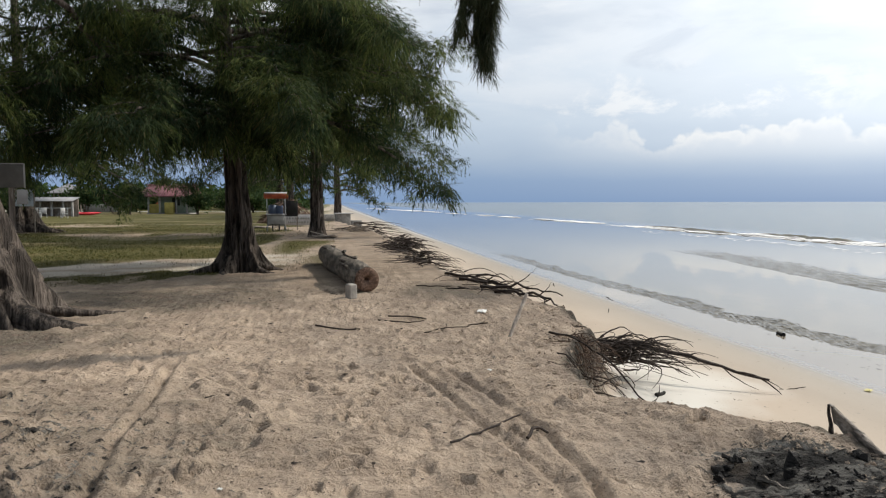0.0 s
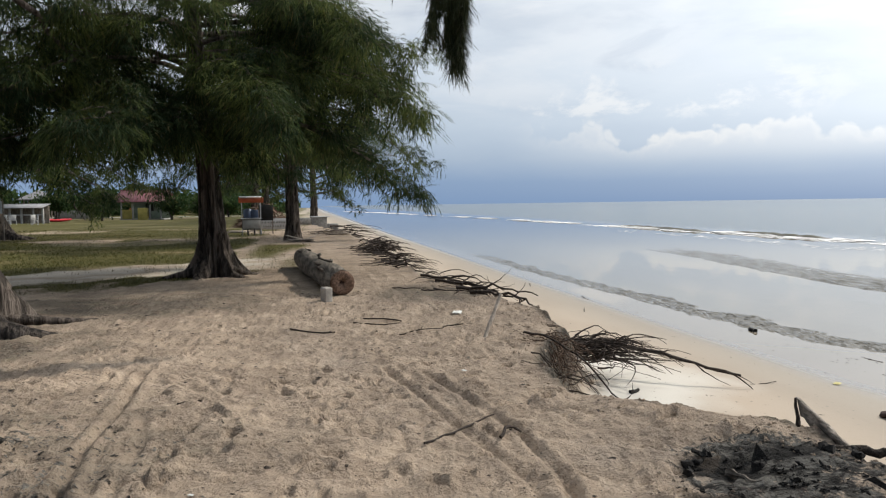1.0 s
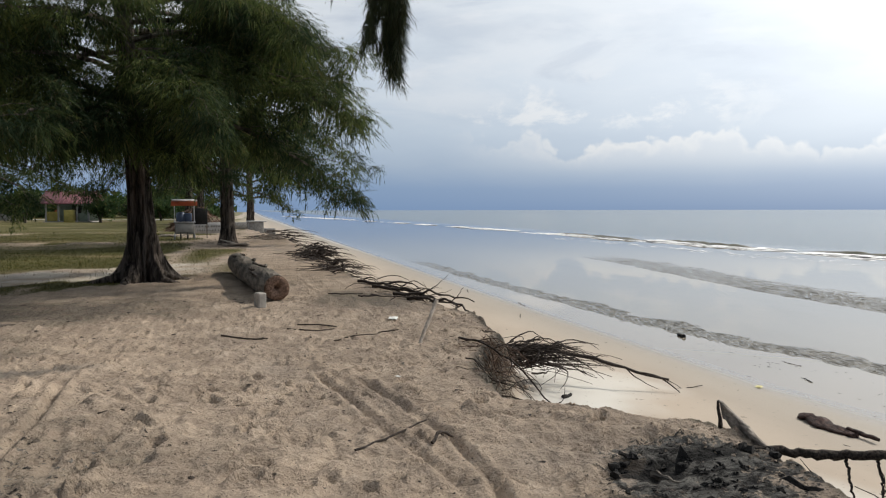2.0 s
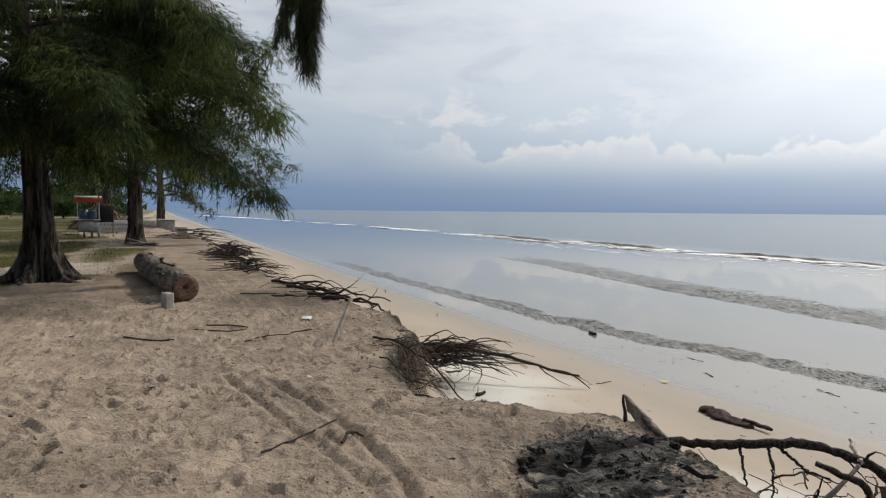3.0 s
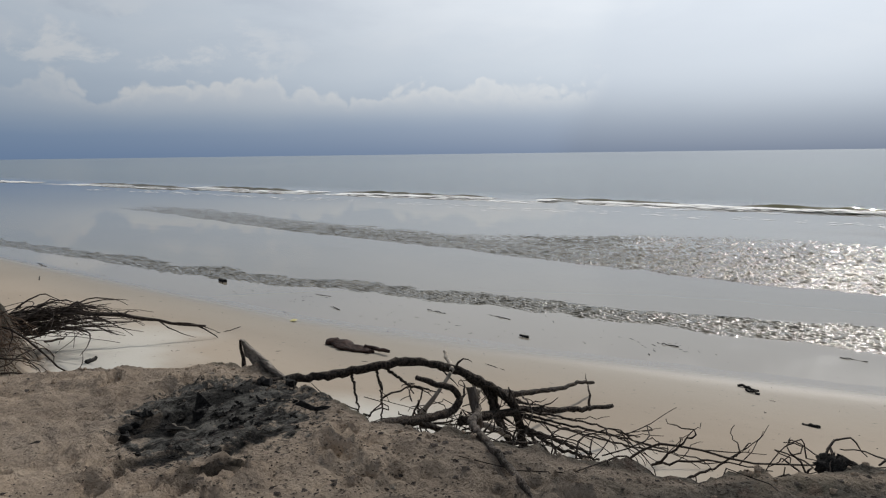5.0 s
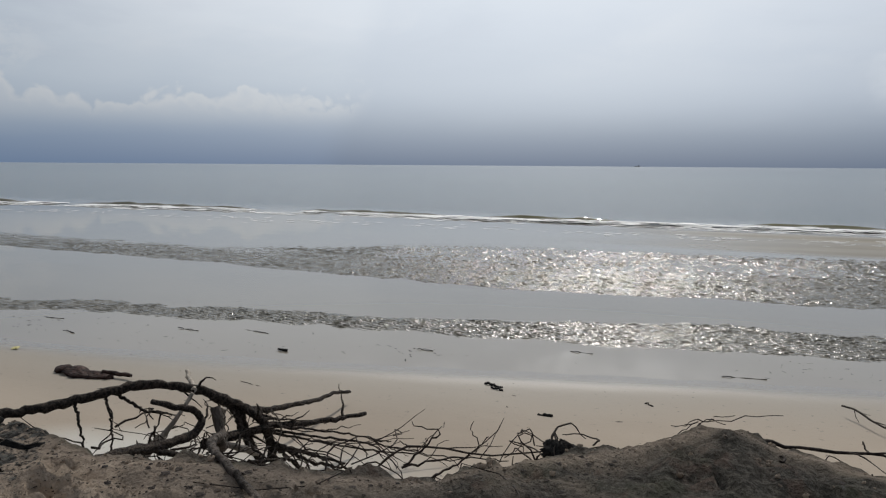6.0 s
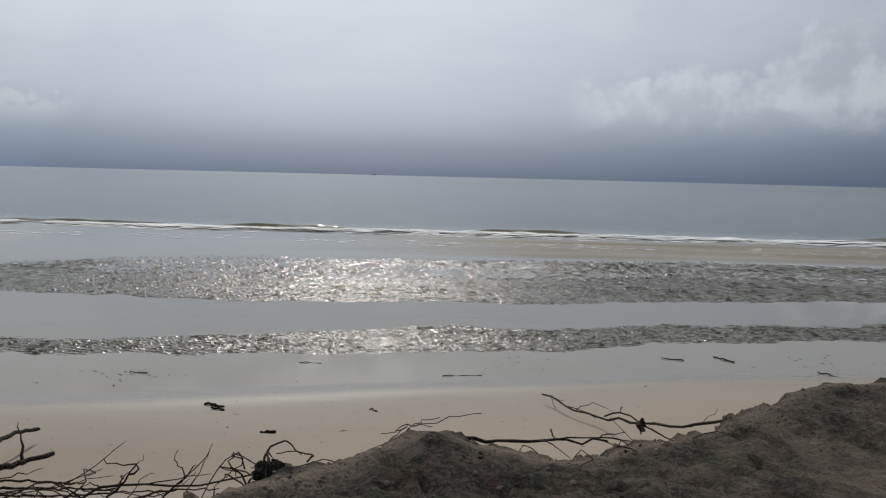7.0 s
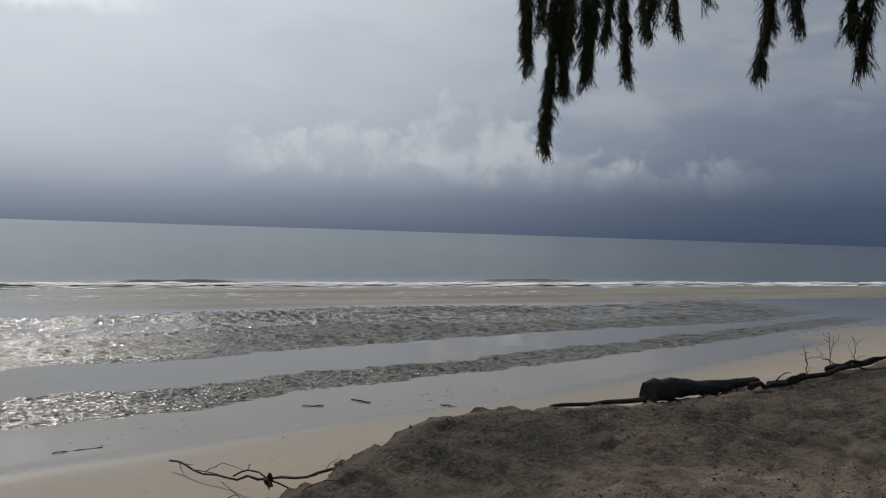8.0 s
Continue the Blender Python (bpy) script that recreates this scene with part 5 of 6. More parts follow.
part("matted_core", [(ball_v, np.stack([i_l * 14 + j_l, (i_l + 1) % 22 * 14 + j_l, (i_l + 1) % 22 * 14 + j_l + 1, i_l * 14 + j_l + 1], -1).reshape(-1, 4))], CHAR, lump)
for k, chain in enumerate(([(5.0, 2.1, -0.7), (4.67, 1.68, -0.3), (4.75, 1.44, -0.38), (4.8, 1.29, -0.4), (4.93, 0.91, -0.36), (5.0, 0.7, -0.32), (5.07, 0.48, -0.31), (5.0, 0.2, -0.3)],
                           [(4.6, 1.5, -0.5), (4.79, 1.33, -0.41), (4.83, 1.21, -0.26)], [(4.6, 1.7, -0.45), (4.75, 1.5, -0.25), (4.67, 1.68, -0.19)],
                           [(4.5, 1.3, -0.45), (4.7, 1.0, -0.38), (4.9, 0.6, -0.34)], [(5.0, 1.9, -0.66), (5.1, 1.5, -0.55), (4.9, 1.1, -0.45)])):
    wood("dead_branch", chain, 0.009, 0.003, TWIG, "thin dead branch caught along the bank", "branch", 16, 0.008, seed=95 + k, twigs=3, spreading=0.25)
# twigs with a knot, further along
twigs = wood("dead_branch", [(8.3, -1.25, -0.83), (7.41, -1.63, -0.76), (6.76, -1.91, -0.6), (6.06, -2.21, -0.35), (5.75, -2.45, -0.2)], 0.009, 0.011, TWIG, "forked dead branch lying against the bank", "branch", 18, 0.012, seed=100, twigs=5, spreading=0.4)
wood("", [(7.25, -1.7, -0.7), (7.0, -1.8, -0.55), (6.8, -1.9, -0.6), (6.5, -2.1, -0.66), (6.2, -2.2, -0.55)], 0.009, 0.005, TWIG, "", "", 10, 0.008, seed=101, twigs=3, spreading=0.3, parent=twigs)
knot_rng = np.random.default_rng(99)
part("knot", [(v + np.array([6.76, -1.91, -0.6]) - np.array(twigs.matrix_basis.translation), f) for v, f in clod(knot_rng, 0.04, 0.9)], TWIG, twigs, smooth=False)
for k in range(9):
    d = knot_rng.normal(0, 1, 3) * (1, 1, 0.5) - (0, 0, 1.0)
    d /= np.linalg.norm(d)
    b = np.array([6.76, -1.91, -0.58]) - np.array(twigs.matrix_basis.translation)
    part("bristle", tube([b, b + d * 0.03, b + d * knot_rng.uniform(0.045, 0.08) - (0, 0, 0.03)], [0.008, 0.005, 0.002], 5, caps=False), TWIG, twigs)
wood("dead_branch", [(4.85, -0.35, -0.06), (4.95, -0.75, -0.1), (5.0, -1.25, -0.1)], 0.012, 0.006, TWIG, "dead branch along the crumbling bank edge", "branch", 12, 0.008, seed=102, twigs=5, spreading=0.3)
wood("dead_branch", [(4.75, -0.75, -0.25), (4.75, -1.05, -0.25), (5.0, -1.5, -0.25), (5.3, -1.95, -0.22)], 0.018, 0.009, TWIG, "dead branch along the crumbling bank edge", "branch", 12, 0.01, seed=103, twigs=8, spreading=0.35)
root_clump("exposed_roots", (4.65, -1.1, -0.22), (-1.4, 1.2), 0.45, 26, "mat of dark dead roots along the bank edge", 117, (0.004, 0.01), 0.13, 0.1, 0.4)


def make_dark_log():
    """The black log on the brink with a thin pole beside it."""
    rng = np.random.default_rng(104)
    log = thing("charred_log", pose(5.95, -5.2, float(ground_z(5.95, -5.2))), "blackened tapering log lying on the brink of the bank", "log")
    s = np.linspace(0, 1, 16)
    p = np.stack([0.02 + 0.25 * s, -0.05 - 1.7 * s, 0.1 - 0.05 * s + 0.015 * np.sin(s * 8)], 1)
    part("body", tube(p, 0.095 * (1 - 0.75 * s**0.8) * (0.88 + 0.12 * np.clip(s * 9, 0, 1)) + 0.016, 14, 0.2, rng, 0.12), CHAR, log)
    part("splinter", tube(bend([(0.0, 0.0, 0.05), (0.08, 0.5, 0.03), (0.15, 0.95, 0.02)], 8, 0.004, rng), np.linspace(0.025, 0.016, 8), 7, 0.1, rng), TWIG, log)
    return log


make_dark_log()
for k, chain in enumerate(([lie(6.0, -6.6, 0.05), lie(6.05, -7.1, 0.06), lie(6.15, -7.6, 0.1)], [lie(6.1, -7.0, 0.03), lie(6.3, -8.2, 0.05), lie(6.6, -9.6, 0.08), lie(7.0, -11, 0.1)],
                           [lie(6.4, -8.3, 0.06), lie(6.5, -9.2, 0.12), lie(6.6, -10.2, 0.1)])):
    wood("dead_branch", chain, 0.032, 0.014, CHAR, "dark dead branch lying along the brink", "branch", 12, 0.015, seed=105 + k, twigs=2, spreading=0.4)
for k, (x, y, h) in enumerate(((6.35, -7.9, 0.4), (6.5, -8.5, 0.5), (6.6, -9.1, 0.45), (4.66, -0.05, 0.16), (4.9, -1.5, 0.2))):
    wood("dry_sapling", [lie(x, y, -0.03), lie(x + 0.03, y - 0.02, h * 0.5), lie(x + 0.02, y + 0.06, h)], 0.006, 0.003, TWIG, "thin dry upright twig growing on the bank edge", "twig", 8, 0.008, seed=110 + k, twigs=5, spreading=0.2)


def make_spike():
    """A broken slab of wood that sticks up out of the bank edge."""
    rng = np.random.default_rng(115)
    ob = thing("broken_stump", pose(3.28, 4.0, -0.05), "splintered grey stump standing at the bank edge", "stump")
    a = bend([(0.04, -0.4, 0.02), (0.1, 0.02, 0.13), (0.2, 0.44, 0.18)], 12, 0.004, rng)
    part("beam", tube(a, np.linspace(0.024, 0.008, 12), 7, 0.4, rng), STUMPWOOD, ob)
    b = bend([(0.2, 0.44, 0.18), (0.19, 0.4, 0.06), (0.18, 0.34, -0.25)], 8, 0.004, rng)
    part("splinter", tube(b, np.linspace(0.01, 0.022, 8), 6, 0.25, rng), DRIFT, ob)
    # the torn plank itself: wide at the tip, narrow where it enters the sand
    u = np.linspace(0.12, 0.99, 12)
    top = np.stack([np.interp(u, np.linspace(0, 1, 12), a[:, k]) for k in range(3)], 1)
    low = top - np.stack([0.02 * u, 0.03 * u, 0.03 + 0.075 * np.sin(2.6 * u) + rng.normal(0, 0.008, 12)], 1)
    low[-1] += (0.0, 0.0, 0.05)
    v = np.concatenate([top, low, top + (0.028, 0.004, 0), low + (0.03, 0.004, 0)])
    f = [(k, k + 1, k + 13, k + 12) for k in range(11)] + [(k + 25, k + 24, k + 36, k + 37) for k in range(11)] + [(k + 12, k + 13, k + 37, k + 36) for k in range(11)] + [(k + 1, k, k + 24, k + 25) for k in range(11)] + [(0, 12, 36, 24), (23, 11, 35, 47)]
    part("slab", [(v, np.array(f))], STUMPWOOD, ob, smooth=False)
    return ob


make_spike()


def make_wreck():
    """A sodden lump of timber on the lower beach."""
    rng = np.random.default_rng(116)
    ob = thing("driftwood", pose(6.42, 6.88, float(ground_z(6.42, 6.88))), "sodden dark driftwood timber on the lower beach", "driftwood")
    s = np.linspace(0, 1, 14)
    flat = tube(np.stack([0.02 * np.sin(s * 9), 0.05 - 0.8 * s, 0.05 + 0.02 * np.sin(s * 6)], 1), 0.035 + 0.042 * np.sin(np.clip(s * 1.1, 0, 1) * 3.1) ** 0.5, 12, 0.3, rng, 0.16)
    part("timber", [(v * (1.25, 1, 0.62), f) for v, f in flat], SODDEN, ob)
    part("splinter", tube(bend([(0.05, -0.6, 0.06), (0.1, -0.8, 0.04), (0.08, -0.98, 0.05)], 8, 0.004, rng), np.linspace(0.03, 0.022, 8), 7, 0.2, rng), SODDEN, ob)
    return ob


make_wreck()
drift_near = ((7.99, 2.18, 0.24, 1.2, 0.022, CHAR), (7.85, 2.1, 0.16, 1.25, 0.018, CHAR), (7.07, 1.38, 0.14, 1.5, 0.022, CHAR), (7.88, 0.51, 0.13, 0.7, 0.016, TWIG),
                                            (8.52, 5.3, 0.14, 1.6, 0.025, CHAR), (8.54, 12.6, 0.28, 1.4, 0.05, CHAR), (3.85, 7.85, 0.2, 0.6, 0.035, CHAR), (10.75, -3.36, 0.3, 1.3, 0.015, TWIG),
                                            (10.83, -4.1, 0.35, 0.6, 0.02, TWIG), (10.1, -5.2, 0.3, 0.5, 0.018, TWIG), (5.9, 8.4, 0.5, 0.2, 0.012, TWIG), (9.3, 3.6, 0.3, 1.5, 0.012, TWIG), (9.6, -0.4, 0.5, 1.7, 0.012, TWIG))
drift_far = ((8.2, 8.8, 0.3, 1.3, 0.012, TWIG), (8.8, 9.8, 0.35, 1.7, 0.012, TWIG), (9.0, 7.3, 0.4, 1.5, 0.012, TWIG), (9.3, 6.3, 0.5, 1.4, 0.01, TWIG), (10.0, 1.6, 0.3, 1.5, 0.012, TWIG), (6.9, 4.6, 0.35, 1.3, 0.008, TWIG),
                                            (6.2, 15.5, 0.6, 1.2, 0.015, TWIG), (7.2, 18.0, 0.9, 1.4, 0.015, TWIG), (5.6, 19.5, 0.6, 1.7, 0.02, TWIG), (6.6, 21.0, 0.8, 1.3, 0.02, TWIG))
for k, (x, y, ln, az, r, mat) in enumerate(drift_near + drift_far):
    r = r * 0.6 if mat is TWIG else r * 0.8
    zb = max(float(surf(x, y)), SEA) + r * 0.5
    dx, dy = math.cos(az) * ln / 2, math.sin(az) * ln / 2
    wood("drift_stick", [(x - dx, y - dy, zb), (x, y, zb + 0.004), (x + dx, y + dy, zb)], r, r * 0.7, mat, "short dark piece of driftwood on the wet beach", "driftwood", 7, 0.006, 7, 120 + k)


# ---- sticks, charcoal and litter on the upper sand ----
for k, (chain, r) in enumerate((([lie(0.784, 4.39, 0.015), lie(1.07, 4.6, 0.03), lie(1.356, 4.829, 0.05)], 0.011), ([lie(1.28, 4.35, 0.02), lie(1.36, 4.46, 0.05), lie(1.46, 4.5, 0.05)], 0.018),
                                ([lie(-0.2, 9.0, 0.015), lie(0.1, 8.85, 0.02), lie(0.35, 8.8, 0.02)], 0.018), ([lie(0.75, 9.6, 0.02), lie(1.1, 9.5, 0.03), lie(1.25, 9.4, 0.02)], 0.016),
                                ([lie(0.6, 9.3, 0.02), lie(0.95, 9.05, 0.03), lie(1.2, 9.25, 0.02)], 0.012), ([lie(1.1, 8.4, 0.012), lie(1.4, 8.5, 0.02), lie(1.65, 8.5, 0.02)], 0.01),
                                ([lie(1.7, 8.8, 0.015), lie(1.95, 8.75, 0.02)], 0.012), ([lie(-1.0, 5.9, 0.01), lie(-0.8, 5.85, 0.015)], 0.012), ([lie(2.0, 12.6, 0.02), lie(2.4, 12.3, 0.03)], 0.02),
                                ([lie(1.5, 12.9, 0.02), lie(2.1, 12.7, 0.03)], 0.015))):
    wood("stick", chain, r * 0.75, r * 0.5, TWIG, "dark dry stick lying on the sand", "stick", 9, 0.003, 6, 150 + k, 1, 0.15)


def make_burnt_heap():
    rng = np.random.default_rng(170)
    ob = thing("burnt_heap", pose(2.72, 3.55, 0.0), "burnt-out fire heap of black charcoal and grey ash", "ash heap")
    for k in range(150):
        a, d = rng.uniform(0, 6.28), rng.random() ** 1.0
        x, y = 0.62 * d * math.cos(a), 0.6 * d * math.sin(a)
        z = float(surf(2.72 + x, 3.55 + y)) + 0.004
        part("charcoal", clod(rng, 0.003 + 0.02 * rng.random() ** 4, 0.45), CHAR, ob, at=pose(x, y, z, rng.uniform(-30, 30), rng.uniform(-30, 30), rng.uniform(0, 360)), smooth=False)
    for k, (x, y, az, ln, r, tilt) in enumerate(((-0.4, 0.25, 0.1, 0.14, 0.035, 0.1), (-0.3, 0.32, 2.8, 0.12, 0.03, 0.25), (-0.05, 0.1, 0.4, 0.1, 0.03, 0.1), (0.4, -0.37, 5.4, 0.2, 0.045, 0.05), (-0.23, -0.02, 5.25, 0.22, 0.022, 0.02),
                                                 (0.47, 0.2, 2.0, 0.09, 0.045, 0.3), (-0.5, 0.1, 1.0, 0.12, 0.03, 0.15), (0.6, 0.12, 1.1, 0.14, 0.03, 0.2))):
        d = np.array([math.cos(az), math.sin(az), tilt]) * ln
        b = np.array([x, y, float(surf(2.72 + x, 3.55 + y)) + 0.012])
        part("charred_stick", tube(bend([b - d / 2 * (1, 1, 0), b + d * 0.1, b + d / 2], 7, 0.006, rng), np.linspace(r, r * 0.35, 7) * rng.uniform(0.6, 1.2, 7), 6, 0.5, rng), CHAR if k != 4 else GREYWOOD, ob, smooth=False)
    # a scorched shard of wood on edge
    v = np.array([(-0.07, 0, -0.04), (0.06, 0.01, -0.04), (-0.045, 0.0, 0.1), (0.0, 0.012, 0.045), (-0.07, 0.03, -0.04), (0.06, 0.035, -0.04), (-0.04, 0.018, 0.1), (0.005, 0.035, 0.045)])
    f = np.array([(0, 1, 3, 2), (5, 4, 6, 7), (0, 2, 6, 4), (1, 5, 7, 3), (2, 3, 7, 6)])
    part("charred_shard", [(v, f)], CHAR, ob, at=pose(0.03, 0.18, float(surf(2.75, 3.73)), 0, 0, -12), smooth=False)
    return ob


make_burnt_heap()


def make_litter():
    """Leaf bits, cone crumbs and chips strewn over the upper sand."""
    rng = np.random.default_rng(171)
    chunks = []
    bit = np.array([(1, 0, 0), (0, 1, 0), (-1, 0, 0), (0, -1, 0), (0, 0, 0.6), (0, 0, -0.6)], float)
    faces = np.array([(0, 1, 4), (1, 2, 4), (2, 3, 4), (3, 0, 4), (1, 0, 5), (2, 1, 5), (3, 2, 5), (0, 3, 5)])
    n = 52000
    x, y = rng.uniform(-4.5, 6, n), -8 + 21 * rng.random(n) ** 1.1
    m = n - n // 4
    x[:m], y[:m] = rng.uniform(1.2, 6.2, m), -8 + 11.4 * rng.random(m)
    clear = vnoise(x * 1.3, y * 1.3) + 0.5 * vnoise(x * 5, y * 5) > 0.55
    clear[:m] &= rng.random(m) < sstep(0.8, 3.2, x[:m]) + 0.15
    x, y = x[clear], y[clear]
    keep = x < np.interp(y, EDGE[:, 1], EDGE[:, 0]) - 0.08
    x, y = x[keep], y[keep]
    size = rng.uniform(0.002, 0.007, (len(x), 1, 1)) * np.where(y < 3.6, 0.68, 0.85)[:, None, None] * (1 + 0.05 * np.clip(y, 0, None))[:, None, None] * (1 + (rng.random((len(x), 1, 1)) < 0.08) * 1.6)
    jag = rng.uniform(0.5, 1.5, (len(x), 6, 3)) * (1.6, 1.6, 0.8)
    at = np.stack([x, y, surf(x, y) + 0.002], 1)
    chunks.append((((bit[None] * jag * size) + at[:, None]).reshape(-1, 3), (np.arange(len(x))[:, None, None] * 6 + faces[:4]).reshape(-1, 3)))
    tagged(part("litter", chunks, TWIG, smooth=False), "scattered dark leaf crumbs and cones on the sand", "litter", kind="stuff")
    chunks = []
    for k in range(1000):
        x, y = rng.uniform(3.5, 11.5), rng.uniform(-9, 24)
        if k > 260:
            x = np.interp(y, SHEEN[:, 1], SHEEN[:, 0]) + rng.normal(0.9, 0.5)
            if vnoise(x * 1.2, y * 0.8) < 0.55:
                continue
        if x < np.interp(y, EDGE[:, 1], EDGE[:, 0]) + 0.5:
            continue
        ln, a = 0.008 + 0.05 * rng.random() ** 2.5, rng.normal(1.5, 0.6)
        z = max(float(surf(x, y)), SEA)
        p = bit * (ln, ln * rng.uniform(0.12, 0.4), 0.006) * rng.uniform(0.7, 1.3, (6, 1))
        c, sn = math.cos(a), math.sin(a)
        chunks.append((np.stack([x + p[:, 0] * c - p[:, 1] * sn, y + p[:, 0] * sn + p[:, 1] * c, z + p[:, 2]], 1), faces))
    tagged(part("beach_debris", chunks, TWIG, smooth=False), "small dark twig debris strewn on the wet beach", "debris", kind="stuff")


make_litter()
PLASTIC_Y = make_plain("yellow_plastic", (0.42, 0.37, 0.13, 1), 0.5, 0.2, 30)
PLASTIC_W = make_plain("white_plastic", (0.55, 0.55, 0.52, 1), 0.5, 0.15, 30)


def scrap(x, y, size, mat, label, seed):
    """A crumpled sheet."""
    rng = np.random.default_rng(seed)
    n = 7
    u, v = np.meshgrid(np.linspace(-1, 1, n), np.linspace(-1, 1, n), indexing="ij")
    w = 0.25 * rng.random(u.shape)
    p = np.stack([u * size * (1 + 0.2 * w), v * size * 0.6 + 0.2 * size * w, size * w], -1)
    q = grid_faces(n, n)
    flip = q[:, ::-1] + n * n
    zb = max(float(surf(x, y)), SEA)
    ob = part("plastic_scrap", [(np.concatenate([p.reshape(-1, 3), p.reshape(-1, 3) - (0, 0, 0.004)]), np.concatenate([q, flip]))], mat, at=pose(x, y, zb + 0.01, 0, 0, seed * 37))
    return tagged(ob, label, "litter")


scrap(7.1, 8.48, 0.065, PLASTIC_Y, "crumpled yellow plastic scrap on the wet sand", 1)
scrap(2.05, 9.6, 0.1, PLASTIC_W, "crumpled white plastic scrap on the sand", 2)
scrap(1.45, 6.3, 0.025, PLASTIC_W, "small white scrap on the sand", 3)
scrap(-0.55, 3.75, 0.015, PLASTIC_W, "small white scrap on the sand", 4)


def make_grass():
    """Short turf blades, thickest where the turf mask is."""
    rng = np.random.default_rng(172)
    n = 70000
    y = 11 + 45 * rng.random(n) ** 1.7
    x = -1 - (3 + y * 0.45) * rng.random(n) + rng.uniform(0, 2, n)
    g = grassiness(x, y) + 0.25 * (vnoise(x * 2, y * 2) - 0.5)
    keep = rng.random(n) < np.clip(g * 1.3 - 0.25, 0, 1)
    x, y = x[keep], y[keep]
    z = ground_z(x, y, False)
    k = 1 + y / 25
    h = rng.uniform(0.02, 0.055, len(x)) * (0.7 + 0.3 * k)
    a = rng.uniform(0, 6.28, len(x))
    w = 0.004 * k
    lean = rng.normal(0, 0.6, (2, len(x))) * h
    p0 = np.stack([x - np.cos(a) * w, y - np.sin(a) * w, z - 0.005], 1)
    p1 = np.stack([x + np.cos(a) * w, y + np.sin(a) * w, z - 0.005], 1)
    p2 = np.stack([x + lean[0], y + lean[1], z + h], 1)
    v = np.stack([p0, p1, p2], 1).reshape(-1, 3)
    tagged(part("grass", [(v, np.arange(len(v)).reshape(-1, 3))], GRASS, smooth=False), "short dry yellow-green grass on the lawn", "grass", kind="stuff")


make_grass()


def make_clods():
    """Crumbled clods of sand along the brink and on the slope below it."""
    rng = np.random.default_rng(173)
    th, ph = np.meshgrid(np.linspace(0, 2 * np.pi, 6, endpoint=False), np.array([0.25, 1.1, 2.0, 2.9]), indexing="ij")
    unit = np.stack([np.sin(ph) * np.cos(th), np.sin(ph) * np.sin(th), 0.7 * np.cos(ph)], -1).reshape(-1, 3)
    i, j = np.meshgrid(np.arange(6), np.arange(3), indexing="ij")
    faces = np.stack([i * 4 + j, (i + 1) % 6 * 4 + j, (i + 1) % 6 * 4 + j + 1, i * 4 + j + 1], -1).reshape(-1, 4)
    n = 1500
    y = -8 + 20 * rng.random(n)
    d = rng.normal(0.0, 0.3, n)
    keep = d < 0.55
    y, d = y[keep], d[keep]
    x = np.interp(y, EDGE[:, 1], EDGE[:, 0]) + d
    size = 0.004 + 0.018 * rng.random((len(x), 1, 1)) ** 3 * (1 + 0.9 * (d > 0))[:, None, None]
    at = np.stack([x, y, surf(x, y) + 0.002], 1)
    v = unit[None] * size * rng.uniform(0.6, 1.35, (len(x), len(unit), 1)) + at[:, None]
    tagged(part("sand_clods", [(v.reshape(-1, 3), (np.arange(len(x))[:, None, None] * len(unit) + faces).reshape(-1, 4))], SAND), "crumbled clods of sand along the bank edge", "clods", kind="stuff")


make_clods()


# ---- the lawn's far side: stalls, shelters and houses ----
RED_ROOF = make_plain("red_roof", (0.13, 0.034, 0.042, 1), 0.6, 0.3, 2.0)
GREY_ROOF = make_plain("grey_roof", (0.16, 0.16, 0.165, 1), 0.7, 0.3, 2.0)
WALL_Y = make_plain("yellow_wall", (0.3, 0.25, 0.06, 1), 0.85, 0.2, 2.0)
WALL_G = make_plain("green_wall", (0.16, 0.2, 0.15, 1), 0.85, 0.2, 2.0)
WHITE = make_plain("white_paint", (0.34, 0.34, 0.33, 1), 0.6, 0.2, 3.0)
RED = make_plain("red_plastic", (0.6, 0.03, 0.04, 1), 0.4, 0.2, 3.0)
ORANGE = make_plain("orange_cloth", (0.42, 0.085, 0.03, 1), 0.8, 0.2, 3.0)
BLUE = make_plain("blue_plastic", (0.045, 0.075, 0.14, 1), 0.5, 0.25, 3.0)
BLACK = make_plain("black_board", (0.008, 0.008, 0.009, 1), 0.95, 0.2, 3.0)
GREYPAINT = make_plain("grey_paint", (0.2, 0.2, 0.19, 1), 0.7, 0.3, 3.0)
DARKPANEL = make_plain("dark_panel", (0.11, 0.105, 0.095, 1), 0.8, 0.35, 2.0)
METAL = make_plain("dull_steel", (0.42, 0.43, 0.44, 1), 0.4, 0.2, 6.0, 0.002, 0.8)
RUBBER = make_plain("rubber", (0.02, 0.02, 0.02, 1), 0.85, 0.2, 8.0)
TARP = make_plain("pale_tarp", (0.5, 0.56, 0.62, 1), 0.7, 0.2, 2.0)
PLANK = make_wood("old_plank", (0.11, 0.09, 0.075, 1), (0.3, 0.26, 0.22, 1), 4.0, 0.008)
PAVING = make_plain("pale_paving", (0.42, 0.4, 0.37, 1), 0.9, 0.2, 1.0)


def gz(x, y):
    return float(ground_z(x, y, False))


def slab(pts, thick):
    """A sheet through four points with thickness below it."""
    v = np.array(pts, float)
    w = np.concatenate([v, v - (0, 0, thick)])
    f = np.array([(0, 1, 2, 3), (7, 6, 5, 4), (0, 4, 5, 1), (1, 5, 6, 2), (2, 6, 7, 3), (3, 7, 4, 0)])
    return [(w, f)]


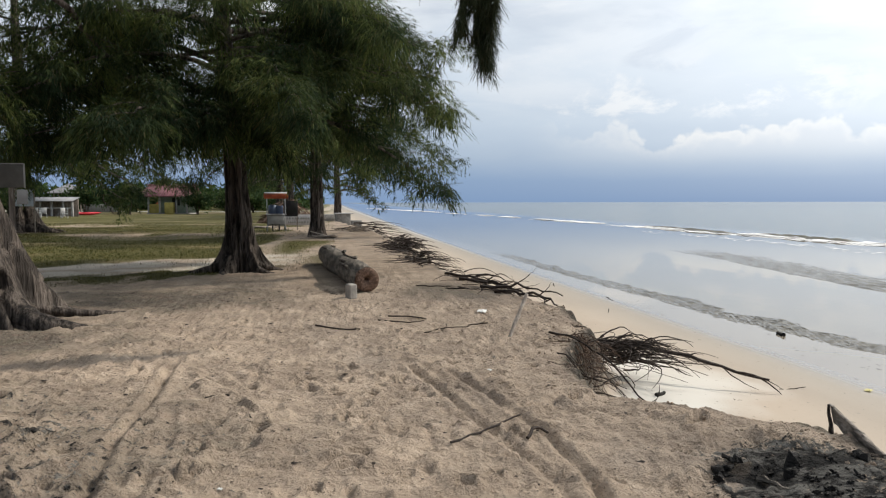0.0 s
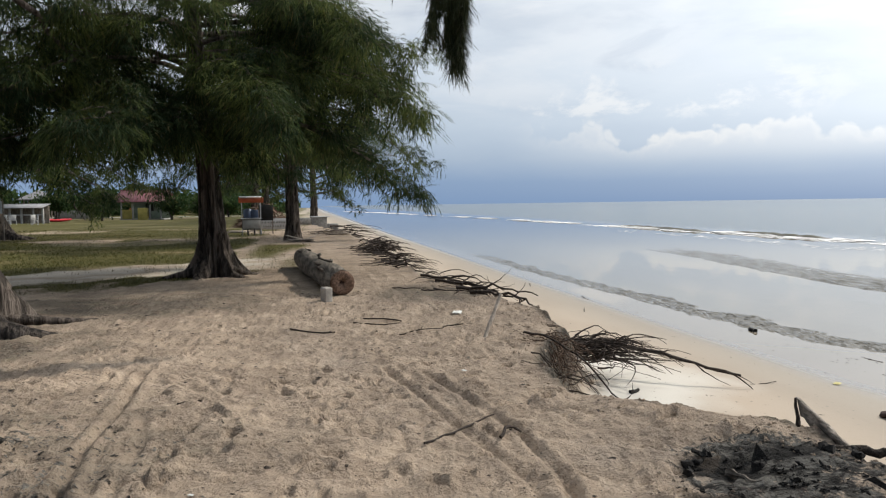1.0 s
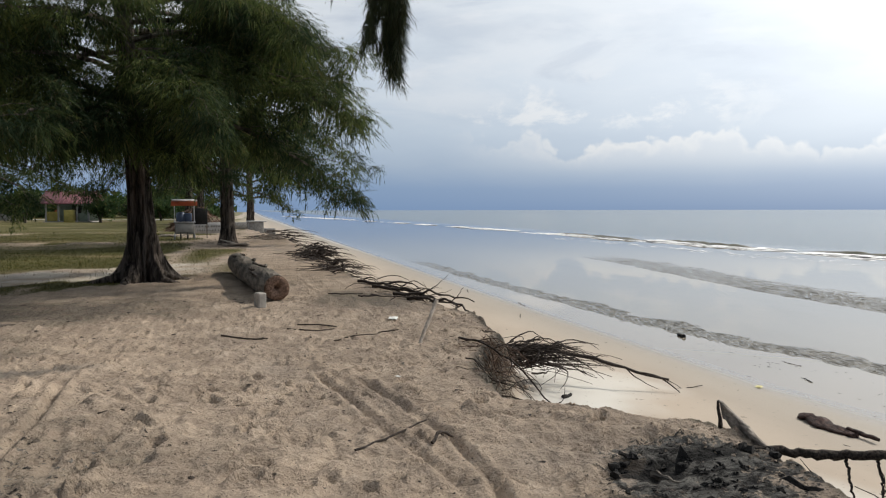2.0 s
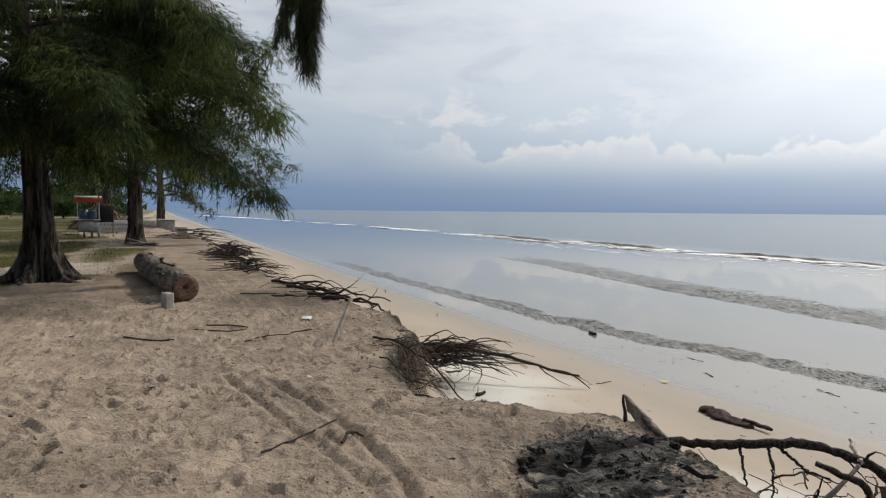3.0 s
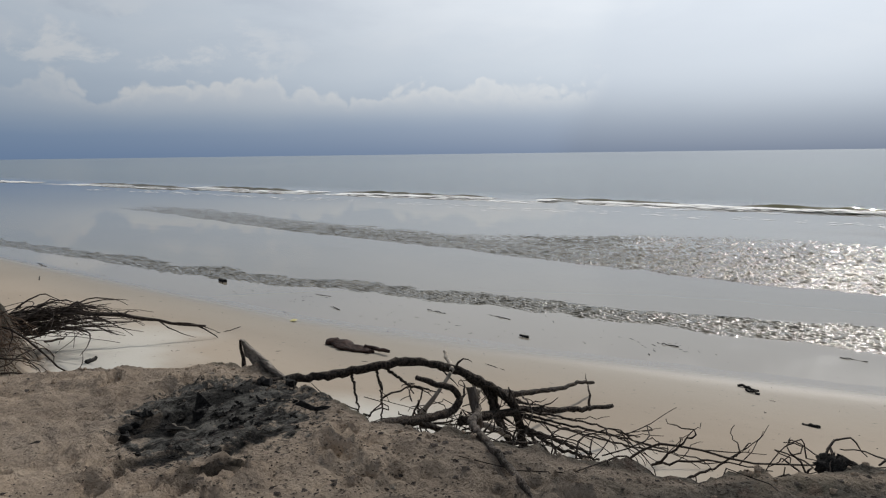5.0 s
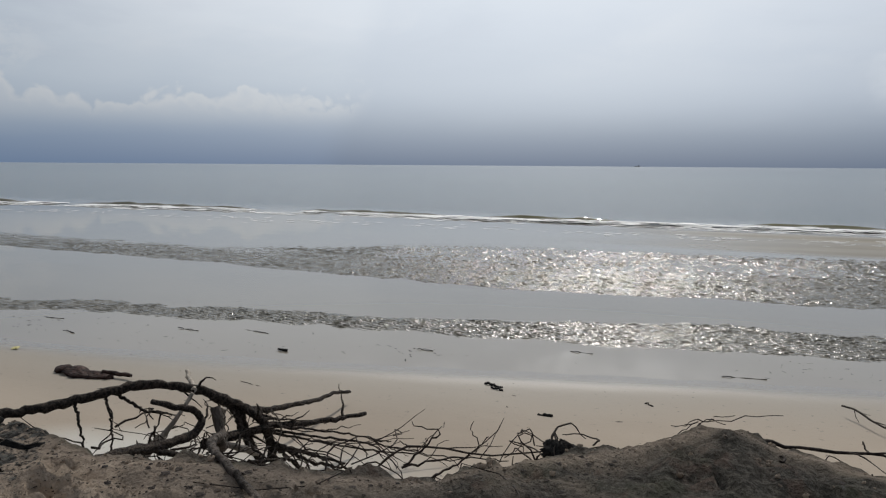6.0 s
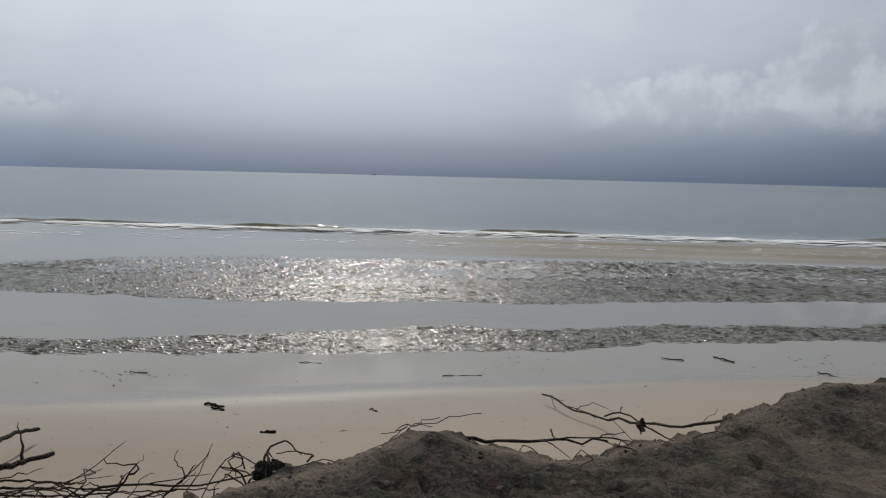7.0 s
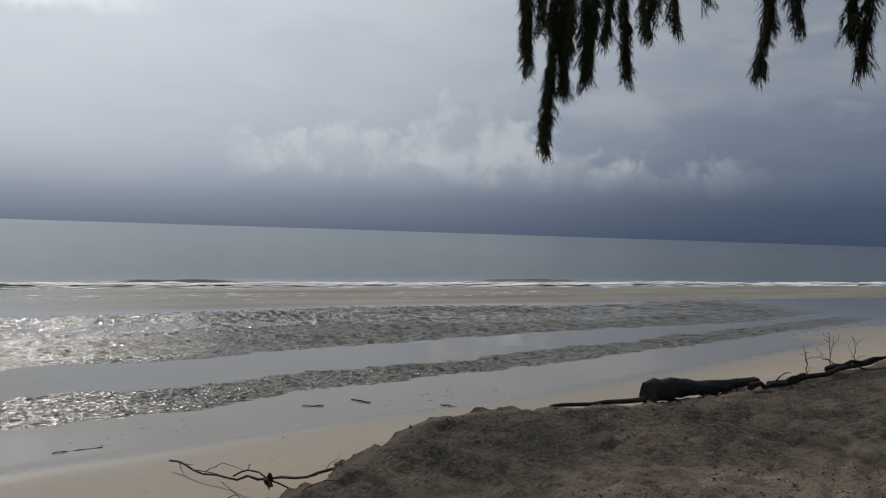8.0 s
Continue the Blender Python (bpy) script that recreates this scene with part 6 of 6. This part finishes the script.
def wheel(parent, x, y, z, r, w):
    th = np.linspace(0, 2 * np.pi, 20, endpoint=False)
    ring = [np.stack([np.full(20, x + dx), y + rr * np.cos(th), z + rr * np.sin(th)], 1) for dx, rr in ((-w, r * 0.62), (-w, r), (w, r), (w, r * 0.62))]
    i, j = np.meshgrid(np.arange(4), np.arange(20), indexing="ij")
    q = np.stack([i * 20 + j, i * 20 + (j + 1) % 20, (i + 1) % 4 * 20 + (j + 1) % 20, (i + 1) % 4 * 20 + j], -1).reshape(-1, 4)
    ob = part("wheel", [(np.concatenate(ring), q)], RUBBER, parent)
    part("rim", tube([(x - w * 0.6, y, z), (x + w * 0.6, y, z)], r * 0.63, 16), METAL, ob, smooth=False)
    return ob


def make_cart():
    c = thing("food_cart", pose(-3.1, 39.5, gz(-3.1, 39.5), 0, 0, 6), "grey food cart with blue boxes under an orange canopy", "cart", "")
    part("body", box(-0.5, -0.4, 0.28, 0.45, 0.5, 0.85, 0.02), GREYPAINT, c)
    part("counter", box(-0.56, -0.48, 0.86, 0.52, 0.56, 0.9, 0.01), METAL, c)
    part("front_panel", box(-0.46, -0.43, 0.36, 0.4, -0.41, 0.8, 0.005), WHITE, c)
    for x, y in ((-0.5, -0.36), (0.46, -0.36), (-0.5, 0.46), (0.46, 0.46)):
        part("leg", box(x - 0.03, y - 0.03, -0.02, x + 0.03, y + 0.03, 0.27, 0.005), METAL, c)
        part("canopy_pole", tube([(x, y, 0.9), (x, y, 2.02)], 0.018, 8), METAL, c)
    for x in (-0.22, 0.12):
        wheel(c, x, -0.3, 0.2, 0.2, 0.035)
    part("canopy", slab([(-0.62, -0.75, 1.98), (0.6, -0.75, 1.98), (0.6, 0.7, 2.08), (-0.62, 0.7, 2.08)], 0.03), GREYPAINT, c)
    part("valance", box(-0.66, -0.74, 1.72, 0.6, -0.71, 1.99, 0.005), ORANGE, c, "orange cloth valance")
    part("water_jug", tube([(-0.2, 0.0, 0.91), (-0.2, 0.0, 1.0), (-0.2, 0, 1.32), (-0.2, 0, 1.4)], [0.2, 0.24, 0.24, 0.12], 14), BLUE, c)
    part("storage_box", box(-0.02, -0.2, 0.91, 0.34, 0.25, 1.35, 0.02), BLUE, c)
    return c


make_cart()


def make_menu_board():
    b = thing("menu_board", pose(-2.45, 40.8, gz(-2.45, 40.8), 0, 0, 4), "black menu board standing on a post frame", "board")
    part("panel", box(-0.36, -0.03, 0.75, 0.4, 0.03, 1.62, 0.01), BLACK, b)
    for x in (-0.34, 0.36):
        part("post", box(x - 0.025, 0.03, -0.05, x + 0.025, 0.08, 1.7, 0.004), PLANK, b)
    return b


make_menu_board()


def make_banner():
    b = thing("low_banner", pose(-2.35, 45.5, gz(-2.35, 45.5), 0, 0, 3), "long pale low banner with dark lettering marks", "banner")
    part("panel", box(-1.1, -0.02, 0.12, 1.5, 0.02, 0.78, 0.01), WHITE, b)
    for x in (-1.08, 0.2, 1.48):
        part("post", box(x - 0.03, 0.02, -0.05, x + 0.03, 0.08, 0.85, 0.004), PLANK, b)
    rng = np.random.default_rng(180)
    for row, z in ((0, 0.5), (1, 0.26)):
        x = -0.95 + 0.4 * row
        while x < 1.2 - 0.5 * row:
            w = rng.uniform(0.06, 0.13)
            part("lettering_bar", box(x, -0.028, z, x + w, -0.021, z + 0.12, 0.0), GREYPAINT, b)
            x += w + rng.uniform(0.04, 0.1)
    return b


make_banner()


def make_tank(x, y, sx, sy, h, label, lid):
    t = thing("concrete_tank", pose(x, y, gz(x, y), 0, 0, 8), label, "tank")
    part("wall", box(-sx, -sy, -0.1, sx, sy, h, 0.03), CONCRETE, t)
    if lid:
        part("lid", box(-sx - 0.1, -sy - 0.1, h + 0.003, sx + 0.25, sy + 0.1, h + 0.08, 0.02), WHITE, t, "pale slab lid")
    return t


make_tank(0.6, 59.6, 0.55, 0.6, 1.2, "grey concrete tank with a pale lid at the bank", True)
make_tank(1.75, 62.5, 0.45, 0.4, 0.75, "small grey concrete box at the bank", False)
make_tank(-1.2, 61.0, 1.1, 0.35, 0.55, "low grey concrete wall near the bank", False)


def plank_pile(x, y, n, size, label, seed, mat=PLANK):
    rng = np.random.default_rng(seed)
    ob = thing("plank_pile", pose(x, y, gz(x, y)), label, "planks")
    for k in range(n):
        ln = size * rng.uniform(0.5, 1.2)
        z = 0.03 + 0.035 * (k // 3)
        part("plank", box(-ln / 2, -0.06, 0, ln / 2, 0.06, 0.03, 0.004), mat if rng.random() < 0.7 else PALEWOOD, ob,
             at=pose(rng.normal(0, 0.18 * size), rng.normal(0, 0.2), z, rng.normal(0, 6), rng.normal(0, 8), rng.normal(10, 25)))
    return ob


plank_pile(-0.45, 31.9, 12, 1.0, "broken planks heaped at the foot of a tree", 181)
plank_pile(1.2, 38.5, 14, 1.4, "heap of pale broken boards on the sand", 182)
plank_pile(-2.0, 57.0, 16, 2.0, "low heap of weathered boards", 183)
plank_pile(-4.2, 43.5, 8, 1.4, "weathered boards lying in the grass", 184)


def make_thatch():
    """A heap of dead palm fronds behind the stall."""
    rng = np.random.default_rng(185)
    n = 1500
    a = rng.uniform(0, 6.28, n)
    d = rng.random(n) ** 0.7
    base = np.stack([2.2 * d * np.cos(a), 1.2 * d * np.sin(a), 1.9 * (1 - d**1.6) * rng.random(n)], 1)
    way = np.stack([np.cos(a), np.sin(a), -0.7 + rng.normal(0, 0.4, n)], 1) * rng.uniform(0.3, 0.7, n)[:, None]
    side = rng.normal(0, 0.03, (n, 3))
    v = np.stack([base - side, base + side, base + way], 1).reshape(-1, 3)
    m = make_plain("dead_fronds", (0.12, 0.07, 0.045, 1), 0.9, 0.4, 3.0)
    ob = part("thatch_heap", [(v, np.arange(len(v)).reshape(-1, 3))], m, at=pose(-3.5, 55.0, gz(-3.5, 55)), smooth=False)
    tagged(ob, "heap of brown dead fronds behind the stall", "fronds")


make_thatch()


def make_house():
    x, y = -21.2, 99.0
    h = thing("house", pose(x, y, gz(x, y), 0, 0, -4), "low open house with a red metal roof and yellow walls", "house")
    part("plinth", box(-2.6, -2.6, -0.3, 2.6, 2.6, 0.12, 0.02), CONCRETE, h)
    part("wall", box(-2.45, 1.9, 0.13, 2.45, 2.1, 2.4, 0.01), WALL_G, h)
    part("wall", box(-2.45, -2.2, 0.13, -0.9, -2.05, 1.3, 0.01), WALL_Y, h)
    part("wall", box(1.2, -2.2, 0.13, 2.45, -2.05, 1.1, 0.01), WALL_G, h)
    for px in (-2.4, -1.0, 1.1, 2.4):
        part("post", box(px - 0.09, -2.3, 0.13, px + 0.09, -2.1, 2.4, 0.01), WHITE, h)
    for s in (-1, 1):
        roof = part("roof", slab([(-3.3, s * 3.0, 2.3), (3.3, s * 3.0, 2.3), (3.1, 0, 3.75), (-3.1, 0, 3.75)][:: s], 0.08), RED_ROOF, h)
        for k in range(14):
            u = -3.2 + 6.4 * k / 13
            part("roof_rib", tube([(u, s * 3.0, 2.32), (u * 0.95, 0.02 * s, 3.77)], 0.03, 5), RED_ROOF, roof)
    part("ridge_cap", tube([(-3.15, 0, 3.77), (3.15, 0, 3.77)], 0.1, 8), RED_ROOF, h)
    part("door", box(-0.6, 1.84, 0.13, 0.4, 1.89, 2.1, 0.01), BLACK, h)
    return h


make_house()


def make_shelter(x, y, s, top, label, turn=0):
    h = thing("beach_shelter", pose(x, y, gz(x, y), 0, 0, turn), label, "shelter")
    for px in (-s, s):
        for py in (-s, s):
            part("post", box(px - 0.08, py - 0.08, -0.1, px + 0.08, py + 0.08, top - 1.3, 0.01), PLANK, h)
    e, z0 = s + 0.7, top - 1.3
    corners = [(-e, -e, z0), (e, -e, z0), (e, e, z0), (-e, e, z0)]
    for k in range(4):
        a, b = corners[k], corners[(k + 1) % 4]
        v = np.array([a, b, (0, 0, top)])
        n = np.concatenate([v, v - (0, 0, 0.1)])
        part("roof", [(n, np.array([(0, 1, 2), (5, 4, 3)])), (n, np.array([(0, 3, 4, 1), (1, 4, 5, 2), (2, 5, 3, 0)]))], GREY_ROOF, h, smooth=False)
    part("bench", box(-s + 0.2, s - 0.6, 0.35, s - 0.2, s - 0.2, 0.45, 0.02), PLANK, h)
    return h


make_shelter(-36.0, 105.0, 1.6, 4.0, "open beach shelter with grey pyramid roof", 10)
make_shelter(-38.5, 84.0, 1.8, 3.7, "open beach shelter with grey pyramid roof", 35)
tagged(part("low_wall", box(-2.6, -0.15, -0.2, 2.6, 0.15, 1.15, 0.03), CONCRETE, at=pose(-33.3, 110, gz(-33.3, 110))), "low grey concrete wall beyond the lawn", "wall")


def make_kayak():
    k = thing("kayak", pose(-28.3, 87.5, gz(-28.3, 87.5), 0, 0, 8), "red plastic kayak lying on the grass", "kayak")
    s = np.linspace(-1, 1, 17)
    th = np.linspace(0, 2 * np.pi, 14, endpoint=False)
    r = 0.36 * np.sqrt(np.clip(1 - s**2, 0.003, 1)) ** 1.1
    v = np.stack([np.repeat(1.65 * s, 14), np.outer(r, np.cos(th)).ravel(), 0.2 + 0.1 * np.repeat(s**2, 14) + np.outer(r * 0.5, np.sin(th)).ravel()], 1)
    i, j = np.meshgrid(np.arange(16), np.arange(14), indexing="ij")
    q = np.stack([i * 14 + j, i * 14 + (j + 1) % 14, (i + 1) * 14 + (j + 1) % 14, (i + 1) * 14 + j], -1).reshape(-1, 4)
    part("hull", [(v, q)], RED, k)
    c = np.stack([0.45 * np.cos(th), 0.22 * np.sin(th), np.full(14, 0.37)], 1)
    part("cockpit_rim", tube(np.concatenate([c, c[:1]]), 0.025, 6), BLACK, k)
    return k


make_kayak()


def make_chair(x, y, turn):
    c = thing("garden_chair", pose(x, y, gz(x, y), 0, 0, turn), "white plastic garden chair beside the lawn", "chair", "white chairs by the lawn")
    part("seat", box(-0.24, -0.24, 0.42, 0.24, 0.24, 0.46, 0.015), WHITE, c)
    part("backrest", box(-0.24, 0.22, 0.47, 0.24, 0.26, 0.95, 0.015), WHITE, c)
    for px in (-0.22, 0.22):
        for py in (-0.22, 0.22):
            part("leg", tube([(px * 1.15, py * 1.15, 0), (px, py, 0.42)], 0.025, 6), WHITE, c)
        part("armrest", box(px - 0.03, -0.22, 0.64, px + 0.03, 0.22, 0.67, 0.008), WHITE, c)
    return c


chair = make_chair(-27.9, 74.5, 20)
for x, y, turn in ((-28.9, 75.6, 160), (-26.9, 76.2, 230), (-29.8, 73.8, 80), (-25.9, 74.2, 300)):
    copy_thing(chair, pose(x, y, gz(x, y), 0, 0, turn))


def make_stand():
    """A white roofed stand with posts beside the chairs."""
    s = thing("white_stand", pose(-29.2, 79.5, gz(-29, 79.5)), "white painted timber stand with open front", "stand")
    for px in (-2.0, -0.9, 0.2, 1.3, 2.2):
        part("post", box(px - 0.09, -0.09, -0.1, px + 0.09, 0.09, 1.55, 0.01), WHITE, s)
    part("rail", box(-2.1, -0.05, 0.8, 2.3, 0.05, 0.92, 0.01), WHITE, s)
    part("roof", slab([(-2.4, -0.8, 1.6), (2.5, -0.8, 1.6), (2.5, 1.4, 2.0), (-2.4, 1.4, 2.0)], 0.08), GREY_ROOF, s)
    part("back_wall", box(-2.2, 1.2, -0.1, 2.4, 1.3, 1.8, 0.01), PLANK, s)
    return s


make_stand()


def make_sign():
    g = gz(-6.2, 14.0)
    s = thing("signboard", pose(-6.2, 14.0, g, 0, 0, 3), "grey signboard panel with a pale rim on two posts", "sign")
    for px in (-0.5, 0.45):
        part("post", box(px - 0.04, -0.04, -0.1, px + 0.04, 0.04, 2.18 - g, 0.008), PLANK, s)
    part("board", box(-0.75, -0.075, 1.83 - g, 0.68, -0.045, 2.25 - g, 0.006), DARKPANEL, s)
    part("edge_strip", box(0.682, -0.08, 1.82 - g, 0.7, -0.035, 2.26 - g, 0.004), WHITE, s)
    part("edge_strip", box(-0.75, -0.08, 2.253 - g, 0.68, -0.035, 2.27 - g, 0.004), WHITE, s)
    part("notice", box(0.56, -0.085, 1.53 - g, 0.74, -0.06, 1.79 - g, 0.006), WHITE, s, "small pale notice below the board")
    return s


make_sign()
# added sheet on poles, a simple stand-in for a pale building behind the tree
tarp_u, tarp_v = np.meshgrid(np.linspace(-0.5, 0.5, 9), np.linspace(0, 1, 9), indexing="ij")
tarp_p = np.stack([tarp_u + 0.05 * np.sin(tarp_v * 6), 0.06 * np.sin(tarp_u * 14 + 2 * tarp_v), 1.35 + 0.85 * tarp_v], -1).reshape(-1, 3)
tarp_q = grid_faces(9, 9)
tarp = thing("hung_sheet", pose(-15.15, 38.0, gz(-15.15, 38.0)), "pale blue sheet on two poles standing in for a building", "sheet")
part("sheet", [(np.concatenate([tarp_p, tarp_p + (0, 0.006, 0)]), np.concatenate([tarp_q, tarp_q[:, ::-1] + 81]))], TARP, tarp)
for px in (-0.52, 0.52):
    part("pole", tube([(px, 0, -0.05), (px, 0, 2.25)], 0.03, 6), PLANK, tarp)


def make_ring():
    """Orange climbing hoop and a yellow box on the playground."""
    r = thing("climbing_hoop", pose(-24.0, 104.0, gz(-24, 104)), "orange hoop of playground equipment on the sand", "playground")
    a = np.linspace(0, math.pi, 15)
    for k, w in ((0, 0.7), (1, 0.45)):
        part("hoop", tube(np.stack([w * np.cos(a), np.full(15, 0.4 * k), 0.02 + 1.5 * np.sin(a) * (w / 0.7)], 1), 0.09, 8), ORANGE, r)
    part("crossbar", tube([(0, -0.05, 1.45), (0, 0.42, 1.0)], 0.05, 6), ORANGE, r)


make_ring()
tagged(part("yellow_booth", box(-0.55, -0.5, -0.1, 0.55, 0.5, 1.5, 0.04), WALL_Y, at=pose(-21.0, 96.3, gz(-21.0, 96.3))), "small yellow painted booth beside the house", "booth")


def bush(x, y, rx, ry, h, n, label, seed, leaf=0.22, trunk=0.0, mat=None):
    """A leafy shrub or small tree: many leaves round branching stems."""
    rng = np.random.default_rng(seed)
    ob = thing("shrub", pose(x, y, gz(x, y)), label, "shrub", "shrubs beyond the lawn")
    stems = []
    for k in range(5):
        a = rng.uniform(0, 6.28)
        stems += tube(bend([(0.1 * math.cos(a), 0.1 * math.sin(a), -0.1), (0.2 * rx * math.cos(a), 0.2 * ry * math.sin(a), trunk + 0.35 * (h - trunk)), (0.55 * rx * math.cos(a), 0.55 * ry * math.sin(a), trunk + 0.75 * (h - trunk))], 8, 0.03, rng), np.linspace(0.07, 0.02, 8), 5, 0.1, rng)
    part("stems", stems, BARK, ob)
    blobs = rng.normal(0, 1, (14, 3))
    blobs /= np.linalg.norm(blobs, axis=1)[:, None]
    blobs *= rng.uniform(0.3, 0.75, (14, 1))
    pick = rng.integers(0, 14, n)
    p = blobs[pick] + rng.normal(0, 0.2, (n, 3))
    p = p * (rx, ry, (h - trunk) / 2) + (0, 0, trunk + (h - trunk) / 2)
    p[:, 2] = np.maximum(p[:, 2], 0.03)
    d = rng.normal(0, 1, (n, 3))
    d /= np.linalg.norm(d, axis=1)[:, None]
    e = np.cross(d, rng.normal(0, 1, (n, 3)))
    e /= np.linalg.norm(e, axis=1)[:, None] + 1e-6
    s = leaf * rng.uniform(0.5, 1.2, n)[:, None]
    v = np.stack([p - d * s, p + e * s * 0.4, p + d * s, p - e * s * 0.4], 1).reshape(-1, 3)
    part("foliage", [(v, np.arange(len(v)).reshape(-1, 4))], mat or BUSH, ob, smooth=False)
    return ob


for k, (x, y, rx, h, tr) in enumerate(((-24.2, 90.0, 1.6, 4.2, 0.9), (-26.0, 92.0, 2.2, 3.6, 0.9), (-17.5, 96.0, 2.4, 3.4, 0.4), (-15.0, 104.0, 2.5, 3.2, 0.2), (-27.5, 101.0, 2.0, 3.2, 0.3), (-31.0, 96.0, 2.6, 4.2, 0.6), (-41.0, 98.0, 3.5, 5.5, 0.5),
                                      (-36.0, 90.0, 2.6, 4.4, 1.2), (-33.0, 82.0, 2.2, 4.0, 1.4), (-45.0, 92.0, 4.0, 6.5, 0.5), (-12.0, 110.0, 2.6, 3.0, 0.2), (-9.5, 118.0, 2.6, 3.0, 0.2), (-20.0, 106.0, 3.0, 3.4, 0.3))):
    bush(x, y, rx, rx * 0.8, h, 2600, "rounded green shrub beyond the lawn", 200 + k, 0.2, tr)


def make_far_wood():
    """The distant belt of trees behind the houses and down the coast."""
    rng = np.random.default_rng(230)
    v = []
    for k in range(150):
        f = k / 149
        if f < 0.75:
            x, y = -130 + 125 * f / 0.75 + rng.normal(0, 3), 150 + rng.normal(0, 9)
        else:
            g = (f - 0.75) / 0.25
            x, y = -5 - 20 * g + rng.normal(0, 2), 150 + 330 * g
            x = min(x, np.interp(y, EDGE[:, 1], EDGE[:, 0]) - 6)
        h = rng.uniform(3.0, 6.0) if f < 0.75 else rng.uniform(6, 11)
        n = 420
        p = rng.normal(0, 1, (n, 3))
        p /= np.linalg.norm(p, axis=1)[:, None]
        p *= rng.uniform(0.4, 1.0, (n, 1)) * (1 + 0.3 * np.sin(5 * p[:, :1] + 7 * p[:, 2:]))
        p = p * (4.2, 4.2, h / 2) + (x, y, h / 2 - 0.2 + gz(x, y))
        d, e = rng.normal(0, 0.42, (n, 3)), rng.normal(0, 0.42, (n, 3))
        v.append(np.stack([p - d, p + e, p + d], 1).reshape(-1, 3))
    v = np.concatenate(v)
    v[:, 2] = np.maximum(v[:, 2], 0.0)
    tagged(part("far_wood", [(v, np.arange(len(v)).reshape(-1, 3))], BUSH, smooth=False), "distant belt of dark green trees", "woods", kind="stuff")


make_far_wood()
xs_p, ys_p = np.linspace(-60, 0, 61), np.array([118.0, 119.5, 121.0, 122.5])
x_p, y_p = np.meshgrid(xs_p, ys_p, indexing="ij")
y_p = y_p - 0.25 * (x_p + 12) * (x_p > -12) * 1.5
tagged(part("path", [(np.stack([x_p, y_p, ground_z(x_p, y_p, False) + 0.03], -1), grid_faces(61, 4))], PAVING), "pale paved path across the far lawn", "path", kind="structure")


def make_ship():
    s = thing("ship", pose(3000, 360, SEA, 0, 0, 80), "tiny dark cargo ship on the horizon", "ship")
    part("hull", box(-10, -3, -1, 10, 3, 2.5, 0.6), GREYPAINT, s)
    part("bridge", box(-8, -2.4, 2.55, -4, 2.4, 6, 0.3), GREYPAINT, s)


make_ship()
